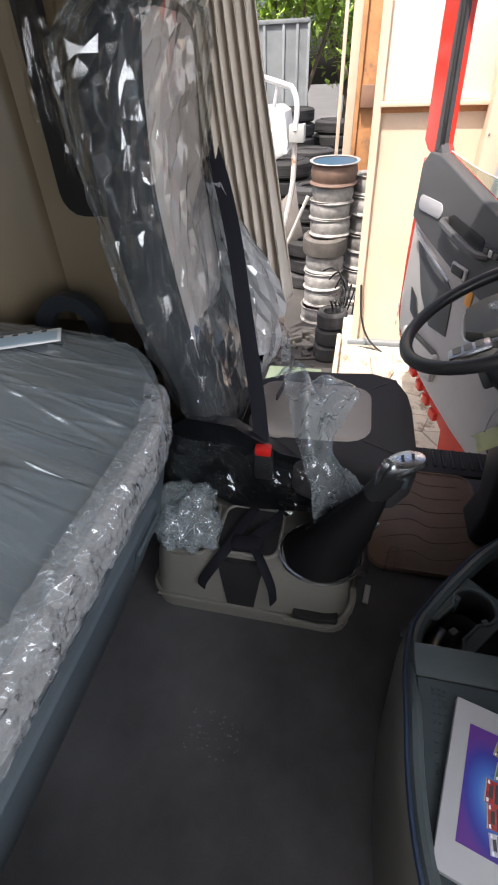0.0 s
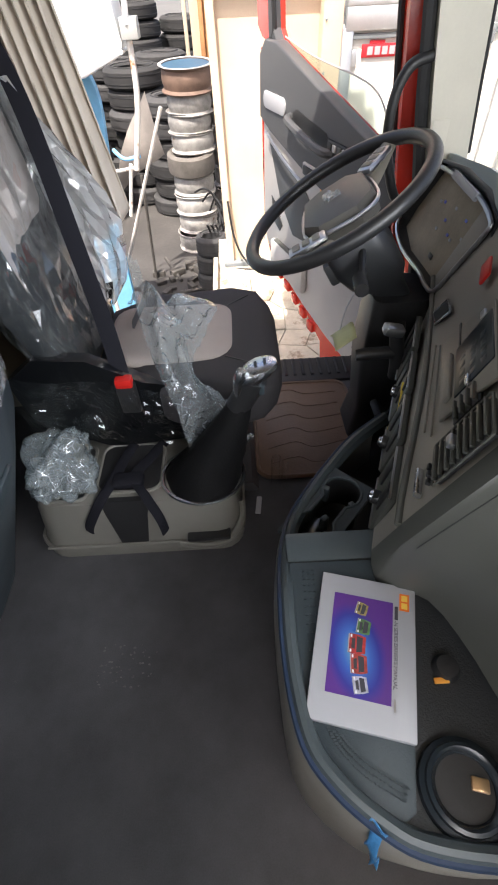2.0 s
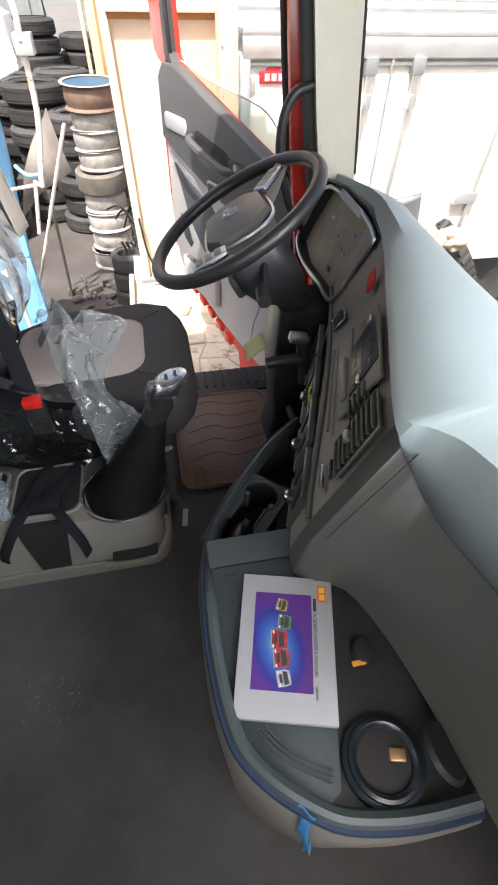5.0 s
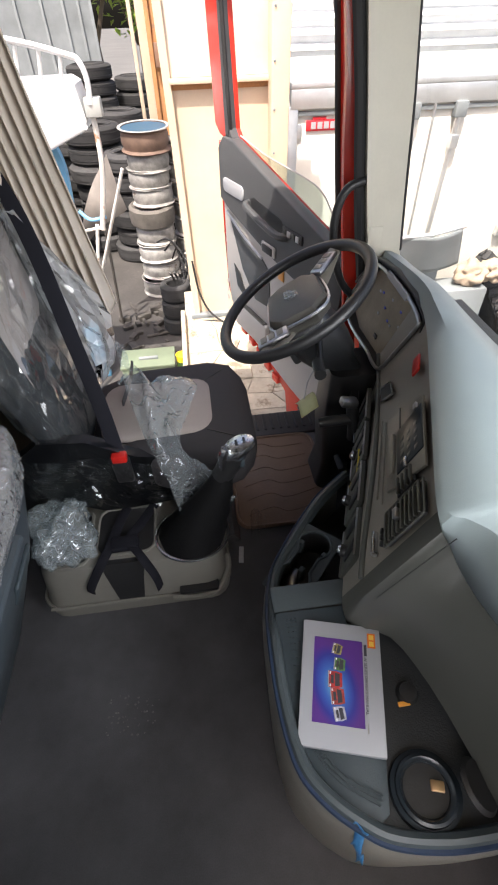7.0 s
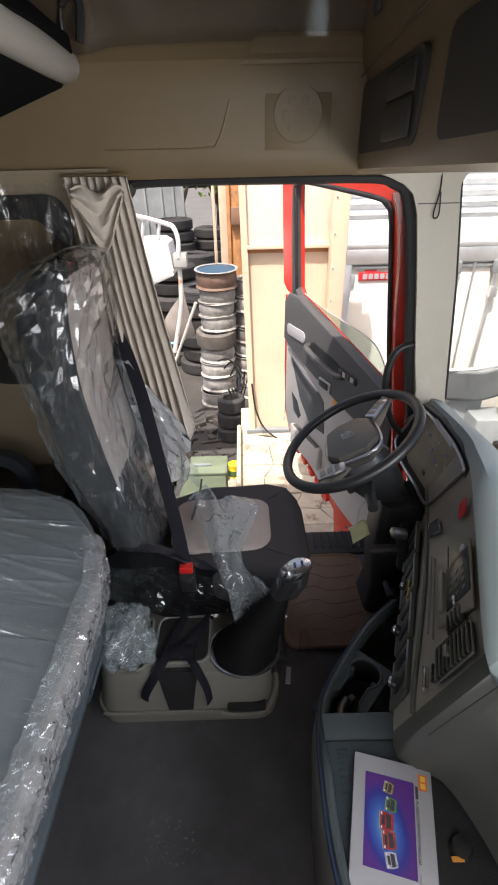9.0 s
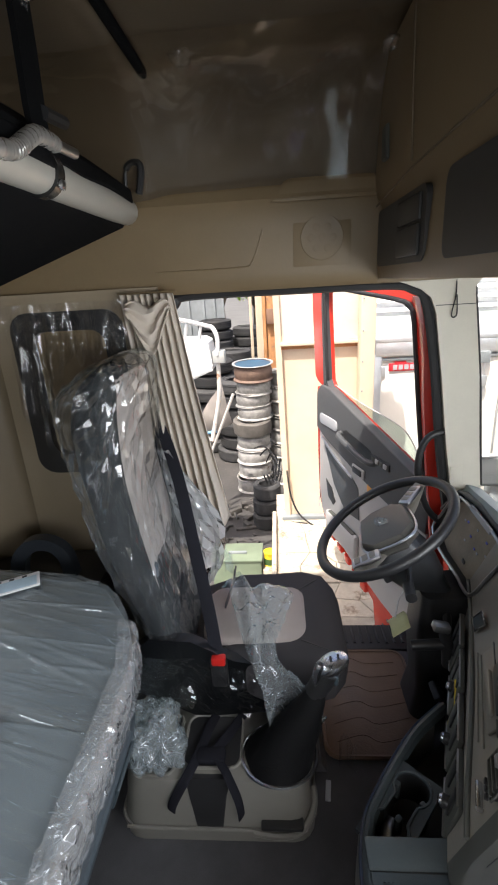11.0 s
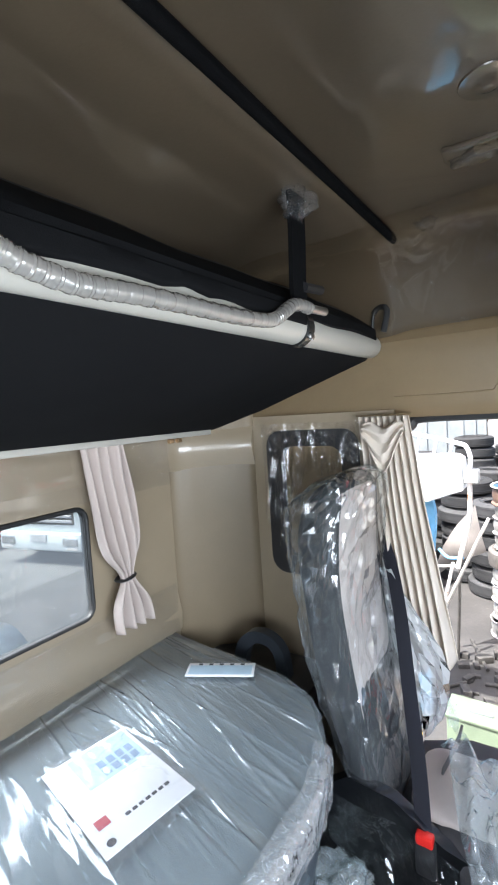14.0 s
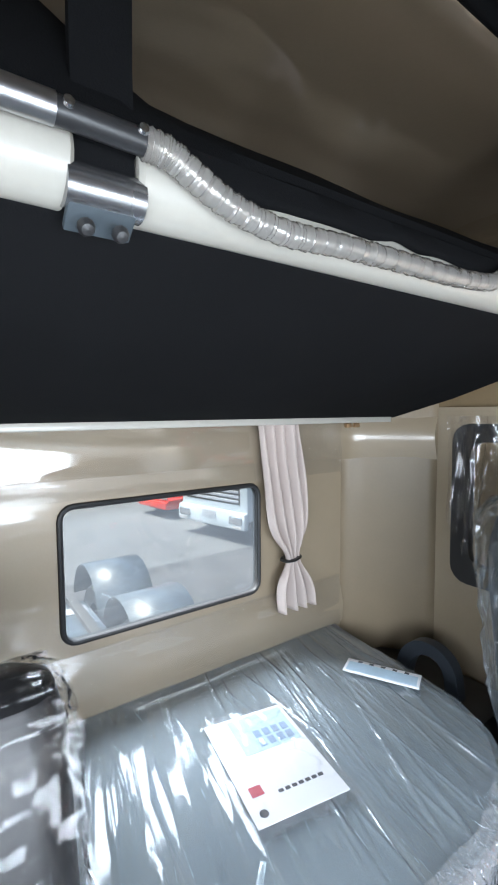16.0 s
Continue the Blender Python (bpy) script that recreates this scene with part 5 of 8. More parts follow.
for k in np.linspace(0.05, 1, 30):
    high = max(0.0, (k - 0.45) / 0.55)
    loose = 0.013 + 0.024 * high * (1 - max(0.0, (k - 0.93) / 0.07) * 0.4)
    ring = back_ring(k, loose, 0.0, 58)
    mid = sum(ring, Vector()) / len(ring)
    out = []
    for p in ring:
        d = (p - mid).normalized()
        q = Vector((p.x * 6 + 0.8 * p.z, p.y * 6 - 1.1 * p.z, p.z * 2.6))
        fold = (1 - abs(noise.noise(q))) ** 7 + 0.6 * (1 - abs(noise.noise(q * 2.3 + Vector((4, 1, 2))))) ** 8
        slack = 0.035 * high * max(0.0, -d.x) * (1 + noise.noise(p * 9))
        gather = 0.004 * math.sin(p.z * 210 + 9 * p.y) * max(0.0, 1 - abs(k - 0.22) / 0.12)
        rough = Vector(rn.uniform(-1, 1, 3)) * (0.0055 + 0.0030 * high)
        out.append(p + d * (0.010 * fold + 0.012 * noise.noise(p * 5) + slack + gather) + rough)
    rows.append(out + out[:1])
crown = sum(rows[-1][:-1], Vector()) / 58 + Vector((0, 0, 0.012))
rows.append([p.lerp(crown, 0.5) for p in rows[-1]])
rows.append([crown] * 59)
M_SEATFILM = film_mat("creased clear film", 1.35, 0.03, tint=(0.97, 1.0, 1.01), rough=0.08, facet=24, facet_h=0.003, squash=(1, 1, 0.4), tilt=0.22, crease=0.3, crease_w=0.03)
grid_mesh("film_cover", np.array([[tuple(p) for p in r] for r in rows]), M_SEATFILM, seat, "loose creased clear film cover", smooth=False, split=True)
# film flaring off the far bolster
us, vs = np.meshgrid(np.linspace(0, 1, 9), np.linspace(0, 1, 17), indexing="ij")
right = np.interp(vs, (0, 0.38, 0.58, 0.86, 1), (-0.315, -0.182, -0.143, -0.163, -0.215))
left = np.interp(vs, (0, 0.38, 0.7, 1), (-0.362, -0.335, -0.305, -0.270))
rn = np.random.default_rng(5)
px = 0.0015 + 0.97 * (left + (right - left) * us)
py = 1.305 - 0.02 * us + rn.uniform(-0.011, 0.011, us.shape) + 0.012 * np.sin(us * 17 + vs * 3)
pts = np.stack([px + rn.uniform(-0.004, 0.004, us.shape), py, 0.959 - 0.514 * vs], -1)
# strong white haze stands in for the sky's sheen on this film
grid_mesh("film_flare", pts, film_mat("film with whitened sheen", 2.6, 0.72, rough=0.12, facet=16, facet_h=0.006, squash=(1, 1, 0.5), tilt=0.7, crease=0.4), seat, "creased film over the bolster, whitened for its sheen", smooth=False, split=True)
part("belt_stalk", box(-0.168, -0.118, 0.944, 0.975, 0.33, 0.430, 0.008), M_BLACK, seat)
part("buckle_button", box(-0.163, -0.122, 0.936, 0.962, 0.418, 0.444, 0.005), M_REDPLASTIC, seat, "red belt buckle button")
BELT_LINE = [(-0.385, 1.37, 1.13), (-0.335, 1.335, 1.02), (-0.298, 1.29, 0.945), (-0.258, 1.215, 0.842), (-0.218, 1.13, 0.690), (-0.178, 1.045, 0.548), (-0.156, 0.985, 0.465), (-0.148, 0.958, 0.430)]
belt = tagged(part("seat_belt", tube(catmull(BELT_LINE, 8), 0.0195, 8, flat=0.10, up=(0.5, -1, 0.1)), M_BELT), "dark grey lap and shoulder seat belt", "seat belt")
tagged(part("lap_strap", tube(catmull([(-0.122, 1.345, 0.475), (-0.124, 1.33, 0.462), (-0.128, 1.27, 0.452), (-0.135, 1.20, 0.450), (-0.142, 1.15, 0.449)], 6), 0.0225, 8, flat=0.12, up=(1, 0, 0)), mat("grey webbing", (0.10, 0.095, 0.10), 0.7)), "grey folded belt end on the cushion", "seat belt")
# milky bag lying on the cushion and hanging over its near side
def seat_bag(u, v):
    a = catmull([(-0.075, 1.22, 0.480), (-0.045, 1.16, 0.490), (-0.025, 1.08, 0.485), (-0.005, 0.99, 0.475), (0.015, 0.915, 0.440), (0.045, 0.872, 0.36), (0.07, 0.86, 0.29)], 8)
    p = a[min(len(a) - 1, int(u * (len(a) - 1) + 0.5))]
    w = 0.085 - 0.03 * u + 0.025 * math.sin(u * 8)
    s = 2 * v - 1
    fold = crumple((u * 1.7, v * 0.9, 0), 0.042, 2.2, 7.0)
    return (p.x + w * s + 0.02 * math.sin(9 * u), p.y + 0.02 * math.sin(7 * v + u * 6), p.z + fold + 0.02 * (1 - s * s) + 0.008 * math.sin(20 * v + 4 * u))


tagged(part("plastic_bag", sheet(seat_bag, 70, 40), M_MILKY, smooth="soft"), "crumpled milky plastic bag on the driver's seat", "plastic bag")
# small papers between seat and door
tagged(part("paper_scrap", sheet(lambda u, v: (-0.16 + 0.03 * u, 1.33 + 0.01 * math.sin(5 * v), 0.46 + 0.10 * v + 0.01 * math.sin(6 * u)), 6, 8), M_MILKY), "small clear wrapper beside the seat", "wrapper")

# passenger's seat, wrapped too; its backrest stands in front of the bunk
pseat = thing("passenger_seat", "dark passenger seat wrapped in shiny black and clear film", "seat", (-0.45, -0.2, 0.0))
rings = []
for z, hx, xc, yc, w in ((0.40, 0.08, -0.40, -0.24, 0.24), (0.60, 0.085, -0.43, -0.235, 0.25), (0.90, 0.08, -0.475, -0.23, 0.255), (1.08, 0.07, -0.50, -0.225, 0.25), (1.125, 0.055, -0.505, -0.22, 0.235), (1.145, 0.02, -0.51, -0.22, 0.20)):
    rings.append([(xc + x, yc + y, z) for x, y in round_rect(-hx, hx, -w, w, min(hx * 0.8, 0.05))])
part("backrest", loft(rings), M_BLACK, pseat)
rows = []
for a, b2 in zip(rings, rings[1:]):
    for t in np.linspace(0, 1, 9)[:-1]:
        ring = []
        for p, q in zip(a, b2):
            v = Vector(p).lerp(Vector(q), t)
            ring.append(v + Vector((v.x + 0.46, v.y + 0.23, 0)).normalized() * (0.012 + crumple(v, 0.012, 11, 3)))
        ring = catmull(ring, 3, loop=True)
        ring = [p + Vector(rn.uniform(-0.004, 0.004, 3)) for p in ring]
        rows.append([tuple(p) for p in ring + ring[:1]])
rows.append([(-0.51, -0.22, 1.158)] * len(rows[-1]))
grid_mesh("film_cover", np.array(rows), film_mat("dark shiny wrap", 0.4, 0.003, rough=0.06, facet=40, facet_h=0.003, squash=(1, 1, 0.4), tilt=0.5, crease=0.1, crease_w=0.03), pseat, "creased shiny wrapping", smooth=False, split=True)
part("cushion", box(-0.36, 0.02, -0.47, -0.03, 0.28, 0.42, 0.05), M_SEAT, pseat)
part("pedestal", box(-0.40, -0.02, -0.42, -0.08, 0.0, 0.29, 0.02), M_BLACK, pseat)

# ---- bunk bed behind the seats ----
bedbox = thing("bunk_box", "blue-grey storage box under the lower bunk", "storage box", (-0.7, 0.25, 0.0))
poly = [(-1.095, -0.635), (-0.30, -0.635), (-0.30, 0.64), (-0.300, 0.69), (-0.352, 0.865), (-0.448, 0.99), (-0.565, 1.045), (-0.70, 1.065), (-1.02, 1.10), (-1.095, 1.11)]
rings = []
for z, d in ((0.0, 0.20), (0.30, 0.075), (0.46, 0.012), (0.52, 0.0), (0.55, 0.0)):
    rings.append([(max(-1.095, x - d) if x > -0.6 else x, y, z) for x, y in poly])
part("body", loft(rings), M_BOX, bedbox)
part("top_edge", tube([(-0.30, -0.60, 0.535), (-0.30, 0.64, 0.535)], 0.012, 8), M_BOX, bedbox)
part("latch_plate", box(-0.006, 0.004, -0.055, 0.055, -0.032, 0.032, 0.004, m=Matrix.Translation((-0.313, 0.610, 0.452)) @ Matrix.Rotation(radians(21), 4, "Y")), M_TRAY, bedbox, "flush grey latch plate")
bunk = thing("lower_bunk_mattress", "dark grey bunk mattress wrapped in wrinkled clear film", "mattress", (-0.7, 0.25, 0.55))
rings = []
for z, d in ((0.552, 0.006), (0.575, 0.0), (0.63, 0.0), (0.652, 0.010), (0.658, 0.03)):
    rings.append([(x - d if x > -1.05 else x, y, z) for x, y in poly])
part("pad", loft(rings), M_MATTRESS, bunk)


EDGE_Y, EDGE_X = (-0.7, 0.69, 0.78, 0.865, 0.94, 0.99, 1.045, 1.065, 1.08), (-0.293, -0.293, -0.312, -0.345, -0.392, -0.442, -0.560, -0.695, -0.82)
# long straight pulls in the film from the wall towards the front edge
rn = np.random.default_rng(12)
ys, ss = np.meshgrid(np.linspace(-0.63, 1.075, 1150), np.linspace(0, 1, 120), indexing="ij")
ex = np.interp(ys, EDGE_Y, EDGE_X)
xs = -1.098 + (ex + 1.092) * ss
zs = 0.664 + 0.002 * np.sin(xs * 9 + ys * 4) + 0.002 * np.sin(ys * 23 - xs * 5)
for i in range(150):
    a = radians(rn.normal(-14, 8))
    c, sn = math.cos(a), math.sin(a)
    dx, dy = xs - rn.uniform(-1.08, -0.36), ys - rn.uniform(-0.58, 1.05)
    along, across = dx * c + dy * sn, dy * c - dx * sn
    w, h, ln = rn.uniform(0.0024, 0.0055), rn.uniform(0.0016, 0.0052), rn.uniform(0.05, 0.34)
    zs += h * np.exp(-(across / w) ** 2) * np.clip(1 - (along / ln) ** 2, 0, 1)
grid_mesh("film_cover", np.stack([xs, ys, zs], -1), M_BEDFILM, bunk, "clear film cover pulled in long straight creases")
# crinkled film turned down over the front edge
ys, ss = np.meshgrid(np.linspace(-0.63, 0.84, 270), np.linspace(0, 1, 15), indexing="ij")
ys = ys + rn.uniform(-0.0022, 0.0022, ys.shape)
ex = np.interp(ys, EDGE_Y, EDGE_X)
d = ss * 0.125
over = np.clip(d - 0.035, 0, None)
puff = 0.004 * np.sin(ys * 61 + 3 * np.sin(ys * 17)) * np.sin(ys * 13 + 2 * ss)
xs = ex - 0.035 + np.minimum(d, 0.035) + 0.012 * np.clip(over / 0.02, 0, 1) + puff + rn.uniform(-0.0024, 0.0024, ys.shape)
zs = 0.669 - 0.95 * np.clip(over - 0.004, 0, None) + puff + rn.uniform(-0.0024, 0.0024, ys.shape)
grid_mesh("film_edge", np.stack([xs, ys, zs], -1), M_CRINKLE, bunk, "whitish crinkled film along the front edge", smooth=False, split=True)

# arched side handle by the head end
arch = thing("bunk_side_guard", "black plastic arched guard at the bunk's end", "guard", (-0.78, 1.18, 0.55))
outer = catmull([(-0.880, 0, 0.50), (-0.872, 0, 0.57), (-0.850, 0, 0.638), (-0.805, 0, 0.685), (-0.752, 0, 0.700), (-0.700, 0, 0.688), (-0.661, 0, 0.650), (-0.645, 0, 0.58), (-0.640, 0, 0.50)], 5)
inner = catmull([(-0.828, 0, 0.50), (-0.824, 0, 0.55), (-0.812, 0, 0.608), (-0.784, 0, 0.645), (-0.750, 0, 0.656), (-0.718, 0, 0.648), (-0.697, 0, 0.620), (-0.690, 0, 0.57), (-0.688, 0, 0.50)], 5)
rings = [[(p.x, 1.185, p.z), (p.x, 1.225, p.z), (q.x, 1.222, q.z), (q.x, 1.188, q.z)] for p, q in zip(outer, inner)]
part("hoop", loft(rings), mat("blue-black hoop plastic", (0.026, 0.031, 0.038), 0.45, bump=0.1), arch, "blue-black moulded hoop")
part("tray", box(-1.02, -0.55, 1.14, 1.36, 0.40, 0.555, 0.02), M_BLACK, arch)

# papers on the bunk
def card(name, c, ang, w, h, z, label, category, t=0.003):
    m = Matrix.Translation((c[0], c[1], z)) @ Matrix.Rotation(radians(ang), 4, "Z")
    th = thing(name, label, category, (c[0], c[1], z))
    return th, m


strip, SM = card("label_card", (-0.757, 0.966), 28, 0.21, 0.06, 0.672, "narrow white printed label lying on the bunk film", "label")
part("sheet", box(-0.108, 0.108, -0.036, 0.036, 0, 0.004, 0.001, m=SM), M_PAPER, strip)
M_INK = mat("dark print", (0.05, 0.05, 0.06), 0.6, bump=0)
M_PALEBLUE = mat("pale blue print", (0.45, 0.58, 0.68), 0.5, bump=0)
part("print_band", box(-0.10, 0.10, -0.028, 0.020, 0.004, 0.0046, m=SM), M_PALEBLUE, strip)
for i in range(5):
    part("print_bar", box(-0.075 + 0.034 * i, -0.062 + 0.034 * i, 0.022, 0.031, 0.004, 0.0048, m=SM), M_INK, strip)

fly, FL = card("brochure", (-0.70, 0.43), 8.0, 0.3, 0.21, 0.674, "white printed brochure in a clear sleeve on the bunk", "brochure")
FL = Matrix.Translation((-0.688, 0.496, 0.676)) @ Matrix.Rotation(radians(-9.8), 4, "Z")
part("sheet", box(-0.150, 0.150, -0.105, 0.105, 0, 0.003, 0.001, m=FL), M_PAPER, fly)
part("print_panel", box(-0.140, -0.02, -0.05, 0.095, 0.003, 0.0036, m=FL), M_PALEBLUE, fly)
for i in range(4):
    for j in range(2):
        part("print_block", box(-0.085 + 0.03 * j, -0.062 + 0.03 * j, -0.005 + 0.024 * i, 0.011 + 0.024 * i, 0.0035, 0.0044, m=FL), mat("slate print", (0.25, 0.33, 0.45), 0.5, bump=0) if i + j == 0 else bpy.data.materials["slate print"], fly)
part("print_red", box(0.06, 0.085, -0.085, -0.058, 0.003, 0.0038, m=FL), mat("crimson print", (0.5, 0.05, 0.08), 0.5, bump=0), fly)
for i in range(7):
    part("print_bar", box(0.088, 0.096, -0.03 + 0.016 * i, -0.019 + 0.016 * i, 0.003, 0.0038, m=FL), M_INK, fly)
part("print_dot", lathe([(0.001, 0.0008), (0.009, 0.0008), (0.0095, 0)], 12, FL @ Matrix.Translation((0.125, -0.08, 0.003))), M_INK, fly)
part("sleeve", sheet(lambda u, v: FL @ Vector((-0.165 + 0.345 * u, -0.118 + 0.236 * v, 0.007 + crumple((u * 2, v * 2, 0), 0.006, 5, 6))), 30, 24), M_SLEEVE, fly, "clear plastic sleeve", smooth="soft")
tagged(part("ribbon_tag", tube(catmull([(-0.50, 0.335, 0.685), (-0.46, 0.30, 0.69), (-0.43, 0.32, 0.69), (-0.42, 0.27, 0.69), (-0.44, 0.25, 0.69)], 6), 0.006, 6, flat=0.3), M_MILKY), "white plastic tie on the bunk film", "tie")

# ---- folding upper bunk ----
ub = thing("upper_bunk", "folded-up black upper bunk with cream front roll and steel grab rail", "bunk", (-0.58, 0.35, 1.44))
base = [(-0.335, 1.640), (-0.352, 1.618), (-0.845, 1.428), (-0.852, 1.437), (-0.845, 1.455), (-0.34, 1.668)]
rings = []
for y, s in ((-0.62, 0.0), (0.9, 0.0), (1.12, 0.0), (1.285, 1.0)):
    rings.append([(x if s == 0 else x + (0 if x > -0.5 else 0.16), y if x > -0.5 else min(y, 1.185), z if s == 0 or x > -0.5 else z + 0.055) for x, z in base])
part("base_board", loft(rings), M_BUNK, ub, "black cloth-covered base board")
part("rear_trim", box(-0.852, -0.838, -0.62, 1.10, 1.414, 1.431, 0.003), M_CREAM, ub, "cream rear edging")
roll = [(-0.338, y, 1.657) for y in (0.062, 0.066, 0.2, 0.9, 1.2, 1.285)] + [(-0.340, 1.305, 1.657)]
part("front_roll", tube(roll, [0.031, 0.036, 0.036, 0.036, 0.036, 0.034, 0.018], 16), M_CREAM, ub, "cream vinyl front roll")
part("front_roll", tube([(-0.338, y, 1.657) for y in (-0.62, -0.2, 0.004, 0.008)], [0.036, 0.036, 0.036, 0.031], 16), M_CREAM, ub, "cream vinyl front roll")
rings = []
for y in np.linspace(-0.62, 1.24, 40):
    h = 0.112 + 0.003 * math.sin(y * 9) + 0.002 * math.sin(y * 23) + 0.09 * min(1.0, max(0.0, (0.10 - y) / 0.12))
    rings.append([(-0.300 + 0.002 * math.sin(y * 14), y, 1.674 + 0.004 * math.sin(y * 19)), (-0.304, y, 1.700), (-0.345, y, 1.672 + h * 0.55), (-0.375, y, 1.672 + h * 0.75), (-0.44, y, 1.672 + h), (-0.60, y, 1.66 + h * 0.8), (-0.83, y, 1.56), (-0.83, y, 1.47)])
part("mattress", loft(rings), M_BUNK, ub, "black cloth bunk mattress")
part("mattress_piping", tube([(-0.398, y, 1.672 + 0.80 * (0.112 + 0.003 * math.sin(y * 9) + 0.002 * math.sin(y * 23))) for y in np.linspace(-0.6, 1.2, 60)], 0.008, 6), M_BLACK, ub)
# black cover cloth drooping over the front roll behind the rail
rings = []
for y in np.linspace(0.085, 0.775, 50):
    low = 1.655 + 0.010 * noise.noise((y * 9, 1, 4)) + 0.012 * max(0.0, 1 - abs(y - 0.40) / 0.05)
    rings.append([(-0.352, y, 1.708), (-0.318, y, 1.700 + 0.003 * math.sin(y * 31)), (-0.2985, y, 1.684), (-0.2955 + 0.002 * math.sin(y * 47), y, low + 0.010), (-0.2975, y, low)])
ob = part("cover_cloth", loft(rings, closed=False), M_BUNK, ub, "black cover cloth drooping over the roll")
thick(ob, 0.003, 0)
# steel grab rail: black sleeve, wrapped tube drooping along the roll
part("rail_sleeve", tube([(-0.283, -0.018, 1.668), (-0.283, 0.060, 1.666)], 0.0105, 12), M_BLACK, ub)
part("rail_end", tube([(-0.283, -0.40, 1.668), (-0.283, -0.012, 1.668)], 0.0115, 12), M_STEEL, ub)
rail = catmull([(-0.283, 0.056, 1.666), (-0.283, 0.082, 1.663), (-0.283, 0.134, 1.639), (-0.283, 0.201, 1.627), (-0.283, 0.281, 1.630), (-0.283, 0.38, 1.632), (-0.283, 0.502, 1.633), (-0.284, 0.60, 1.640), (-0.286, 0.645, 1.655), (-0.290, 0.71, 1.686), (-0.293, 0.78, 1.690)], 8)
part("rail_tube", tube(rail, 0.0085, 12), M_STEEL, ub, "bright steel grab tube")
wound = catmull(rail[::4], 16)
part("rail_wrap", tube(wound, [0.0116 + 0.0016 * abs(math.sin(i * 0.42 + 0.8 * math.sin(i * 0.11))) + 0.0006 * math.sin(i * 2.7) for i in range(len(wound))], 14), M_WRAP, ub, "wound clear film on the rail")
part("rail_tip", tube([(-0.293, 0.775, 1.690), (-0.288, 0.85, 1.692)], [0.009, 0.009], 10), M_STEEL, ub)
for y in (-0.004, 0.052):
    part("rail_bolt", lathe([(0.001, 0.004), (0.004, 0.003), (0.005, 0)], 12, Matrix.Translation((-0.273, y, 1.670)) @ Matrix.Rotation(radians(80), 4, "Y")), M_CHROME, ub)
# clamp and hinge plate on the roll
part("clamp", loft([[(-0.338 + r * math.cos(a), y, 1.657 + r * math.sin(a)) for r, y in ((0.036, 0.787), (0.0415, 0.787), (0.0415, 0.813), (0.036, 0.813))] for a in np.linspace(-1.9, 1.3, 16)]), mat("black enamelled clamp", (0.012, 0.012, 0.012), 0.2, bump=0.0), ub, "glossy black clamp band")
part("clamp_bolt", lathe([(0.001, 0.008), (0.008, 0.006), (0.009, 0)], 12, Matrix.Translation((-0.302, 0.80, 1.635)) @ Matrix.Rotation(radians(100), 4, "Y")), M_CHROME, ub)
M_HINGE = mat("dull steel", (0.30, 0.30, 0.31), 0.25, metal=0.9, bump=0.04)
part("hinge_tube", tube([(-0.322, 0.002, 1.636), (-0.322, 0.068, 1.636)], 0.019, 14), M_HINGE, ub, "bare steel hinge tube in the roll's gap")
part("hinge_core", box(-0.345, -0.318, 0.006, 0.064, 1.632, 1.688, 0.004), M_BLACK, ub)
part("hinge_foot", box(-0.010, 0.022, 0.004, 0.062, -0.004, 0.004, 0.002, m=Matrix.Translation((-0.330, 0, 1.612)) @ Matrix.Rotation(radians(-38), 4, "Y")), M_BOX, ub, "blue-grey hinge plate")
for y in (0.017, 0.046):
    part("hinge_bolt", lathe([(0.001, 0.009), (0.005, 0.008), (0.0075, 0.003), (0.0075, 0)], 10, Matrix.Translation((-0.314, y, 1.602)) @ Matrix.Rotation(radians(128), 4, "Y")), M_BLACK, ub)
for k, y in ((0, 0.034), (1, 0.80)):
    w = 0.026 if k == 0 else 0.030
    part("hanger_strap", loft([[(x + 0.005, y2 - w, z), (x + 0.005, y2 + w, z), (x - 0.005, y2 + w, z), (x - 0.005, y2 - w, z)] for x, y2, z in ((-0.318, y - 0.01 * k, 1.645), (-0.318, y - 0.015 * k, 1.74), (-0.313, y - 0.018 * k, 1.83), (-0.308, y - 0.025 * k, 1.925))]), M_BUNK, ub, "black hanger strap")
part("strap_handle", tube([(-0.312, 0.80, 1.742), (-0.312, 0.885, 1.750)], 0.011, 8), M_BLACK, ub)
crumpled_bag("strap_wrap", (-0.303, 0.772, 1.905), (0.024, 0.034, 0.036), M_KNOT, "", 5.0, 0.55, 4, ub)
for y in (0.90, 0.935):
    part("rear_clip", box(-0.852, -0.840, y, y + 0.022, 1.400, 1.4135, 0.003), M_BRASS, ub, "small brass-coloured clip")
hook = tagged(part("wall_hook", tube(catmull([(-0.343, 1.330, 1.690), (-0.338, 1.318, 1.73), (-0.330, 1.313, 1.764), (-0.306, 1.308, 1.778), (-0.288, 1.306, 1.762), (-0.301, 1.306, 1.700)], 6), [0.005] * 12 + [0.0095] * 19, 8), M_BLACK), "black wire hook on the side header", "hook")

# ---- on the ceiling ----
tagged(part("ceiling_rail", tube([(-0.228, -0.60, 1.925), (-0.228, 0.4, 1.928), (-0.228, 1.205, 1.928), (-0.226, 1.235, 1.925)], [0.0115, 0.0115, 0.0115, 0.009], 10), M_BUNK), "long black curtain rail under the ceiling", "curtain rail")
lamp = thing("ceiling_lamp", "flush cab ceiling lamp under protective film, unlit", "ceiling lamp", (0.06, 0.86, 1.93))
LM = Matrix.Translation((0.062, 0.862, 1.938)) @ Matrix.Rotation(radians(3), 4, "Z")
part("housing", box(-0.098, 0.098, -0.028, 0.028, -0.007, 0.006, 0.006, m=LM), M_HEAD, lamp)
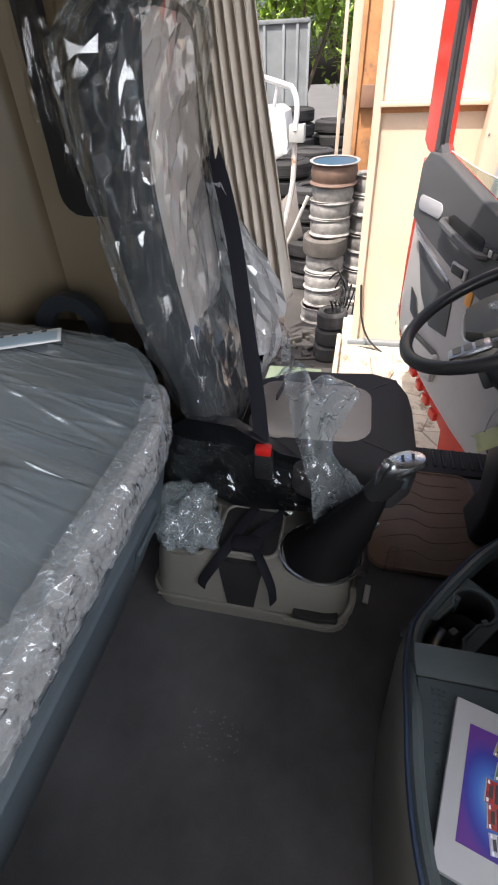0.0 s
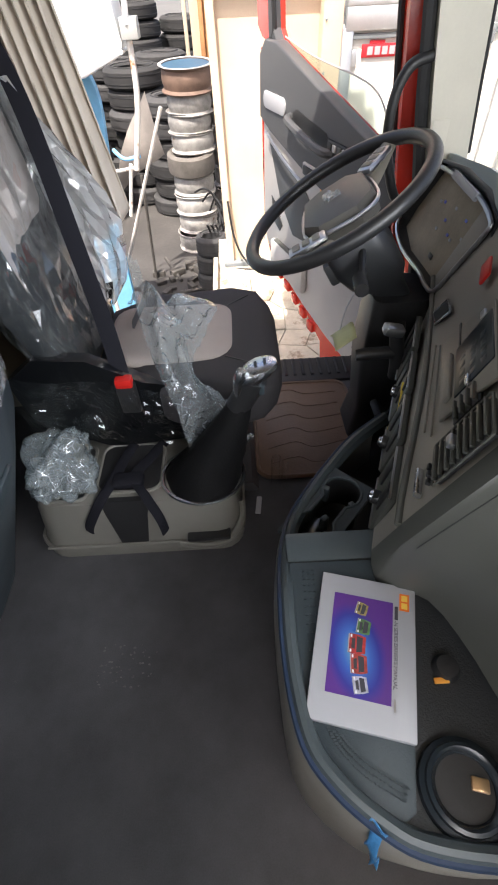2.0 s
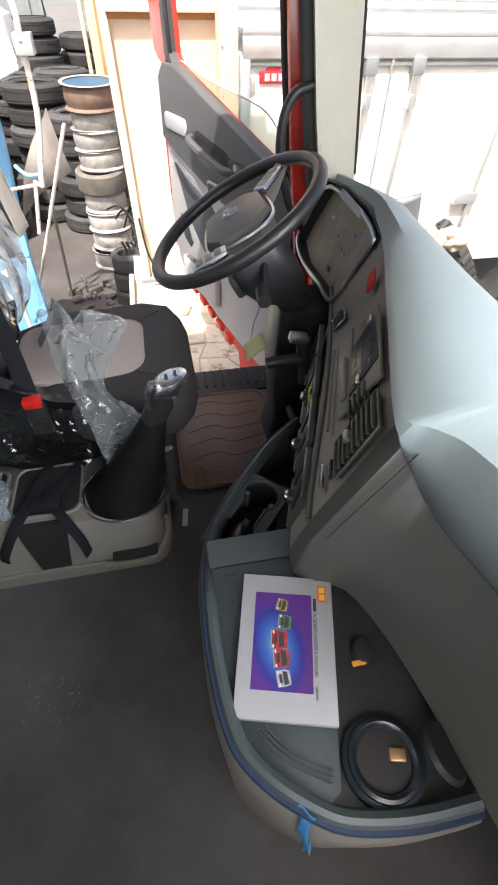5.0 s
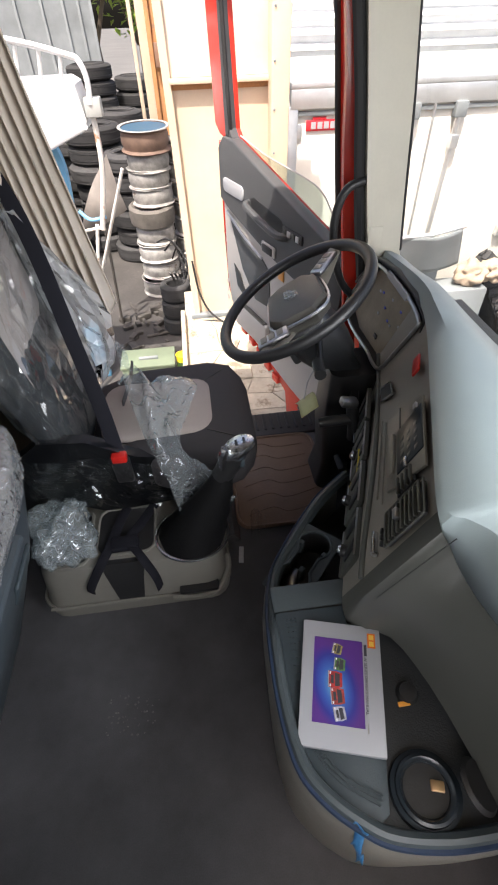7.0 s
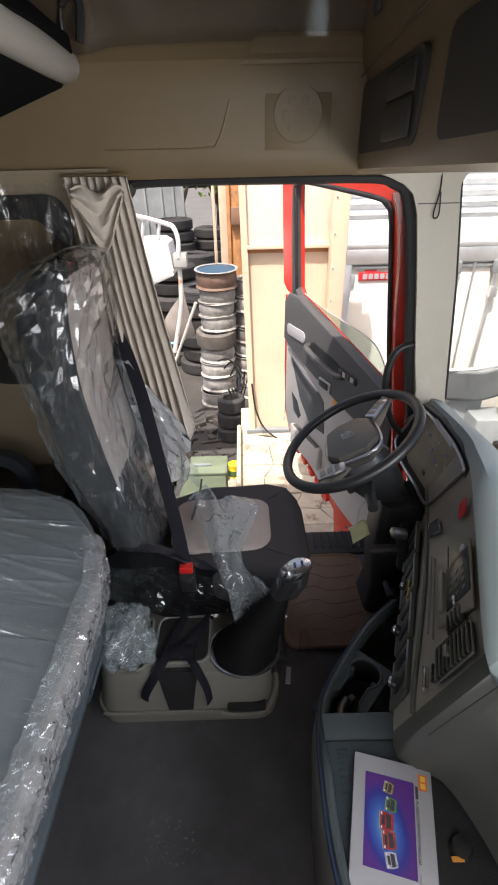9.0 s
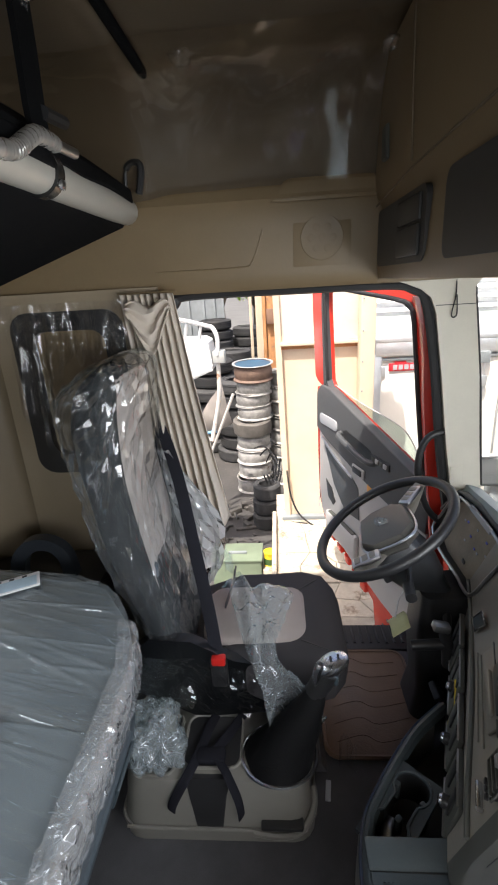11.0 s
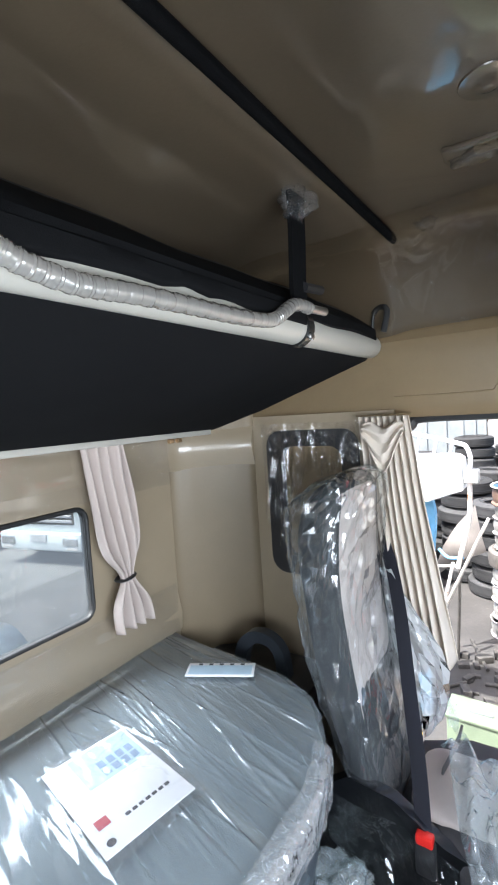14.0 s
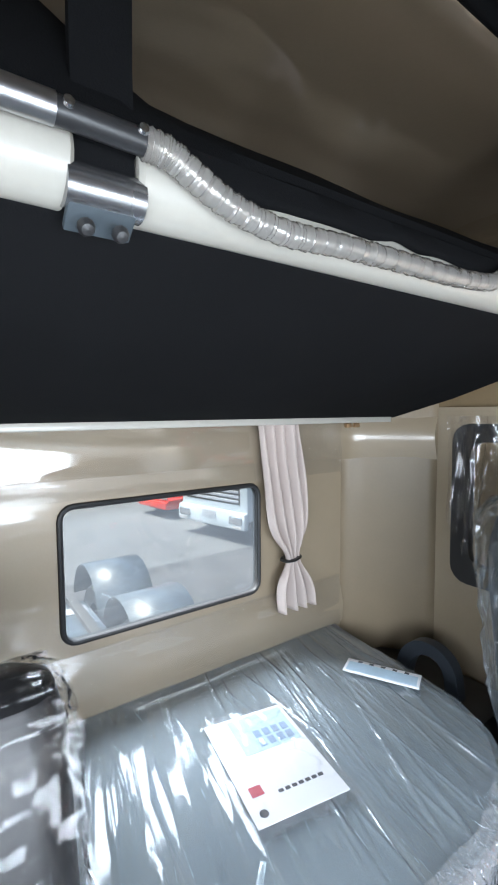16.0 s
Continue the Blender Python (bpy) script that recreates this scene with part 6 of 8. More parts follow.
part("lens", box(-0.045, 0.045, -0.018, 0.018, -0.009, -0.004, 0.002, m=LM), M_BEIGE2, lamp, "brownish lamp lens under film")
crumpled_bag("film_tag", (0.025, 0.855, 1.918), (0.040, 0.018, 0.012), M_FILM, "", 9.0, 0.5, 3, lamp)
dome = thing("roof_hatch_knob", "round knob moulding under film on the ceiling", "knob", (0.06, 0.665, 1.92))
part("base", lathe([(0.001, 0.010), (0.010, 0.010), (0.016, 0.006), (0.026, 0.003), (0.040, 0.001), (0.044, -0.006)], 28, Matrix.Translation((0.062, 0.672, 1.931)) @ Matrix.Rotation(math.pi, 4, "X")), M_HEAD, dome)
for x, y in ((-0.12, 1.10), (0.325, 1.12)):
    crumpled_bag("film_knot", (x, y, 1.912), (0.020, 0.020, 0.012), M_FILM, "small knot of film taped to the ceiling", 11.0 + x, 0.5, 3)

# loose film across the ceiling's cove above the driver's header, with a taped upper edge
M_COVEFILM = film_mat("cove film", 0.9, 0.003, tint=(1.0, 0.97, 0.92), rough=0.05, facet=7, facet_h=0.003, squash=(0.8, 1.0, 1.0), tilt=0.30)


def cove_film(u, v):
    x, y, z = roof(0.27 + 0.72 * u, 0.845 + 0.153 * v)
    sag = 0.004 + math.sin(math.pi * v) * (0.014 + 0.012 * noise.noise((x * 5, y * 7, 3)) + 0.008 * (1 - abs(noise.noise((x * 9 + 3 * y, y * 5, 8)))) ** 6)
    return (x, y - 0.5 * sag * v, z - sag * (1 - 0.4 * v))


part("film_sheet", sheet(cove_film, 70, 36), M_COVEFILM, bpy.data.objects["ceiling"], "loose clear film taped across the ceiling's cove", smooth="soft")

# overhead locker fronts
M_POCKET = mat("dark locker pocket", (0.050, 0.050, 0.050), 0.5, bump=0.12, grain=420, var=0.1)
OX = 0.3635
for y0, y1, z0, z1 in ((0.935, 1.375, 1.478, 1.622), (0.32, 0.83, 1.478, 1.622), (-0.30, 0.22, 1.478, 1.622)):
    pk = part("locker_pocket", prism(round_rect(y0, y1, z0, z1, 0.025), OX - 0.004, OX + 0.02, "x"), M_POCKET, oh, "dark grey locker pocket")
    part("pocket_flap", box(OX - 0.0125, OX - 0.003, y0 + 0.03, y0 + 0.20, z0 + 0.012, z0 + 0.075, 0.006), M_POCKET, pk)
    part("pocket_flap", box(OX - 0.0105, OX - 0.003, y0 + 0.03, y0 + 0.20, z0 + 0.080, z1 - 0.012, 0.006), M_POCKET, pk)
part("locker_joint", tube(catmull([(0.352, 1.43, 1.63), (0.350, 1.2, 1.648), (0.346, 0.9, 1.662), (0.345, 0.2, 1.67)], 5), 0.0022, 5), M_GRILLE, oh)
part("locker_joint", tube([(0.366, 1.405, 1.44), (0.361, 1.405, 1.50), (0.368, 1.405, 1.62), (0.345, 1.40, 1.67)], 0.0022, 5), M_GRILLE, oh)
part("locker_joint", tube([(0.344, 1.0, 1.67), (0.335, 0.985, 1.80), (0.331, 0.98, 1.92)], 0.0022, 5), M_GRILLE, oh)
part("locker_pull", box(0.331, 0.345, 1.19, 1.235, 1.715, 1.79, 0.008), M_DASHLOW, oh, "recessed locker pull")

# ---- curtains ----
def gathered(name, top, bottom, folds, label, material, tie=None, nu=70, nv=46):
    """A hanging curtain between a top line and a bottom line, gathered in folds; tie: the height at which a band draws it in."""
    t0, t1, b0, b1 = (Vector(p) for p in (*top, *bottom))
    side = Vector((t1.y - t0.y, -(t1.x - t0.x), 0)).normalized()

    def f(u, v):
        a, b = t0.lerp(t1, u), b0.lerp(b1, u)
        k = v ** 1.0
        p = a.lerp(b, k)
        if tie:
            mid = (t0.lerp(b0, v) + t1.lerp(b1, v)) / 2
            pinch = math.exp(-((v - tie) / 0.10) ** 2)
            p = p.lerp(mid, 0.68 * pinch)
        amp = 0.022 * (0.6 + 0.7 * v) * (1 - 0.5 * (math.exp(-((v - tie) / 0.08) ** 2) if tie else 0))
        w = math.sin(u * folds * 2 * math.pi + 0.6 * math.sin(v * 5) + 1.3 * noise.noise((u * 3, v * 1.5, 2)))
        return p + side * (amp * w + 0.006 * noise.noise((u * 9, v * 4, 5)))
    ob = tagged(part(name, sheet(f, nu, nv), material), label, "curtain")
    thick(ob, 0.003, 0)
    return ob


gathered("curtain", ((-0.410, 1.352, 1.442), (-0.249, 1.352, 1.440)), ((-0.340, 1.352, 0.56), (-0.132, 1.352, 0.662)), 8, "greyish cream curtain gathered at the rear of the driver's door", M_CLOTH)
def swag(u, v):
    p = Vector((-0.39 + 0.135 * u, 1.318, 1.415 - 0.11 * math.sin(math.pi * u) * v - 0.03 * v))
    return p + Vector((0, 0.010 * math.sin(v * 14 + u * 5) - 0.010 * v, 0.01 * math.sin(u * 9)))


ob = part("curtain_swag", sheet(swag, 20, 14), M_CLOTH, bpy.data.objects["curtain"], "bunched fold below the heading")
thick(ob, 0.003, 0)
part("curtain_track", tube([(-0.42, 1.355, 1.445), (-0.24, 1.355, 1.445)], 0.003, 6), M_BEIGE2, bpy.data.objects["curtain"])
cur2 = gathered("curtain", ((-1.045, 0.722, 1.46), (-1.045, 0.882, 1.46)), ((-1.04, 0.800, 0.80), (-1.035, 0.965, 0.80)), 4, "pinkish beige curtain tied back beside the rear window", M_CURTAIN2, tie=0.74)
part("tie_band", tube([(-1.042 + 0.024 * math.cos(a), 0.857 + 0.030 * math.sin(a), 0.968 + 0.004 * math.sin(a)) for a in (2 * math.pi * i / 20 for i in range(20))], 0.009, 6, loop=True, flat=0.5), M_BLACK, cur2, "black tie band")
part("curtain_track", box(-1.055, -1.035, -0.30, 1.0, 1.455, 1.468, 0.003), M_CREAM, cur2)

# ---- on the floor and the tray ----
mt = tagged(part("floor_mat", prism(round_rect(0.165, 0.52, 0.965, 1.415, 0.05), 0.001, 0.012, "z", 0.004), M_MAT), "brown-black moulded rubber driver's mat", "floor mat")
for i in range(6):
    part("mat_rib", tube(catmull([(0.21, 1.02 + 0.065 * i, 0.012), (0.30, 1.045 + 0.065 * i, 0.012), (0.36, 1.02 + 0.065 * i, 0.012), (0.47, 1.05 + 0.06 * i, 0.012)], 5), 0.0022, 6), M_MAT, mt)
part("mat_border", tube([(x, y, 0.012) for x, y in round_rect(0.172, 0.513, 0.972, 1.408, 0.046)], 0.006, 6, loop=True), M_MAT, mt)
part("tunnel_hump", loft([[(x, y, z) for x, z in ((0.11, 0.0), (0.125, 0.035), (0.15, 0.04), (0.17, 0.0))] for y in (0.93, 1.0, 1.2, 1.30)]), M_FLOOR, bpy.data.objects["floor"])
M_SCUFF = mat("pale scuff", (0.105, 0.10, 0.10), 0.8, var=0.4, scale=60)
rsc = random.Random(3)
for i in range(70):
    row, column = i // 10, i % 10
    cx, cy = -0.225 + 0.0125 * column + rsc.gauss(0, 0.005), 0.405 + 0.014 * row + rsc.gauss(0, 0.004)
    if rsc.random() < 0.35:
        continue
    w = rsc.uniform(0.0012, 0.0042)
    part("scuff_mark", prism([(cx + w * math.cos(a) * rsc.uniform(0.5, 1.2), cy + w * 0.8 * math.sin(a) * rsc.uniform(0.5, 1.2)) for a in (0, 0.9, 1.9, 2.8, 3.7, 4.6, 5.5)], 0.0002, 0.0006 + 0.00001 * i, "z"), M_SCUFF, bpy.data.objects["floor"])
tagged(part("floor_tag", box(-0.008, 0.008, -0.030, 0.030, 0.0, 0.006, 0.002, m=Matrix.Translation((0.165, 0.872, 0.001)) @ Matrix.Rotation(radians(-8), 4, "Z")), M_WHITE), "small white plastic tag on the floor", "tag")
tagged(part("wrapper", sheet(lambda u, v: (0.205 + 0.05 * u, 0.93 + 0.02 * math.sin(u * 5), 0.02 + 0.12 * v + crumple((u, v, 0), 0.01, 5)), 10, 14), M_FILM), "clear wrapper lying by the gear lever", "wrapper")

# the manual: white cover, blue picture, coloured vehicles, orange badge
man = thing("drivers_manual", "white driver's manual with blue cover picture on the tray mat", "book", (0.30, 0.33, 0.386))
e_u = (Vector((0.398, 0.418, 0)) - Vector((0.256, 0.457, 0))).normalized()
MM = Matrix.Translation((0.3005, 0.330, 0.386)) @ Matrix(((e_u.x, -e_u.y, 0, 0), (e_u.y, e_u.x, 0, 0), (0, 0, 1, 0), (0, 0, 0, 1)))
part("cover", box(-0.0745, 0.0745, -0.110, 0.110, 0.0, 0.012, 0.0018, m=MM), M_WHITE, man)
part("pages", box(-0.073, 0.0735, -0.1085, 0.1085, 0.002, 0.0102, m=MM), mat("page edges", (0.72, 0.70, 0.66), 0.8), man)
M_COVERBLUE = mat("cover blue", (0.035, 0.045, 0.26), 0.3, bump=0, var=0.3, scale=22)
cn = M_COVERBLUE.node_tree
c_co, c_map, c_len, c_ramp = (cn.nodes.new(k) for k in ("ShaderNodeTexCoord", "ShaderNodeMapping", "ShaderNodeVectorMath", "ShaderNodeValToRGB"))
# a printed glow behind the vehicles: cyan in the middle, violet at the ends
c_map.vector_type = "POINT"
c_map.inputs["Location"].default_value, c_map.inputs["Scale"].default_value = (-0.286 / 0.045, -0.325 / 0.075, 0), (1 / 0.045, 1 / 0.075, 0)
c_len.operation = "LENGTH"
cn.links.new(c_co.outputs["Object"], c_map.inputs["Vector"])
cn.links.new(c_map.outputs["Vector"], c_len.inputs[0])
cn.links.new(c_len.outputs["Value"], c_ramp.inputs["Fac"])
for stop, colour in ((0.0, (0.16, 0.42, 0.62, 1)), (0.45, (0.05, 0.13, 0.45, 1)), (0.75, (0.035, 0.04, 0.26, 1)), (1.0, (0.10, 0.035, 0.22, 1))):
    el = c_ramp.color_ramp.elements.new(stop) if 0 < stop < 1 else c_ramp.color_ramp.elements[-1 if stop else 0]
    el.color = colour
cn.links.new(c_ramp.outputs["Color"], cn.nodes["Principled BSDF"].inputs["Base Color"])
pic = part("cover_picture", box(-0.052, 0.040, -0.072, 0.078, 0.012, 0.0126, m=MM), M_COVERBLUE, man, "blue and violet cover picture")
for i, c in enumerate(((0.34, 0.28, 0.10), (0.09, 0.20, 0.07), (0.40, 0.04, 0.04), (0.36, 0.06, 0.05), (0.45, 0.46, 0.52))):
    cm = mat("cover vehicle colour", c, 0.3, bump=0, var=0.5, scale=60)
    v0 = 0.058 - i * 0.028
    sx = -0.009 + 0.005 * math.sin(i * 2.1)
    k = (0.80, 0.92, 1.15, 1.10, 0.92)[i]
    VM = MM @ Matrix.Translation((sx, v0, 0.0128)) @ Matrix.Rotation(radians(-90 + 6 * (i - 2)), 4, "Z") @ Matrix.Diagonal((k, k, 1, 1))
    t = part("pictured_vehicle", prism([(-0.0125, -0.010), (0.0125, -0.010), (0.0125, 0.004), (0.0105, 0.0125), (-0.0105, 0.0125), (-0.0125, 0.004)], 0.00002 * i, 0.0004 + 0.00002 * i, "z", m=VM), cm, pic)
    z = 0.0004 + 0.00002 * i
    part("pictured_windscreen", prism([(-0.0105, 0.001), (0.0105, 0.001), (0.009, 0.0085), (-0.009, 0.0085)], z, z + 0.0002, "z", m=VM), M_INK, t)
    part("pictured_grille", prism([(-0.006, -0.0055), (0.006, -0.0055), (0.007, -0.001), (-0.007, -0.001)], z, z + 0.0002, "z", m=VM), M_INK, t)
    for q in (-1, 1):
        part("pictured_headlamp", box(q * 0.0095 - 0.002, q * 0.0095 + 0.002, -0.0075, -0.0052, z, z + 0.0002, m=VM), M_PAPER, t)
    part("pictured_bumper", box(-0.0125, 0.0125, -0.0100, -0.0085, z, z + 0.0002, m=VM), M_WHITE, t)
part("badge", box(0.050, 0.065, 0.068, 0.096, 0.012, 0.0127, m=MM), mat("orange badge", (0.75, 0.16, 0.02), 0.4, bump=0), man, "orange badge")
for k in range(2):
    part("badge_mark", box(0.053, 0.062, 0.071 + 0.0125 * k, 0.0805 + 0.0125 * k, 0.0127, 0.0131, m=MM), mat("yellow mark", (0.8, 0.5, 0.08), 0.4, bump=0), man)
txt = bpy.data.curves.new("title", "FONT")
txt.body, txt.size, txt.extrude, txt.align_x = "-N SERIES DRIVER'S MANUAL", 0.0078, 0.0002, "LEFT"
tob = new("title", txt)
bpy.context.view_layer.update()
me = bpy.data.meshes.new_from_object(tob)
bpy.data.objects.remove(tob)
me.materials.append(M_INK)
tob = new("title", me)
me.transform(MM @ Matrix.Translation((0.0425, 0.050, 0.0124)) @ Matrix.Rotation(radians(-90), 4, "Z"))
tob.parent, tob.matrix_parent_inverse = man, world_of(man).inverted()
part("title_bar", box(0.0428, 0.0478, 0.0515, 0.073, 0.012, 0.0126, m=MM), M_INK, man)
part("title_rule", box(0.0435, 0.0465, -0.079, -0.062, 0.012, 0.0125, m=MM), M_STEEL, man)


# ---- driver's door, standing open ----
DD = Vector((-0.330, 0.944, 0.0))
DN = Vector((-0.944, -0.330, 0.0))            # out of its inner face
DM = Matrix(((DD.x, 0, DN.x, 0.68), (DD.y, 0, DN.y, 1.52), (0, 1, 0, 0), (0, 0, 0, 1)))
door = thing("door_1", "red driver's door standing open, grey trimmed inside", "door", (0.68, 1.52, -0.3), kind="structure")


def door_poly(poly, h0, h1, name, m, label="", bevel=0.0, parent=None):
    return part(name, prism(poly, h0, h1, "z", bevel, m=DM), m, parent or door, label)


win_hole = [(0.165, 0.655), (1.005, 0.862), (1.045, 0.90), (1.085, 1.30), (1.088, 1.385), (1.02, 1.402), (0.60, 1.372), (0.35, 1.348), (0.295, 1.32), (0.275, 1.27), (0.20, 0.88), (0.160, 0.70)]
frame_out = [(0.12, 0.640), (1.18, 0.868), (1.225, 0.90), (1.258, 1.30), (1.262, 1.44), (1.10, 1.445), (0.60, 1.425), (0.30, 1.405), (0.20, 1.37), (0.16, 1.27), (0.09, 0.88), (0.03, 0.66)]
bm = bmesh.new()
loops = [[bm.verts.new(DM @ Vector((u, v, h))) for u, v in lp] for h in (-0.055, -0.010) for lp in (frame_out, win_hole)]
k = len(win_hole)
for i in range(k):
    j = (i + 1) % k
    for r0, r1 in ((0, 1), (2, 3), (0, 2), (1, 3)):
        bm.faces.new((loops[r0][i], loops[r0][j], loops[r1][j], loops[r1][i]))
part("window_frame", bm, M_RED, door, "red painted window frame")
bm = loft([[DM @ Vector((u + su * (0.004 if u < 0.6 else -0.004), v + (0.004 if v < 1.1 else -0.004), h)) for u, v in win_hole] for h, su in ((-0.034, 0.0), (-0.02, 1.0), (0.002, 1.0))], caps=False)
part("frame_liner", bm, M_DOORDARK, door, "dark grey inner window lining")
part("frame_seal", tube(catmull([DM @ Vector((u, v, -0.006)) for u, v in win_hole], 3, loop=True), 0.010, 8, loop=True), M_RUBBER, door)
inner_trim = [(1.005, 0.862), (1.045, 0.90), (1.085, 1.30), (1.088, 1.385), (1.02, 1.402), (0.60, 1.372), (0.35, 1.348), (0.35, 1.356), (0.60, 1.381), (1.03, 1.411), (1.108, 1.400), (1.112, 1.30), (1.085, 0.86)]
door_poly(inner_trim, -0.012, 0.002, "frame_trim", M_DOORDARK)
# lowered pane, its curved top corner showing above the sill
gl = door_poly([(0.20, 0.63), (1.0, 0.85), (1.0, 0.88), (0.75, 0.845), (0.45, 0.825), (0.33, 0.805), (0.26, 0.76), (0.215, 0.70)], -0.036, -0.031, "pane", glass_mat("tinted door glass", (0.80, 0.86, 0.83)), "half-lowered greenish pane")
gl.visible_shadow = False
part("pane_edge", tube(catmull([DM @ Vector(p) for p in ((1.0, 0.88, -0.033), (0.75, 0.845, -0.033), (0.45, 0.825, -0.033), (0.33, 0.805, -0.033), (0.26, 0.76, -0.033), (0.215, 0.70, -0.033))], 5), 0.003, 5), M_DOORLIGHT, gl)
# outer skin and lower edge
skin = [(0.03, 0.615), (1.225, 0.83), (1.215, 0.40), (1.20, 0.10), (1.13, -0.02), (0.95, -0.10), (0.66, -0.16), (0.50, -0.22), (0.47, -0.44), (0.20, -0.46), (0.03, -0.40)]
door_poly(skin, -0.075, -0.020, "skin", M_RED, "red painted door skin", 0.006)
for u, v in ((0.40, -0.30), (0.30, -0.36), (0.36, -0.24)):
    part("step_hole", lathe([(0.001, 0.002), (0.010, 0.002), (0.011, 0.0)], 10, DM @ Matrix.Translation((u, v, -0.019))), M_BLACK, door)
for i in range(5):
    u, v = 0.98 - 0.095 * i, -0.075 - 0.028 * i
    part("edge_tooth", box(u - 0.03, u + 0.03, v - 0.03, v + 0.02, -0.03, -0.004, 0.006, m=DM), M_RED, door)
# inner trim panels
dark = [(0.06, 0.645), (0.17, 0.667), (0.975, 0.872), (1.085, 0.870), (1.14, 0.82), (1.145, 0.60), (1.02, 0.565), (0.62, 0.482), (0.36, 0.45), (0.08, 0.44)]
up = door_poly(dark, -0.032, 0.022, "upper_trim", M_DOORDARK, "dark grey upper door trim", 0.008)
light = [(0.08, 0.438), (0.36, 0.448), (0.62, 0.478), (1.02, 0.562), (1.13, 0.595), (1.125, 0.22), (1.10, 0.06), (0.93, -0.03), (0.66, -0.09), (0.40, -0.13), (0.10, -0.16)]
lo = door_poly(light, -0.020, 0.010, "lower_trim", M_DOORLIGHT, "light grey lower door trim", 0.008)
door_poly([(1.045, 0.515), (0.72, 0.445), (0.64, 0.40), (0.62, 0.22), (0.78, 0.20), (0.92, 0.31)], 0.010, 0.016, "cloth_insert", M_DOORDARK, "dark cloth insert", 0.003, lo)
# black plate for the shade in the pull recess
door_poly([(1.03, 0.30), (0.95, 0.27), (0.90, 0.20), (0.93, 0.165), (1.0, 0.19)], 0.010, 0.014, "pull_recess", M_BLACK, "", 0.002, lo)
part("map_pocket", box(0.62, 0.98, -0.02, 0.12, 0.008, 0.045, 0.016, m=DM), M_DOORLIGHT, lo, "light grey map pocket")
# dark plate for the shade in the pocket's mouth
part("pocket_mouth", box(0.65, 0.95, 0.095, 0.124, 0.014, 0.038, 0.004, m=DM), M_DASHLOW, lo)
part("pull_bar", tube(catmull([DM @ Vector(p) for p in ((1.05, 0.56, 0.03), (0.85, 0.51, 0.045), (0.66, 0.46, 0.04))], 5), 0.007, 8), M_STEEL, lo, "bright trim strip")
# courtesy lamp, black plate for the grab recess's shade, switches, latch lever
part("reflector", prism(round_rect(0.865, 1.09, 0.645, 0.708, 0.028), 0.021, 0.028, "z", 0.003, m=DM), M_WHITE, up, "white courtesy lamp lens")
door_poly([(0.80, 0.675), (0.76, 0.69), (0.52, 0.66), (0.49, 0.625), (0.55, 0.60), (0.78, 0.635)], 0.022, 0.024, "grab_recess", M_BLACK, "", 0.0, up)
part("grab_handle", tube(catmull([DM @ Vector(p) for p in ((0.82, 0.655, 0.022), (0.78, 0.652, 0.055), (0.62, 0.628, 0.06), (0.50, 0.612, 0.055), (0.47, 0.608, 0.022))], 5), 0.016, 8), M_DOORDARK, up)
part("switch_plate", box(0.345, 0.50, 0.610, 0.650, 0.020, 0.030, 0.006, m=DM), M_BLACK, up)
for k in range(4):
    part("window_switch", box(0.360 + 0.034 * k, 0.386 + 0.034 * k, 0.618, 0.642, 0.029, 0.036, 0.004, m=DM), M_DASHLOW if k % 2 else M_DOORLIGHT, up)
part("latch_frame", box(0.56, 0.68, 0.485, 0.535, 0.020, 0.034, 0.008, m=DM), M_DOORLIGHT, up)
part("latch_lever", box(0.575, 0.665, 0.493, 0.527, 0.030, 0.040, 0.006, m=DM), M_BLACK, up)
part("orange_reflector", box(0.50, 0.55, 0.40, 0.48, 0.010, 0.016, 0.003, m=DM), bpy.data.materials["orange plastic"], lo, "orange reflector")
for k in range(3):
    part("edge_mark", box(1.185, 1.196, 0.02 + 0.05 * k, 0.05 + 0.05 * k, -0.018, -0.012, 0.001, m=DM), M_WHITE, door)

# handrail on the pillar
tagged(part("grab_handle", tube(catmull([(0.650, 1.455, 0.940), (0.614, 1.445, 0.934), (0.568, 1.440, 0.916), (0.543, 1.44, 0.855), (0.545, 1.44, 0.76), (0.585, 1.44, 0.64), (0.66, 1.455, 0.56)], 6), 0.0125, 10), M_BLACK), "black curved grab handle on the windscreen pillar", "grab handle")
# hanging cord loop by the pillar
tagged(part("cord_loop", tube(catmull([(0.613, 1.432, 1.43), (0.612, 1.424, 1.385), (0.602, 1.42, 1.33), (0.608, 1.418, 1.318), (0.618, 1.42, 1.330), (0.615, 1.424, 1.385)], 6), 0.0022, 5), M_BLACK), "thin black cord loop hanging from the locker", "cord")
# red outer pillar seen beyond the seal
tagged(part("outer_pillar", loft([[(0.626 + dx, 1.535, z), (0.668 + dx, 1.525, z), (0.668 + dx, 1.56, z), (0.626 + dx, 1.56, z)] for z, dx in ((-0.3, 0.10), (0.5, 0.010), (0.78, -0.026), (1.02, -0.052), (1.17, -0.062), (1.30, -0.082), (1.38, -0.108))]), M_RED), "red painted door pillar", "pillar", kind="structure")


# ---- the yard ----
GZ = -1.9
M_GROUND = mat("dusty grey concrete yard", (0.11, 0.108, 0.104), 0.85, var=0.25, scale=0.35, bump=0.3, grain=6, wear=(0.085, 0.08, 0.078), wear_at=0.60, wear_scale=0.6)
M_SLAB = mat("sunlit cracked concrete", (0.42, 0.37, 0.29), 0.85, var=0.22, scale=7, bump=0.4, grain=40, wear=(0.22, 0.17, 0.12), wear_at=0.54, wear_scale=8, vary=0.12)
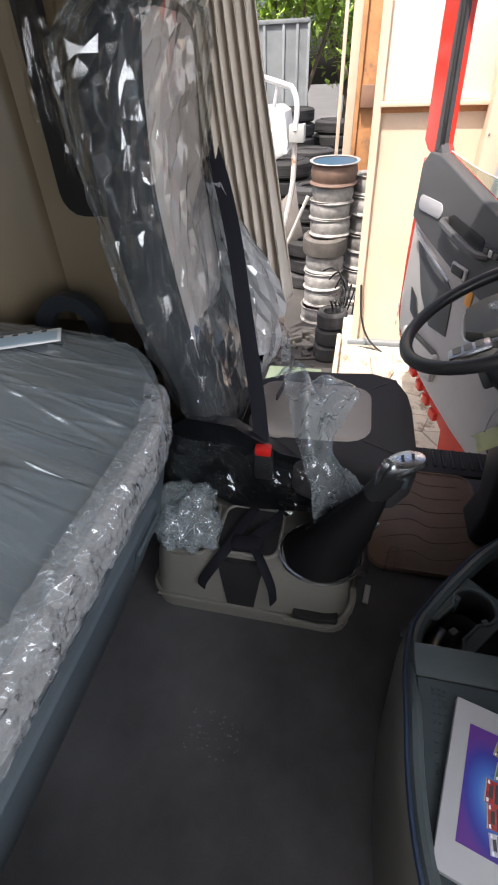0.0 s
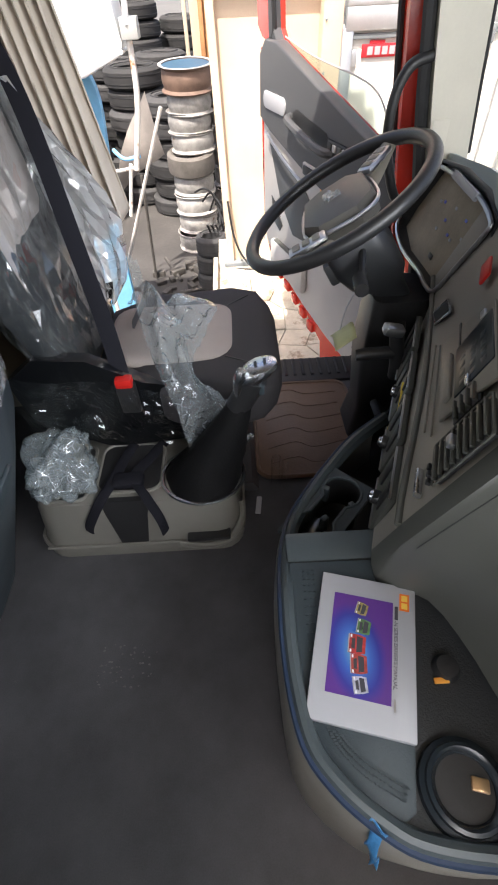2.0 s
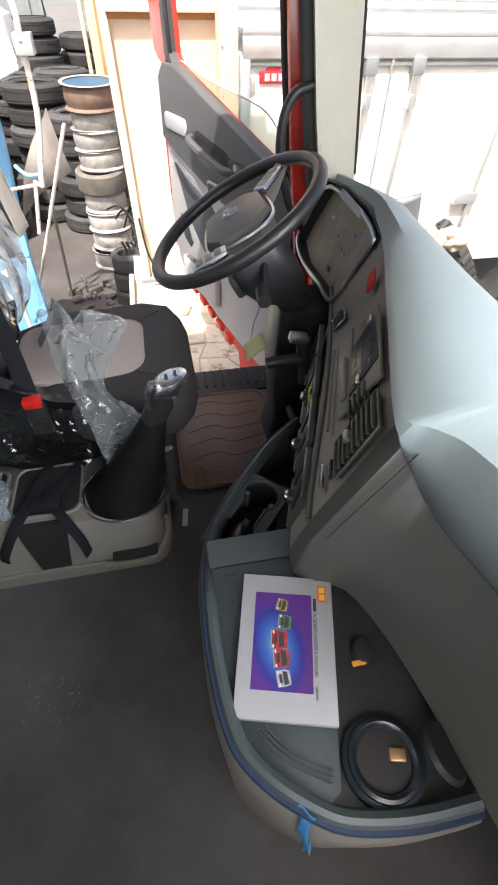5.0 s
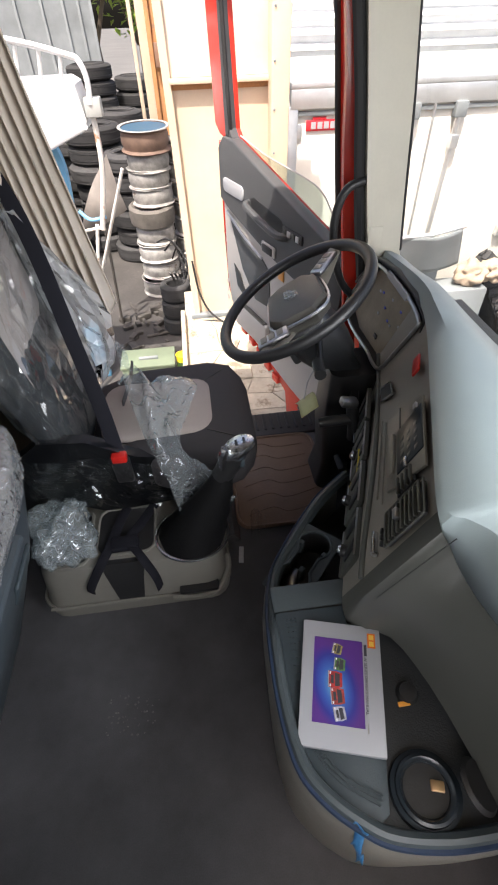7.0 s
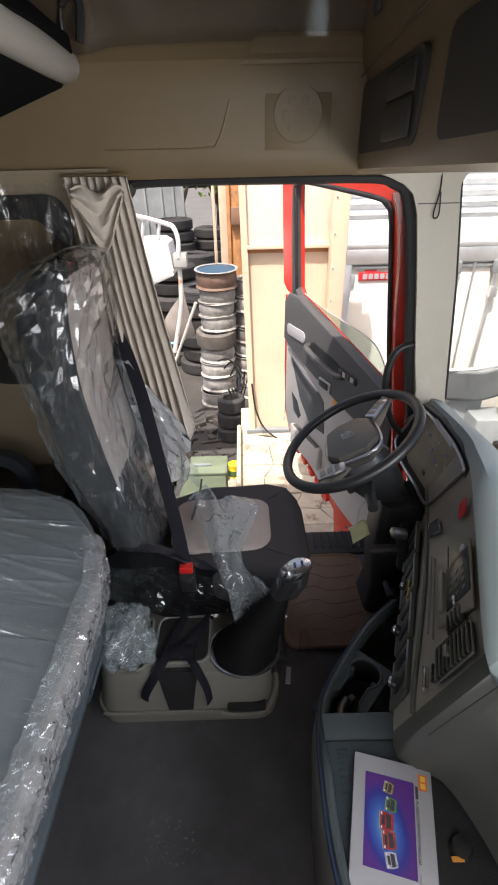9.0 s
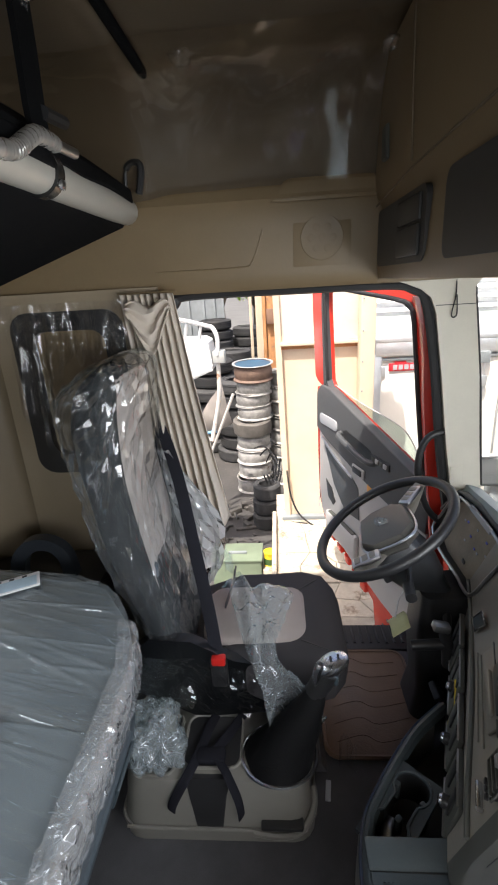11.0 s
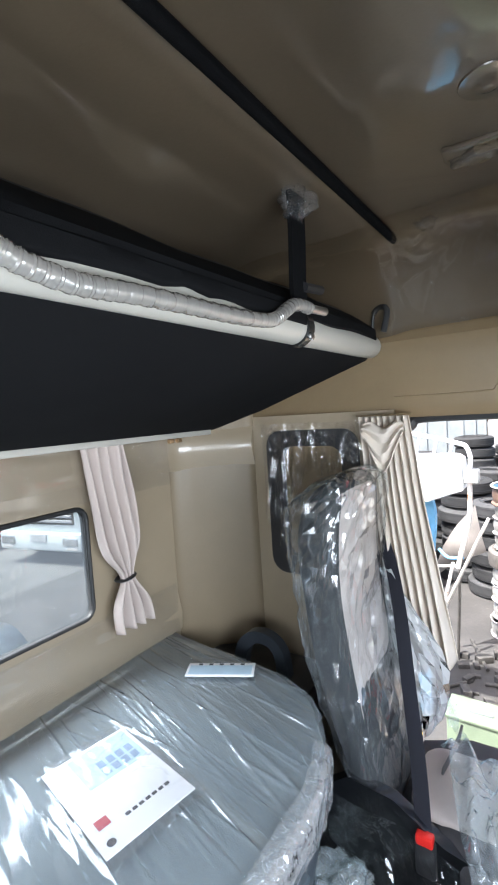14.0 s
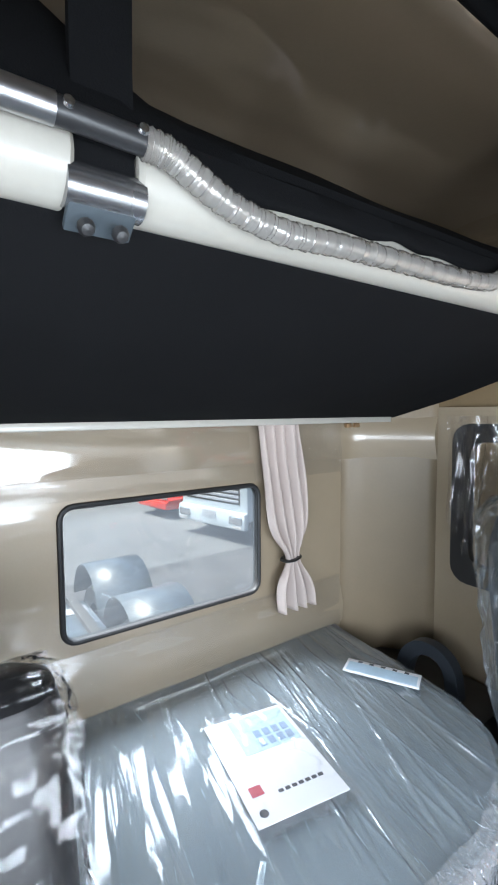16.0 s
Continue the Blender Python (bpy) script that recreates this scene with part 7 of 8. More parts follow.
M_CREAMSTEEL = mat("cream painted steel, rusty", (0.62, 0.50, 0.37), 0.55, var=0.10, scale=2.5, bump=0.1, wear=(0.40, 0.22, 0.10), wear_at=0.66, wear_scale=3.5)
M_RUSTPOST = mat("orange-brown rusty steel", (0.46, 0.22, 0.09), 0.7, var=0.25, scale=5, wear=(0.25, 0.15, 0.10), wear_at=0.58, wear_scale=7)
M_TYRE = mat("dusty black tyre", (0.030, 0.030, 0.031), 0.8, var=0.3, scale=9, vary=0.4, bump=0.3)
M_RIMST = mat("dull galvanised rim", (0.33, 0.32, 0.305), 0.5, metal=0.3, var=0.35, scale=9, vary=0.35, wear=(0.16, 0.10, 0.07), wear_at=0.62, wear_scale=6)
M_RIMBLUE = mat("blue painted rim", (0.030, 0.075, 0.125), 0.5, var=0.2)
M_RUSTRIM = mat("rusty rim", (0.15, 0.095, 0.07), 0.7, var=0.3)
M_WHITEBOX = mat("white box body", (0.73, 0.71, 0.65), 0.4, var=0.08, scale=1.5, wear=(0.60, 0.54, 0.42), wear_at=0.64, wear_scale=2)
M_SILVER = mat("bare aluminium", (0.62, 0.63, 0.64), 0.35, metal=0.8, var=0.1)
M_GREYSTEEL = mat("grey painted steel", (0.20, 0.22, 0.23), 0.6, var=0.2, scale=2, wear=(0.16, 0.10, 0.07), wear_at=0.66)

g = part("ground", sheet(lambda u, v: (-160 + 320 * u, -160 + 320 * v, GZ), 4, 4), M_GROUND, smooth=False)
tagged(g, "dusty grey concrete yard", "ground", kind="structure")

# oily dirt, its colour darkened further for the shade over this strip
M_OILY_SHADED = mat("oily dirt darkened for shade", (0.048, 0.045, 0.043), 0.8, var=0.35, scale=1.5, bump=0.5, grain=25, wear=(0.11, 0.105, 0.10), wear_at=0.62, wear_scale=3)
tagged(part("pavement", box(-9.0, 0.9, 1.9, 15.5, GZ - 0.02, GZ + 0.004), M_OILY_SHADED), "oil-stained ground beside the truck, shade in its colour", "ground", kind="structure")
# raised concrete apron beside the cab, with uneven cracked slabs
rng = random.Random(4)
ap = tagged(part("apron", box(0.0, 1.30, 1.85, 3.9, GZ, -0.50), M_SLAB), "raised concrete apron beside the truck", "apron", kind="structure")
kerb = tagged(part("kerb", box(-0.035, 0.0, 1.85, 3.46, GZ, -0.44, 0.01), M_SLAB), "pale concrete apron edge", "kerb", kind="structure")

# steel wall panel with flange and post
wl = thing("steel_panel", "cream painted steel wall panel with rusty flange", "wall panel", (0.35, 3.42, -0.47))
part("sheet", box(0.075, 0.70, 3.42, 3.445, -0.47, 2.6), M_CREAMSTEEL, wl)
part("edge_angle", loft([[(x0, 3.385, z), (x0 + 0.045, 3.385, z), (x0 + 0.045, 3.45, z), (x0, 3.45, z)] for x0, z in ((0.075, -0.47), (0.035, 1.4), (0.01, 2.6))]), M_CREAMSTEEL, wl)
part("flange", box(0.080, 0.70, 3.37, 3.42, 0.985, 1.012, 0.003), M_CREAMSTEEL, wl)
part("flange_rust", box(0.085, 0.69, 3.4165, 3.4195, 0.955, 0.985), M_RUSTPOST, wl)
part("sheet_upper", box(0.080, 0.70, 3.412, 3.4185, 1.014, 2.55, 0.002), mat("pale cream steel", (0.80, 0.72, 0.62), 0.55, var=0.08, wear=(0.45, 0.27, 0.14), wear_at=0.70, wear_scale=5), wl)
part("foot_channel", box(0.05, 0.72, 3.37, 3.42, -0.495, -0.45, 0.004), M_GREYSTEEL, wl)
ps = thing("steel_column", "cream painted steel column", "column", (0.70, 3.4, -0.5))
part("shaft", box(0.655, 0.765, 3.28, 3.40, -0.5, 2.6, 0.012), M_CREAMSTEEL, ps)
for i in range(9):
    part("bolt", lathe([(0.001, 0.008), (0.005, 0.007), (0.007, 0)], 8, Matrix.Translation((0.675, 3.28, 0.2 + 0.22 * i)) @ Matrix.Rotation(radians(90), 4, "X")), M_GREYSTEEL, ps)
for p in ([(0.10, 3.36, -0.02), (0.13, 3.34, -0.25), (0.20, 3.30, -0.40), (0.32, 3.25, -0.485)], [(0.09, 3.33, -0.48), (0.22, 3.29, -0.47), (0.30, 3.26, -0.485)]):
    tagged(part("loose_cable", tube(catmull(p, 6), 0.008, 6), M_RUBBER), "loose black cable by the wall's foot", "cable", group="loose cables")

# tyres and rims
def torus_tyre(r, w):
    prof = [(r * 0.56, -w * 0.40), (r * 0.60, -w * 0.48), (r * 0.80, -w * 0.52), (r * 0.93, -w * 0.46), (r, -w * 0.34), (r * 1.005, 0), (r, w * 0.34), (r * 0.93, w * 0.46), (r * 0.80, w * 0.52), (r * 0.60, w * 0.48), (r * 0.56, w * 0.40), (r * 0.62, 0)]
    return lathe(prof, 28, closed=True)


ty = thing("tyre", "worn black truck tyre lying flat in a stack", "tyre", group="stacked tyres")
part("carcass", torus_tyre(0.46, 0.26), M_TYRE, ty)
for k in (-0.05, 0.05):
    part("tread_groove", lathe([(0.4635, k - 0.008), (0.466, k), (0.4635, k + 0.008)], 28, closed=True), M_BLACK, ty)
for z in (-0.137, 0.137):
    part("bead_ring", tube([(0.33 * math.cos(a), 0.33 * math.sin(a), z) for a in (2 * math.pi * i / 24 for i in range(24))], 0.008, 5, loop=True), M_TYRE, ty)


def rim_thing(material, label):
    t = thing("wheel_rim", label, "wheel rim", group="stacked wheel rims")
    prof = [(0.290, 0.116), (0.280, 0.122), (0.262, 0.108), (0.250, 0.088), (0.262, 0.060), (0.268, 0.02), (0.268, -0.025), (0.258, -0.060), (0.252, -0.085), (0.268, -0.112), (0.286, -0.120), (0.292, -0.106), (0.276, -0.094), (0.262, -0.082), (0.268, -0.055), (0.277, -0.022), (0.277, 0.022), (0.271, 0.062), (0.260, 0.085), (0.274, 0.102)]
    part("barrel", lathe([(r, z) for r, z in prof], 32, closed=True), material, t)
    part("disc", lathe([(0.075, -0.04), (0.085, -0.05), (0.15, -0.06), (0.213, -0.03), (0.213, -0.02), (0.15, -0.048), (0.085, -0.038)], 32, closed=True), material, t)
    for k in range(6):
        a = 2 * math.pi * k / 6
        part("hand_hole", lathe([(0.001, 0.001), (0.022, 0.001), (0.024, 0.0)], 10, Matrix.Translation((0.15 * math.cos(a), 0.15 * math.sin(a), -0.047))), M_BLACK, t)
    return t


def stack(src, x, y, count, step, z0=GZ, lean=0.0, wob=0.02, first=False):
    made = []
    for i in range(count):
        m = Matrix.Translation((x + rng.uniform(-wob, wob) + lean * i, y + rng.uniform(-wob, wob), z0 + step * (i + 0.5))) @ Matrix.Rotation(rng.uniform(0, 6), 4, "Z") @ Matrix.Rotation(rng.uniform(-0.03, 0.03), 4, "X")
        if first and i == 0:
            src.matrix_basis = m
            made.append(src)
        else:
            made.append(copy_thing(src, m))
    return made


stack(ty, -0.72, 8.6, 1, 0.27, first=True)
for i in range(3):
    copy_thing(ty, Matrix.Translation((-0.185 + 0.012 * i, 5.75, GZ + 0.115 + 0.228 * i)) @ Matrix.Diagonal((0.42, 0.42, 0.83, 1)))
for x, y, n in ((-0.72, 8.6, 6), (-1.02, 10.6, 7), (-0.45, 11.4, 5), (-1.75, 10.0, 7), (-2.2, 8.3, 6), (-1.35, 9.2, 7), (-1.65, 12.6, 9), (-0.75, 13.2, 8), (-2.6, 11.2, 8), (-2.9, 9.2, 7)):
    stack(ty, x, y, n, 0.27, wob=0.05)
rs = rim_thing(M_RIMST, "dull grey steel truck rim in a stack")
stack(rs, -0.40, 7.05, 4, 0.250, first=True)
tr = thing("spare_wheel", "small grey wheel with worn tyre in the stack", "wheel", group="stacked wheel rims")
part("tyre", lathe([(0.22, -0.10), (0.27, -0.13), (0.31, -0.10), (0.32, 0), (0.31, 0.10), (0.27, 0.13), (0.22, 0.10), (0.23, 0)], 28, closed=True), mat("dust-grey worn tyre", (0.11, 0.10, 0.09), 0.8, var=0.3, scale=8, bump=0.3), tr)
part("disc", lathe([(0.03, 0.08), (0.10, 0.10), (0.20, 0.085), (0.225, 0.10), (0.225, 0.06), (0.03, 0.05)], 28, closed=True), M_RIMST, tr)
for k in range(5):
    a = 2 * math.pi * k / 5
    part("hole", lathe([(0.001, 0.002), (0.02, 0.002), (0.021, 0)], 8, Matrix.Translation((0.13 * math.cos(a), 0.13 * math.sin(a), 0.094))), M_BLACK, tr)
tr.matrix_basis = Matrix.Translation((-0.40, 7.05, GZ + 4 * 0.250 + 0.13)) @ Matrix.Rotation(0.09, 4, "X")
stack(rs, -0.36, 7.10, 3, 0.205, z0=GZ + 4 * 0.250 + 0.26)
rb = rim_thing(M_RUSTRIM, "rusty wide rim, painted blue inside, on top of the stack")
part("lining", lathe([(0.262, 0.110), (0.245, 0.085), (0.255, 0.03), (0.250, -0.02), (0.001, -0.021)], 32), M_RIMBLUE, rb, "blue painted inside")
part("flange", lathe([(0.290, 0.112), (0.300, 0.118), (0.296, 0.126), (0.262, 0.120)], 32, closed=True), M_RIMST, rb)
rb.matrix_basis = Matrix.Translation((-0.345, 7.1, GZ + 1.26 + 3 * 0.205 + 0.135)) @ Matrix.Rotation(0.05, 4, "X") @ Matrix.Diagonal((1.1, 1.1, 1.1, 1))
stack(rs, 0.16, 7.35, 8, 0.245)
stack(ty, 0.15, 7.9, 5, 0.26)

# rubbish by the tyres: battery-like blocks, bars, a leaning tray and pole
M_JUNK = mat("dark scrap metal", (0.06, 0.055, 0.05), 0.7, var=0.4, scale=14)
for i in range(26):
    x, y = rng.uniform(-0.95, -0.25), rng.uniform(4.6, 6.4)
    s = rng.uniform(0.03, 0.11)
    tagged(part("scrap_piece", box(-s, s, -s * 0.5, s * 0.6, 0, s * rng.uniform(0.4, 1.2), 0.006, m=Matrix.Translation((x, y, GZ)) @ Matrix.Rotation(rng.uniform(0, 6), 4, "Z")), M_JUNK), "dark scrap metal piece on the ground", "scrap", group="scrap pieces")
tray = thing("metal_fender", "grey-brown curved sheet metal fender leaning upright", "fender", (-0.98, 6.3, GZ))
part("sheet", sheet(lambda u, v: tuple(Vector((-1.10, 6.0, -0.38)).lerp(Vector((-0.72, 6.0, 0.20)), u).lerp(Vector((-1.25, 6.0, -0.85)).lerp(Vector((-0.60, 6.0, -0.36)), u), v) + Vector((0, 0.16 * math.sin(u * 3.1) - 0.10 * math.sin(v * 2.4), 0.03 * math.sin(u * 5)))), 14, 16), mat("dusty brown-grey sheet", (0.20, 0.18, 0.165), 0.6, var=0.2), tray)
part("foot", tube([(-0.92, 6.05, -0.62), (-0.98, 6.05, GZ)], 0.02, 6), M_JUNK, tray)
thick(tray.children[0], 0.012)
M_WPAINT2 = mat("dirty white tube", (0.50, 0.47, 0.44), 0.6, var=0.2, wear=(0.25, 0.17, 0.11), wear_at=0.6)
pole = tagged(part("pole", tube([(-1.415, 5.7, GZ), (-0.98, 5.7, -0.919), (-0.539, 5.7, 0.085)], 0.019, 8), M_WPAINT2), "pale metal pole leaning on the fender", "pole")
for p in ([(-0.62, 5.6, GZ + 0.02), (-0.30, 5.65, GZ + 0.04)], [(-1.1, 5.2, GZ + 0.02), (-0.75, 5.6, GZ + 0.02)], [(-0.9, 6.6, GZ + 0.03), (-0.62, 5.9, GZ + 0.03)]):
    tagged(part("scrap_bar", tube(p, 0.022, 8), M_JUNK), "short dark steel bar on the ground", "bar", group="scrap bars")
for i in range(6):
    a = rng.uniform(0, 3)
    tagged(part("rubber_hose", tube(catmull([(-0.36 + 0.09 * i, 6.55 - 0.05 * i, GZ + 0.9 - 0.1 * i), (-0.20 + 0.06 * i, 6.35, GZ + 1.0 - 0.05 * i), (-0.05, 6.3, GZ + 0.85 - 0.12 * i), (0.05 - 0.05 * i, 5.75, GZ + 0.80)], 6), 0.012, 6), M_RUBBER), "dark hose draped over the tyres", "hose", group="hoses")
# green box and yellow tin at the apron's edge
gb = thing("green_box", "grey-green metal equipment box", "box", (-0.35, 3.6, GZ))
part("body", box(-0.62, -0.16, 3.50, 3.78, GZ, -0.98, 0.012), mat("grey-green paint", (0.14, 0.175, 0.12), 0.5), gb)
part("lid", box(-0.63, -0.15, 3.49, 3.79, -0.99, -0.965, 0.006), bpy.data.materials["grey-green paint"], gb)
part("lid_handle", box(-0.47, -0.30, 3.60, 3.63, -0.967, -0.945, 0.005), M_GREYSTEEL, gb)
tin = thing("paint_tin", "yellow paint tin with dark label", "tin", (-0.08, 3.6, -1.09))
part("can", lathe([(0.055, 0), (0.058, 0.004), (0.055, 0.01), (0.055, 0.13), (0.058, 0.138), (0.050, 0.140), (0.047, 0.130), (0.001, 0.130)], 20, Matrix.Translation((-0.085, 3.62, -1.09))), mat("yellow tin", (0.75, 0.55, 0.03), 0.35), tin)
part("label_band", lathe([(0.0556, 0.012), (0.0563, 0.02), (0.0563, 0.07), (0.0556, 0.078)], 20, Matrix.Translation((-0.085, 3.62, -1.09))), mat("dark green label", (0.05, 0.10, 0.03), 0.5), tin)
tagged(part("concrete_block", box(-0.15, -0.04, 3.52, 3.72, GZ, -1.09, 0.01), M_SLAB), "narrow concrete block under the tin", "block")

# white trolley with a plastic housing, beside the scrap
tk = thing("white_trolley", "white tubular trolley carrying a white plastic housing", "trolley", (-0.9, 4.5, GZ))
M_WPAINT = mat("white painted tube", (0.72, 0.73, 0.74), 0.45, var=0.08)
for y in (4.35,):
    part("hoop", tube(catmull([(-1.5, y, 1.27), (-0.896, y, 1.156), (-0.62, y, 1.085), (-0.550, y, 1.055), (-0.515, y, 0.95), (-0.528, y, 0.80)], 6), 0.020, 8), M_WPAINT, tk)
for x, z in ((-0.80, 1.125), (-0.665, 1.09), (-0.95, 1.16)):
    part("rung", tube([(x, 4.36, z), (x - 0.04, 4.38, z - 0.18)], 0.014, 8), M_WPAINT, tk)
M_RUSTYWHITE = mat("chipped white paint over rust", (0.60, 0.58, 0.55), 0.6, var=0.15, wear=(0.36, 0.16, 0.06), wear_at=0.55, wear_scale=11)
part("leg", tube(catmull([(-0.535, 4.40, 0.80), (-0.545, 4.40, 0.40), (-0.64, 4.40, -0.02), (-0.655, 4.40, -0.10)], 5), 0.022, 8), M_RUSTYWHITE, tk, "chipped white leg")
part("leg", tube([(-0.70, 4.42, -0.06), (-0.79, 4.42, -0.47)], 0.016, 8), M_RUSTYWHITE, tk, "chipped white leg")
part("leg", tube([(-1.15, 4.46, 0.50), (-1.15, 4.46, GZ)], 0.02, 8), M_RUSTYWHITE, tk, "chipped white leg")
part("lower_bar", tube([(-0.64, 4.41, -0.08), (-1.15, 4.46, -0.16)], 0.014, 8), M_RUSTYWHITE, tk)
part("cross_bar", tube([(-0.60, 4.35, 0.66), (-0.60, 4.75, 0.66)], 0.016, 8), M_WPAINT, tk)
part("housing", prism([(-1.35, 0.95), (-0.67, 0.955), (-0.61, 0.92), (-0.575, 0.70), (-0.605, 0.635), (-0.90, 0.52), (-1.35, 0.48)], 4.36, 4.74, "y", 0.025), mat("white plastic housing", (0.70, 0.72, 0.74), 0.4, var=0.05), tk, "white rounded plastic housing")
# grey cinder block at the hoop's lower end
part("cable_box", box(-0.575, -0.455, 4.34, 4.46, 0.72, 0.84, 0.008), mat("grey cinder block", (0.36, 0.37, 0.36), 0.6), tk)
M_BLUEP = mat("sky blue plastic", (0.16, 0.42, 0.68), 0.5)
dr = thing("blue_cab_door", "sky blue vehicle door with dark glass leaning upright", "vehicle door", (-1.2, 4.8, GZ))
edge = catmull([(-1.20, 4.8, 0.92), (-1.06, 4.8, 0.72), (-0.97, 4.8, 0.52), (-0.925, 4.8, 0.32), (-0.945, 4.8, 0.0), (-0.985, 4.8, -0.36), (-1.02, 4.8, -0.80)], 6)
inset = [p + Vector((-0.095 if p.z < 0.6 else -0.07, 0, -0.03 if p.z < 0.6 else -0.09)) for p in edge]
part("frame", loft([[p + Vector((0, -0.03, 0)), p + Vector((0.008, 0.03, 0)), q + Vector((0, 0.03, 0)), q + Vector((0, -0.03, 0))] for p, q in zip(edge, inset)]), M_BLUEP, dr, "sky blue window frame")
part("pane", loft([[q + Vector((0, -0.006, 0)), q + Vector((0, 0.006, 0)), Vector((-1.75, 4.806, q.z)), Vector((-1.75, 4.794, q.z))] for q in inset]), M_GLOSS, dr, "dark window glass")
part("skin", box(-1.75, -1.02, 4.76, 4.84, GZ, -0.82, 0.02), M_BLUEP, dr, "sky blue door skin")
part("blue_hose", tube(catmull([(-0.85, 4.55, 0.02), (-0.76, 4.50, -0.04), (-0.62, 4.48, -0.02)], 5), 0.016, 8), M_BLUEP, tk, "short blue hose end")
# posts between the yard and the wall
bp = thing("rusty_post", "orange-brown rusty steel post with bracket", "post", (-0.03, 8.2, GZ))
part("shaft", box(-0.13, 0.12, 8.35, 8.5, GZ, 4.5, 0.01), M_RUSTPOST, bp)
part("web", box(-0.19, -0.13, 8.30, 8.55, GZ, 4.5, 0.006), M_RUSTPOST, bp)
part("bracket", box(-0.12, 0.10, 8.24, 8.35, 0.72, 0.98, 0.01), mat("brown bracket", (0.20, 0.11, 0.07), 0.7), bp)
tagged(part("cream_post", box(-0.36, -0.22, 9.4, 9.6, GZ, 4.5, 0.01), M_CREAMSTEEL), "tall cream painted steel post", "post")
tagged(part("cream_post", box(-0.60, -0.53, 11.4, 11.5, GZ, 4.5, 0.01), M_CREAMSTEEL), "slim cream painted post", "post")
gt = thing("grey_gate", "grey painted steel gate panel", "gate", (-2.0, 13.8, GZ))
part("sheet", box(-4.6, -1.50, 14.0, 14.04, GZ, 2.05), M_GREYSTEEL, gt)
for x in (-4.4, -3.7, -3.1, -2.55, -2.1, -1.78, -1.52):
    part("rib", box(x - 0.03, x + 0.03, 13.96, 14.0, GZ, 2.05, 0.005), M_GREYSTEEL, gt)
part("top_rail", box(-4.6, -1.50, 13.95, 14.0, 2.0, 2.08, 0.005), M_GREYSTEEL, gt)

# white box lorry beyond the wall: panels, sign, door bars, corrugated roof behind
bx = thing("box_lorry", "white box-bodied lorry parked alongside", "lorry", (2.6, 4.9, GZ))
part("body", box(1.02, 7.6, 4.42, 6.8, -1.0, 0.72, 0.01), M_WHITEBOX, bx, "white panelled box body")
part("top_rail", box(1.0, 7.6, 4.38, 4.44, 0.70, 0.83, 0.008), M_SILVER, bx, "bare aluminium top rail")
part("rail_shadow_gap", box(1.0, 7.6, 4.395, 4.43, 0.655, 0.685, 0.003), M_GREYSTEEL, bx)
part("corner_post", box(0.98, 1.06, 4.385, 4.46, -1.0, 0.72, 0.006), M_SILVER, bx)
part("roof", box(1.0, 7.6, 4.38, 6.8, 0.83, 0.87, 0.005), M_SILVER, bx)
sg = part("sign_plate", box(1.135, 1.50, 4.405, 4.418, 0.55, 0.625, 0.003), mat("red sign", (0.55, 0.02, 0.03), 0.4), bx, "small red and white maker's plate")
for i in range(6):
    part("sign_bar", box(1.175 + 0.054 * i, 1.215 + 0.054 * i, 4.400, 4.4045, 0.565, 0.612), M_WHITE, sg)
part("sign_tab", box(1.19, 1.30, 4.405, 4.418, 0.628, 0.645), bpy.data.materials["red sign"], bx)
part("hinge_lug", box(1.06, 1.10, 4.40, 4.42, 0.50, 0.60, 0.004), M_SILVER, bx)
for x, dx in ((2.02, -0.02), (2.20, -0.0), (2.42, -0.05)):
    b0 = part("door_bar", tube([(x, 4.385, 0.70), (x + dx, 4.385, -0.95)], 0.022 if x != 2.20 else 0.012, 10), M_SILVER, bx, "bare metal locking bar")
    if x != 2.20:
        part("bar_bracket", box(x - 0.05, x + 0.05, 4.35, 4.42, 0.60, 0.71, 0.006), M_GREYSTEEL, b0)
        part("bar_keeper", box(x - 0.035, x + 0.035, 4.345, 4.42, 0.38, 0.48, 0.006), M_SILVER, b0)
part("hasp", box(3.10, 3.34, 4.36, 4.42, -0.40, -0.30, 0.008), M_SILVER, bx)
part("door_bar", tube([(3.35, 4.385, 0.70), (3.25, 4.385, -0.95)], 0.022, 10), M_SILVER, bx)
part("chassis_rail", box(1.2, 7.4, 4.7, 4.9, -1.25, -1.0, 0.01), M_JUNK, bx)
for x in (3.75, 6.3):
    wh = part("wheel", lathe([(0.30, -0.12), (0.44, -0.14), (0.50, -0.10), (0.51, 0), (0.50, 0.10), (0.44, 0.14), (0.30, 0.12), (0.20, 0.05), (0.001, 0.05)], 32, Matrix.Translation((x, 4.62, GZ + 0.51)) @ Matrix.Rotation(radians(90), 4, "X")), M_TYRE, bx)
    for k in range(20):
        a = 2 * math.pi * k / 20
        part("tread_block", box(-0.035, 0.035, -0.11, 0.11, 0.502, 0.522, 0.004, m=Matrix.Translation((x, 4.62, GZ + 0.51)) @ Matrix.Rotation(a, 4, "Y")), M_TYRE, wh)
# bent grey panel and cloth bundle lying by the lorry, in front of the windscreen
fl = tagged(part("sheet_metal", sheet(lambda u, v: (1.90 + 0.58 * u + 0.12 * v * u, 4.02 - 0.10 * math.sin(u * 2.5) + 0.12 * v, -0.215 + 0.065 * u - 0.36 * v + 0.012 * math.sin(u * 7)), 14, 10), M_GREYSTEEL), "bent grey sheet metal panel", "panel")
part("folded_edge", tube([(1.86, 4.0, -0.21), (2.2, 3.92, -0.17), (2.52, 3.96, -0.13)], 0.018, 6), M_SILVER, fl)
thick(fl, 0.02)
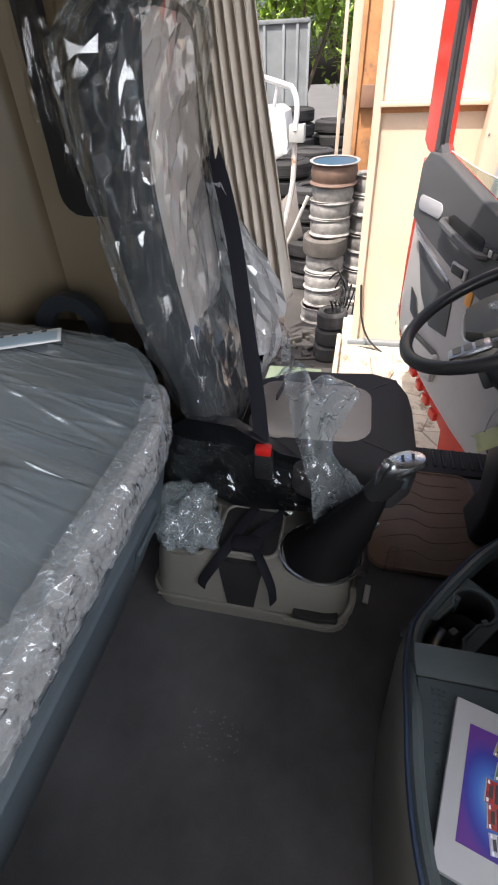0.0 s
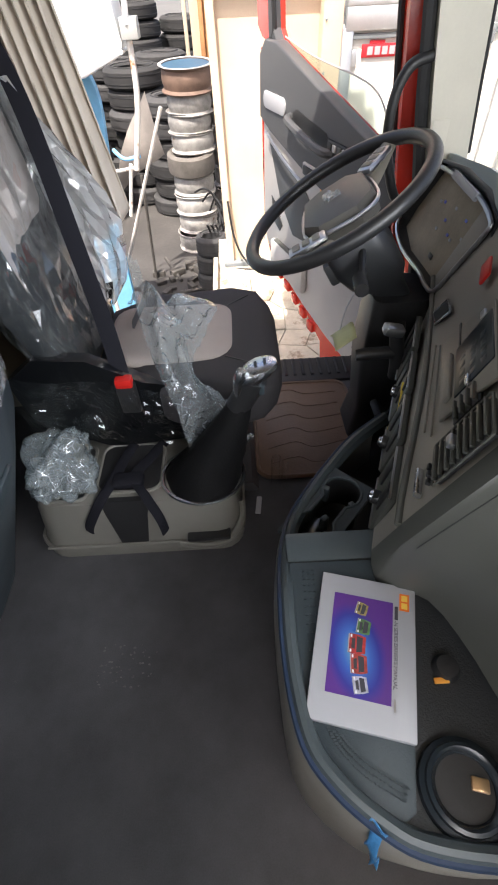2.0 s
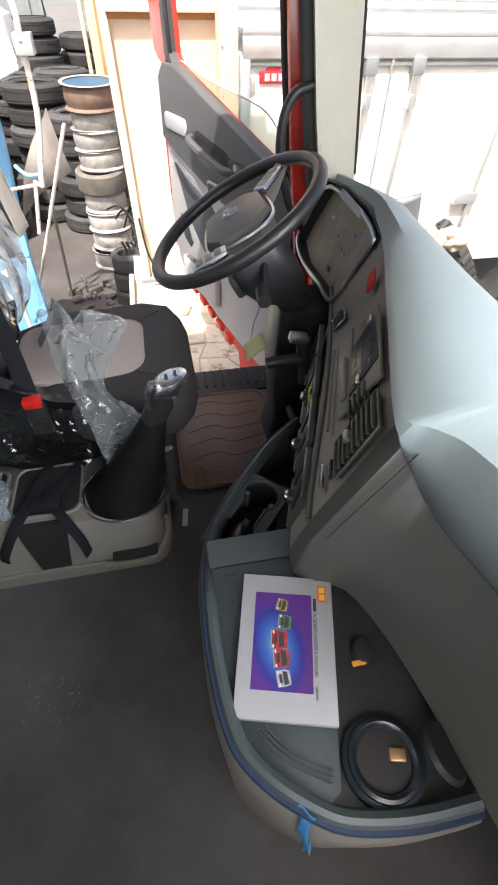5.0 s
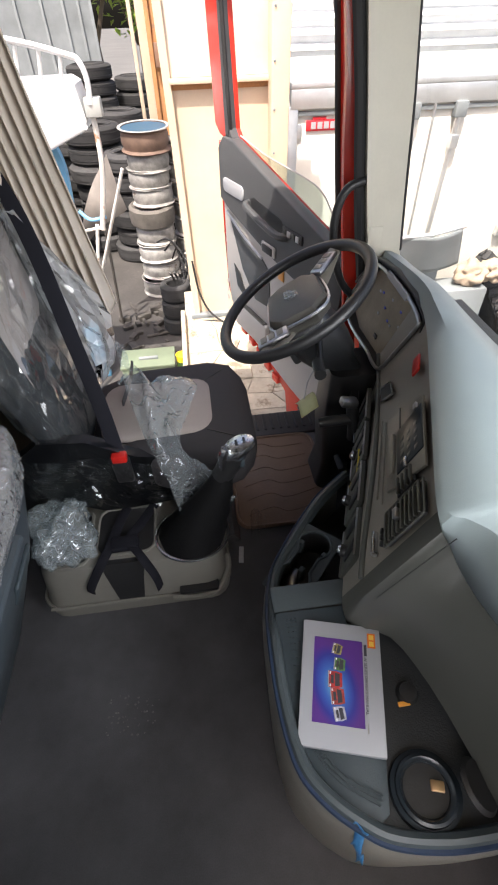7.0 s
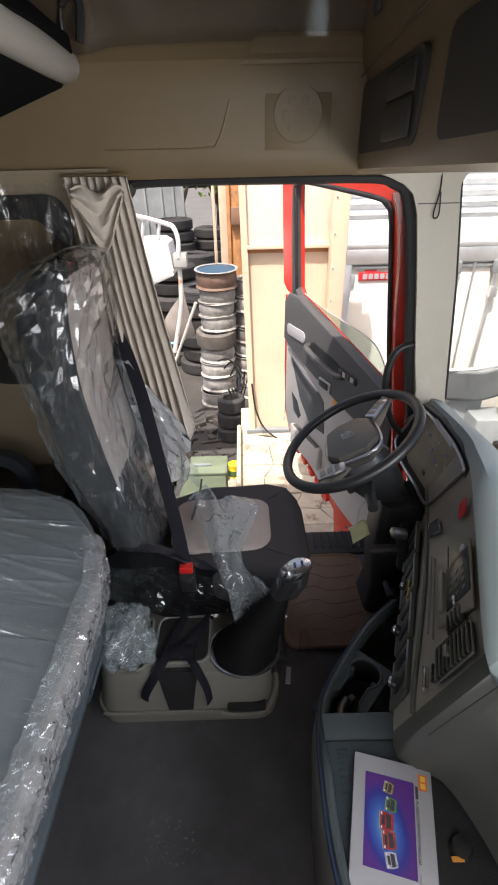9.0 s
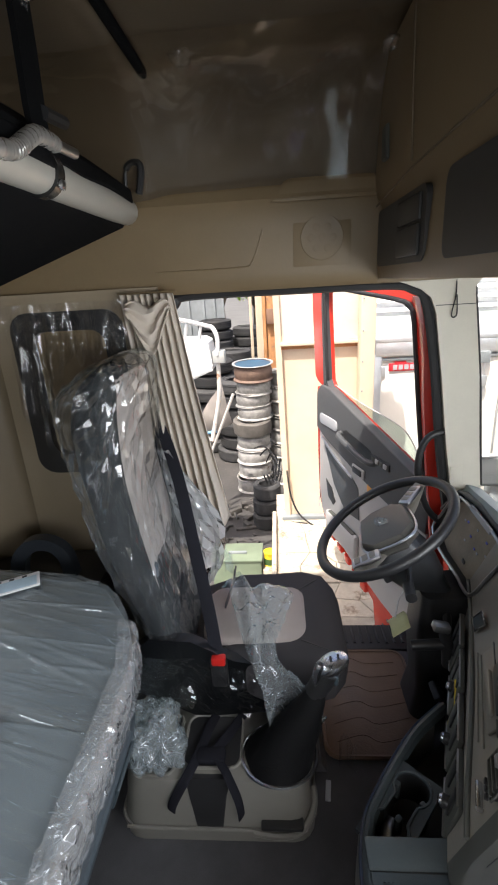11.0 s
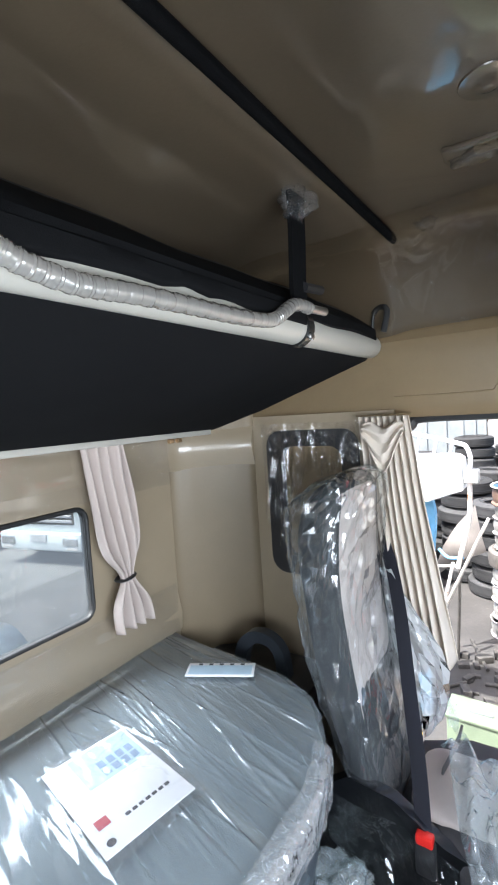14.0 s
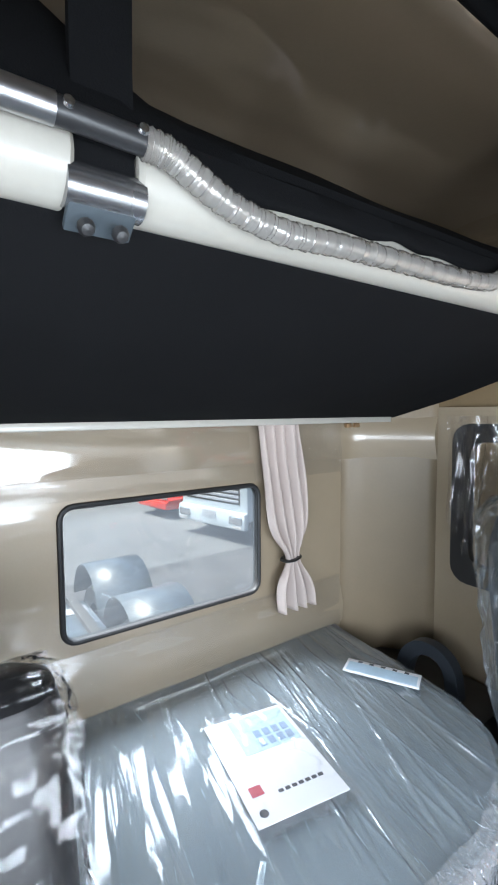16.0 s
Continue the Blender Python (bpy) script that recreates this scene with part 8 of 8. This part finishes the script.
part("stand", box(2.1, 2.45, 4.10, 4.25, GZ, -0.52, 0.02), M_GREYSTEEL, fl)
for i, (x, z) in enumerate(((2.74, -0.585), (2.93, -0.575))):
    crumpled_bag("cloth_bundle", (x, 4.0, z), (0.16, 0.12, 0.10), mat("beige rag", (0.36, 0.285, 0.215), 0.9) if i == 0 else bpy.data.materials["beige rag"], "beige cloth bundle on the crates", 13.0 + i, 0.25)
tagged(part("crate_stack", box(2.30, 2.86, 3.85, 4.15, GZ, -0.68, 0.02), M_GREYSTEEL), "grey crates beside the lorry", "crate")
lt = thing("leaning_tyre", "worn truck tyre with deep tread leaning on the crates", "tyre", (3.28, 4.45, GZ))
LT = Matrix.Translation((3.26, 4.45, -1.02)) @ Matrix.Rotation(radians(60), 4, "Y")
part("carcass", lathe([(0.28, -0.10), (0.40, -0.14), (0.47, -0.125), (0.485, 0.0), (0.47, 0.125), (0.40, 0.14), (0.28, 0.10)], 40, LT), M_TYRE, lt)
for k in range(36):
    for side in (-1, 1):
        m = LT @ Matrix.Rotation(2 * math.pi * (k + 0.25 * side) / 36, 4, "Z") @ Matrix.Translation((0.475, 0, 0.062 * side)) @ Matrix.Rotation(radians(24 * side), 4, "X")
        part("tread_block", box(-0.01, 0.022, -0.026, 0.026, -0.054, 0.054, 0.004, m=m), M_TYRE, lt)
# corrugated wall behind the lorry
bm = loft([[(0.9, 7.2 + (0.03 if i % 2 else -0.03), z), (14.0, 7.2 + (0.03 if i % 2 else -0.03), z)] for i, z in enumerate(np.arange(GZ, 4.2, 0.07))], closed=False)
tagged(part("corrugated_wall", bm, mat("pale corrugated sheet", (0.66, 0.68, 0.70), 0.45, metal=0.3, var=0.1), smooth=False), "pale corrugated steel wall", "wall", kind="structure")

# behind the cab: chassis with wrapped mudguards, parked lorry, red car
ch = thing("chassis", "dark tractor chassis behind the cab with wheels and guards", "chassis", (-3.0, 0.4, -1.0))
for y in (0.35, 1.15):
    part("frame_rail", box(-7.2, -1.25, y - 0.05, y + 0.05, -0.95, -0.68, 0.01), M_JUNK, ch)
for x in (-1.9, -2.8, -5.4):
    part("cross_member", box(x - 0.06, x + 0.06, 0.35, 1.15, -0.9, -0.75, 0.01), M_JUNK, ch)
M_GUARD = mat("blue-grey guard under film", (0.075, 0.09, 0.10), 0.35, coat=0.8, var=0.4, scale=6, bump=0.3, grain=20)
for x in (-4.70, -6.05):
    for y0, y1 in ((1.50, 2.25), (-0.60, 0.05)):
        pts = [(x + 0.62 * math.cos(a), GZ + 0.66 + 0.66 * math.sin(a)) for a in np.linspace(0.15, math.pi - 0.15, 16)]
        gd = part("mudguard", loft([[(px, y0, pz), (px, y1, pz)] for px, pz in pts], closed=False), M_GUARD, ch, "blue-grey mudguard in crinkled film")
        thick(gd, 0.02)
        wh = part("wheel", lathe([(0.25, -0.25), (0.46, -0.28), (0.51, -0.20), (0.51, 0.20), (0.46, 0.28), (0.25, 0.25)], 28, Matrix.Translation((x, (y0 + y1) / 2, GZ + 0.51)) @ Matrix.Rotation(radians(90), 4, "X"), closed=True), M_TYRE, ch)
part("tank_cover", box(-5.3, -4.2, 0.45, 1.30, -0.86, -0.74, 0.03), M_GUARD, ch)
part("white_label", box(-5.12, -4.95, 1.0, 1.25, -0.74, -0.732), M_WHITE, ch, "white paper label")
for i in range(6):
    part("deck_slat", box(-4.15 + 0.12 * i, -4.07 + 0.12 * i, 0.40, 1.25, -0.74, -0.72, 0.004), M_GREYSTEEL, ch)
for x in (-1.5, -3.2):
    part("axle_stand", box(x - 0.1, x + 0.1, 0.65, 0.85, GZ, -0.9, 0.02), M_JUNK, ch)

lr = thing("parked_lorry", "pale grey-blue lorry cab parked across the yard", "lorry", (-10.25, 6.5, GZ))
LR = Matrix.Translation((-10.25, 5.95, GZ)) @ Matrix.Rotation(radians(14), 4, "Z")
M_LORRY = mat("pale silver-blue paint", (0.50, 0.54, 0.56), 0.3, coat=0.4, var=0.08)
part("body", box(-1.25, 1.25, 0.0, 2.2, 0.55, 3.0, 0.12, m=LR), M_LORRY, lr)
part("bumper", box(-1.25, 1.25, -0.12, 0.06, 0.38, 0.82, 0.05, m=LR), M_LORRY, lr)
for i in range(5):
    part("grille_bar", box(-0.95, 0.95, -0.03, 0.01, 1.05 + 0.12 * i, 1.12 + 0.12 * i, 0.01, m=LR), M_WHITE, lr)
part("grille_back", box(-1.0, 1.0, -0.012, 0.004, 1.0, 1.66, m=LR), M_JUNK, lr)
part("windscreen", box(-1.1, 1.1, -0.02, 0.02, 1.85, 2.7, 0.03, m=LR), M_GLOSS, lr)
part("plate_bar", box(-0.25, 0.25, -0.14, -0.12, 0.60, 0.78, m=LR), M_WHITE, lr)
for sx in (-1, 1):
    part("headlamp", box(sx * 0.95 - 0.22, sx * 0.95 + 0.22, -0.15, -0.10, 0.52, 0.72, 0.03, m=LR), M_CHROME, lr)
    part("indicator", box(sx * 1.0 - 0.16, sx * 1.0 + 0.16, -0.14, -0.10, 0.42, 0.49, 0.01, m=LR), M_DOORLIGHT, lr)
    part("blue_side", box(sx * 1.255 - 0.01, sx * 1.255 + 0.01, 0.2, 2.1, 1.6, 2.8, m=LR), M_BLUEP, lr)
    wl2 = part("wheel", lathe([(0.28, -0.14), (0.46, -0.15), (0.51, -0.08), (0.51, 0.08), (0.46, 0.15), (0.28, 0.14)], 24, LR @ Matrix.Translation((sx * 1.0, 1.0, 0.51)) @ Matrix.Rotation(radians(90), 4, "Y"), closed=True), M_TYRE, lr)
cr = thing("parked_car", "red car parked across the yard", "car", (-13.6, 6.5, GZ))
CR = Matrix.Translation((-13.6, 5.7, GZ)) @ Matrix.Rotation(radians(10), 4, "Z")
bm = loft([[CR @ Vector((x, y, z)) for x, z in ((-0.8, 0.3), (-0.85, 0.6), (-0.78, zt * 0.72), (-0.6, zt), (0.6, zt), (0.78, zt * 0.72), (0.85, 0.6), (0.8, 0.3))] for y, zt in ((0.0, 0.75), (0.15, 0.85), (1.1, 0.95), (1.7, 1.40), (2.9, 1.42), (3.6, 1.0), (3.9, 0.8))])
part("body", bm, M_RED, cr)
part("bumper", box(-0.8, 0.8, -0.08, 0.05, 0.30, 0.55, 0.05, m=CR), M_RED, cr)
for sx in (-1, 1):
    part("headlamp", box(sx * 0.6 - 0.17, sx * 0.6 + 0.17, -0.02, 0.03, 0.60, 0.74, 0.03, m=CR), M_CHROME, cr)
    for y in (0.75, 3.1):
        part("wheel", lathe([(0.15, -0.1), (0.29, -0.1), (0.32, -0.05), (0.32, 0.05), (0.29, 0.1), (0.15, 0.1)], 20, CR @ Matrix.Translation((sx * 0.75, y, 0.32)) @ Matrix.Rotation(radians(90), 4, "Y"), closed=True), M_TYRE, cr)

# leafy trees behind the gate
M_LEAF = mat("banana-green leaf", (0.32, 0.46, 0.08), 0.55, var=0.4, scale=3, bump=0.05)
M_BARK = mat("grey-brown bark", (0.14, 0.11, 0.08), 0.9, bump=0.5, grain=30)


def tree(x, y, h, spread, n, seed):
    r2 = random.Random(seed)
    t = thing("tree", "broad-leaved green tree behind the gate", "tree", (x, y, GZ), group="yard trees")
    bm = tube(catmull([(x, y, GZ), (x + 0.1, y, GZ + h * 0.35), (x - 0.05, y + 0.1, GZ + h * 0.7)], 5), [0.16 - 0.009 * i for i in range(11)], 9)
    limbs = []
    for k in range(7):
        a = r2.uniform(0, 6.3)
        e = Vector((x + spread * 0.7 * math.cos(a), y + spread * 0.7 * math.sin(a), GZ + h * r2.uniform(0.6, 1.0)))
        tube(catmull([(x, y, GZ + h * 0.4), ((x + e.x) / 2, (y + e.y) / 2, GZ + h * 0.65), e], 4), [0.07, 0.06, 0.055, 0.05, 0.04, 0.03, 0.025, 0.02, 0.012], 6, bm=bm)
        limbs.append(e)
    part("trunk", bm, M_BARK, t)
    vs, fs = [], []
    for i in range(n):
        c = r2.choice(limbs) + Vector((r2.gauss(0, 0.5), r2.gauss(0, 0.5), r2.gauss(0, 0.42))) * spread * 0.55
        d = Vector((r2.uniform(-1, 1), r2.uniform(-1, 1), r2.uniform(-0.8, 0.3))).normalized()
        s = d.cross(Vector((0, 0, 1))).normalized()
        L, W = r2.uniform(0.18, 0.42), r2.uniform(0.04, 0.09)
        b = len(vs)
        vs += [c, c + d * L * 0.5 + s * W + Vector((0, 0, 0.03)), c + d * L, c + d * L * 0.5 - s * W + Vector((0, 0, 0.03))]
        fs += [(b, b + 1, b + 2), (b, b + 2, b + 3)]
    me = bpy.data.meshes.new("crown")
    me.from_pydata(vs, [], fs)
    me.materials.append(M_LEAF)
    ob = new("crown", me)
    ob.parent, ob.matrix_parent_inverse = t, world_of(t).inverted()


for i, (x, y, h, s) in enumerate(((-2.0, 17, 5.6, 2.0), (-4.6, 18, 6.2, 2.4), (-0.9, 20, 6.0, 2.0), (-7.5, 19, 6.5, 2.6), (-0.2, 24, 6.0, 2.2))):
    tree(x, y, h, s, 2600, 20 + i)

# cracked slabs on the apron
nx, ny = 6, 9
rs2 = random.Random(9)
node = [[(0.02 + 1.10 * i / nx + (rs2.uniform(-0.05, 0.05) if 0 < i < nx else 0), 1.87 + 1.48 * j / ny + (rs2.uniform(-0.05, 0.05) if 0 < j < ny else 0)) for j in range(ny + 1)] for i in range(nx + 1)]
for i in range(nx):
    for j in range(ny):
        q = [node[i][j], node[i + 1][j], node[i + 1][j + 1], node[i][j + 1]]
        cx, cy = sum(p[0] for p in q) / 4, sum(p[1] for p in q) / 4
        k = 0.985
        q = [(cx + (x - cx) * k, cy + (y - cy) * k) for x, y in q]
        h = -0.472 + rs2.uniform(-0.006, 0.006)
        part("slab", prism(q, -0.51, h, "z", 0.005), M_SLAB, ap, smooth=False)
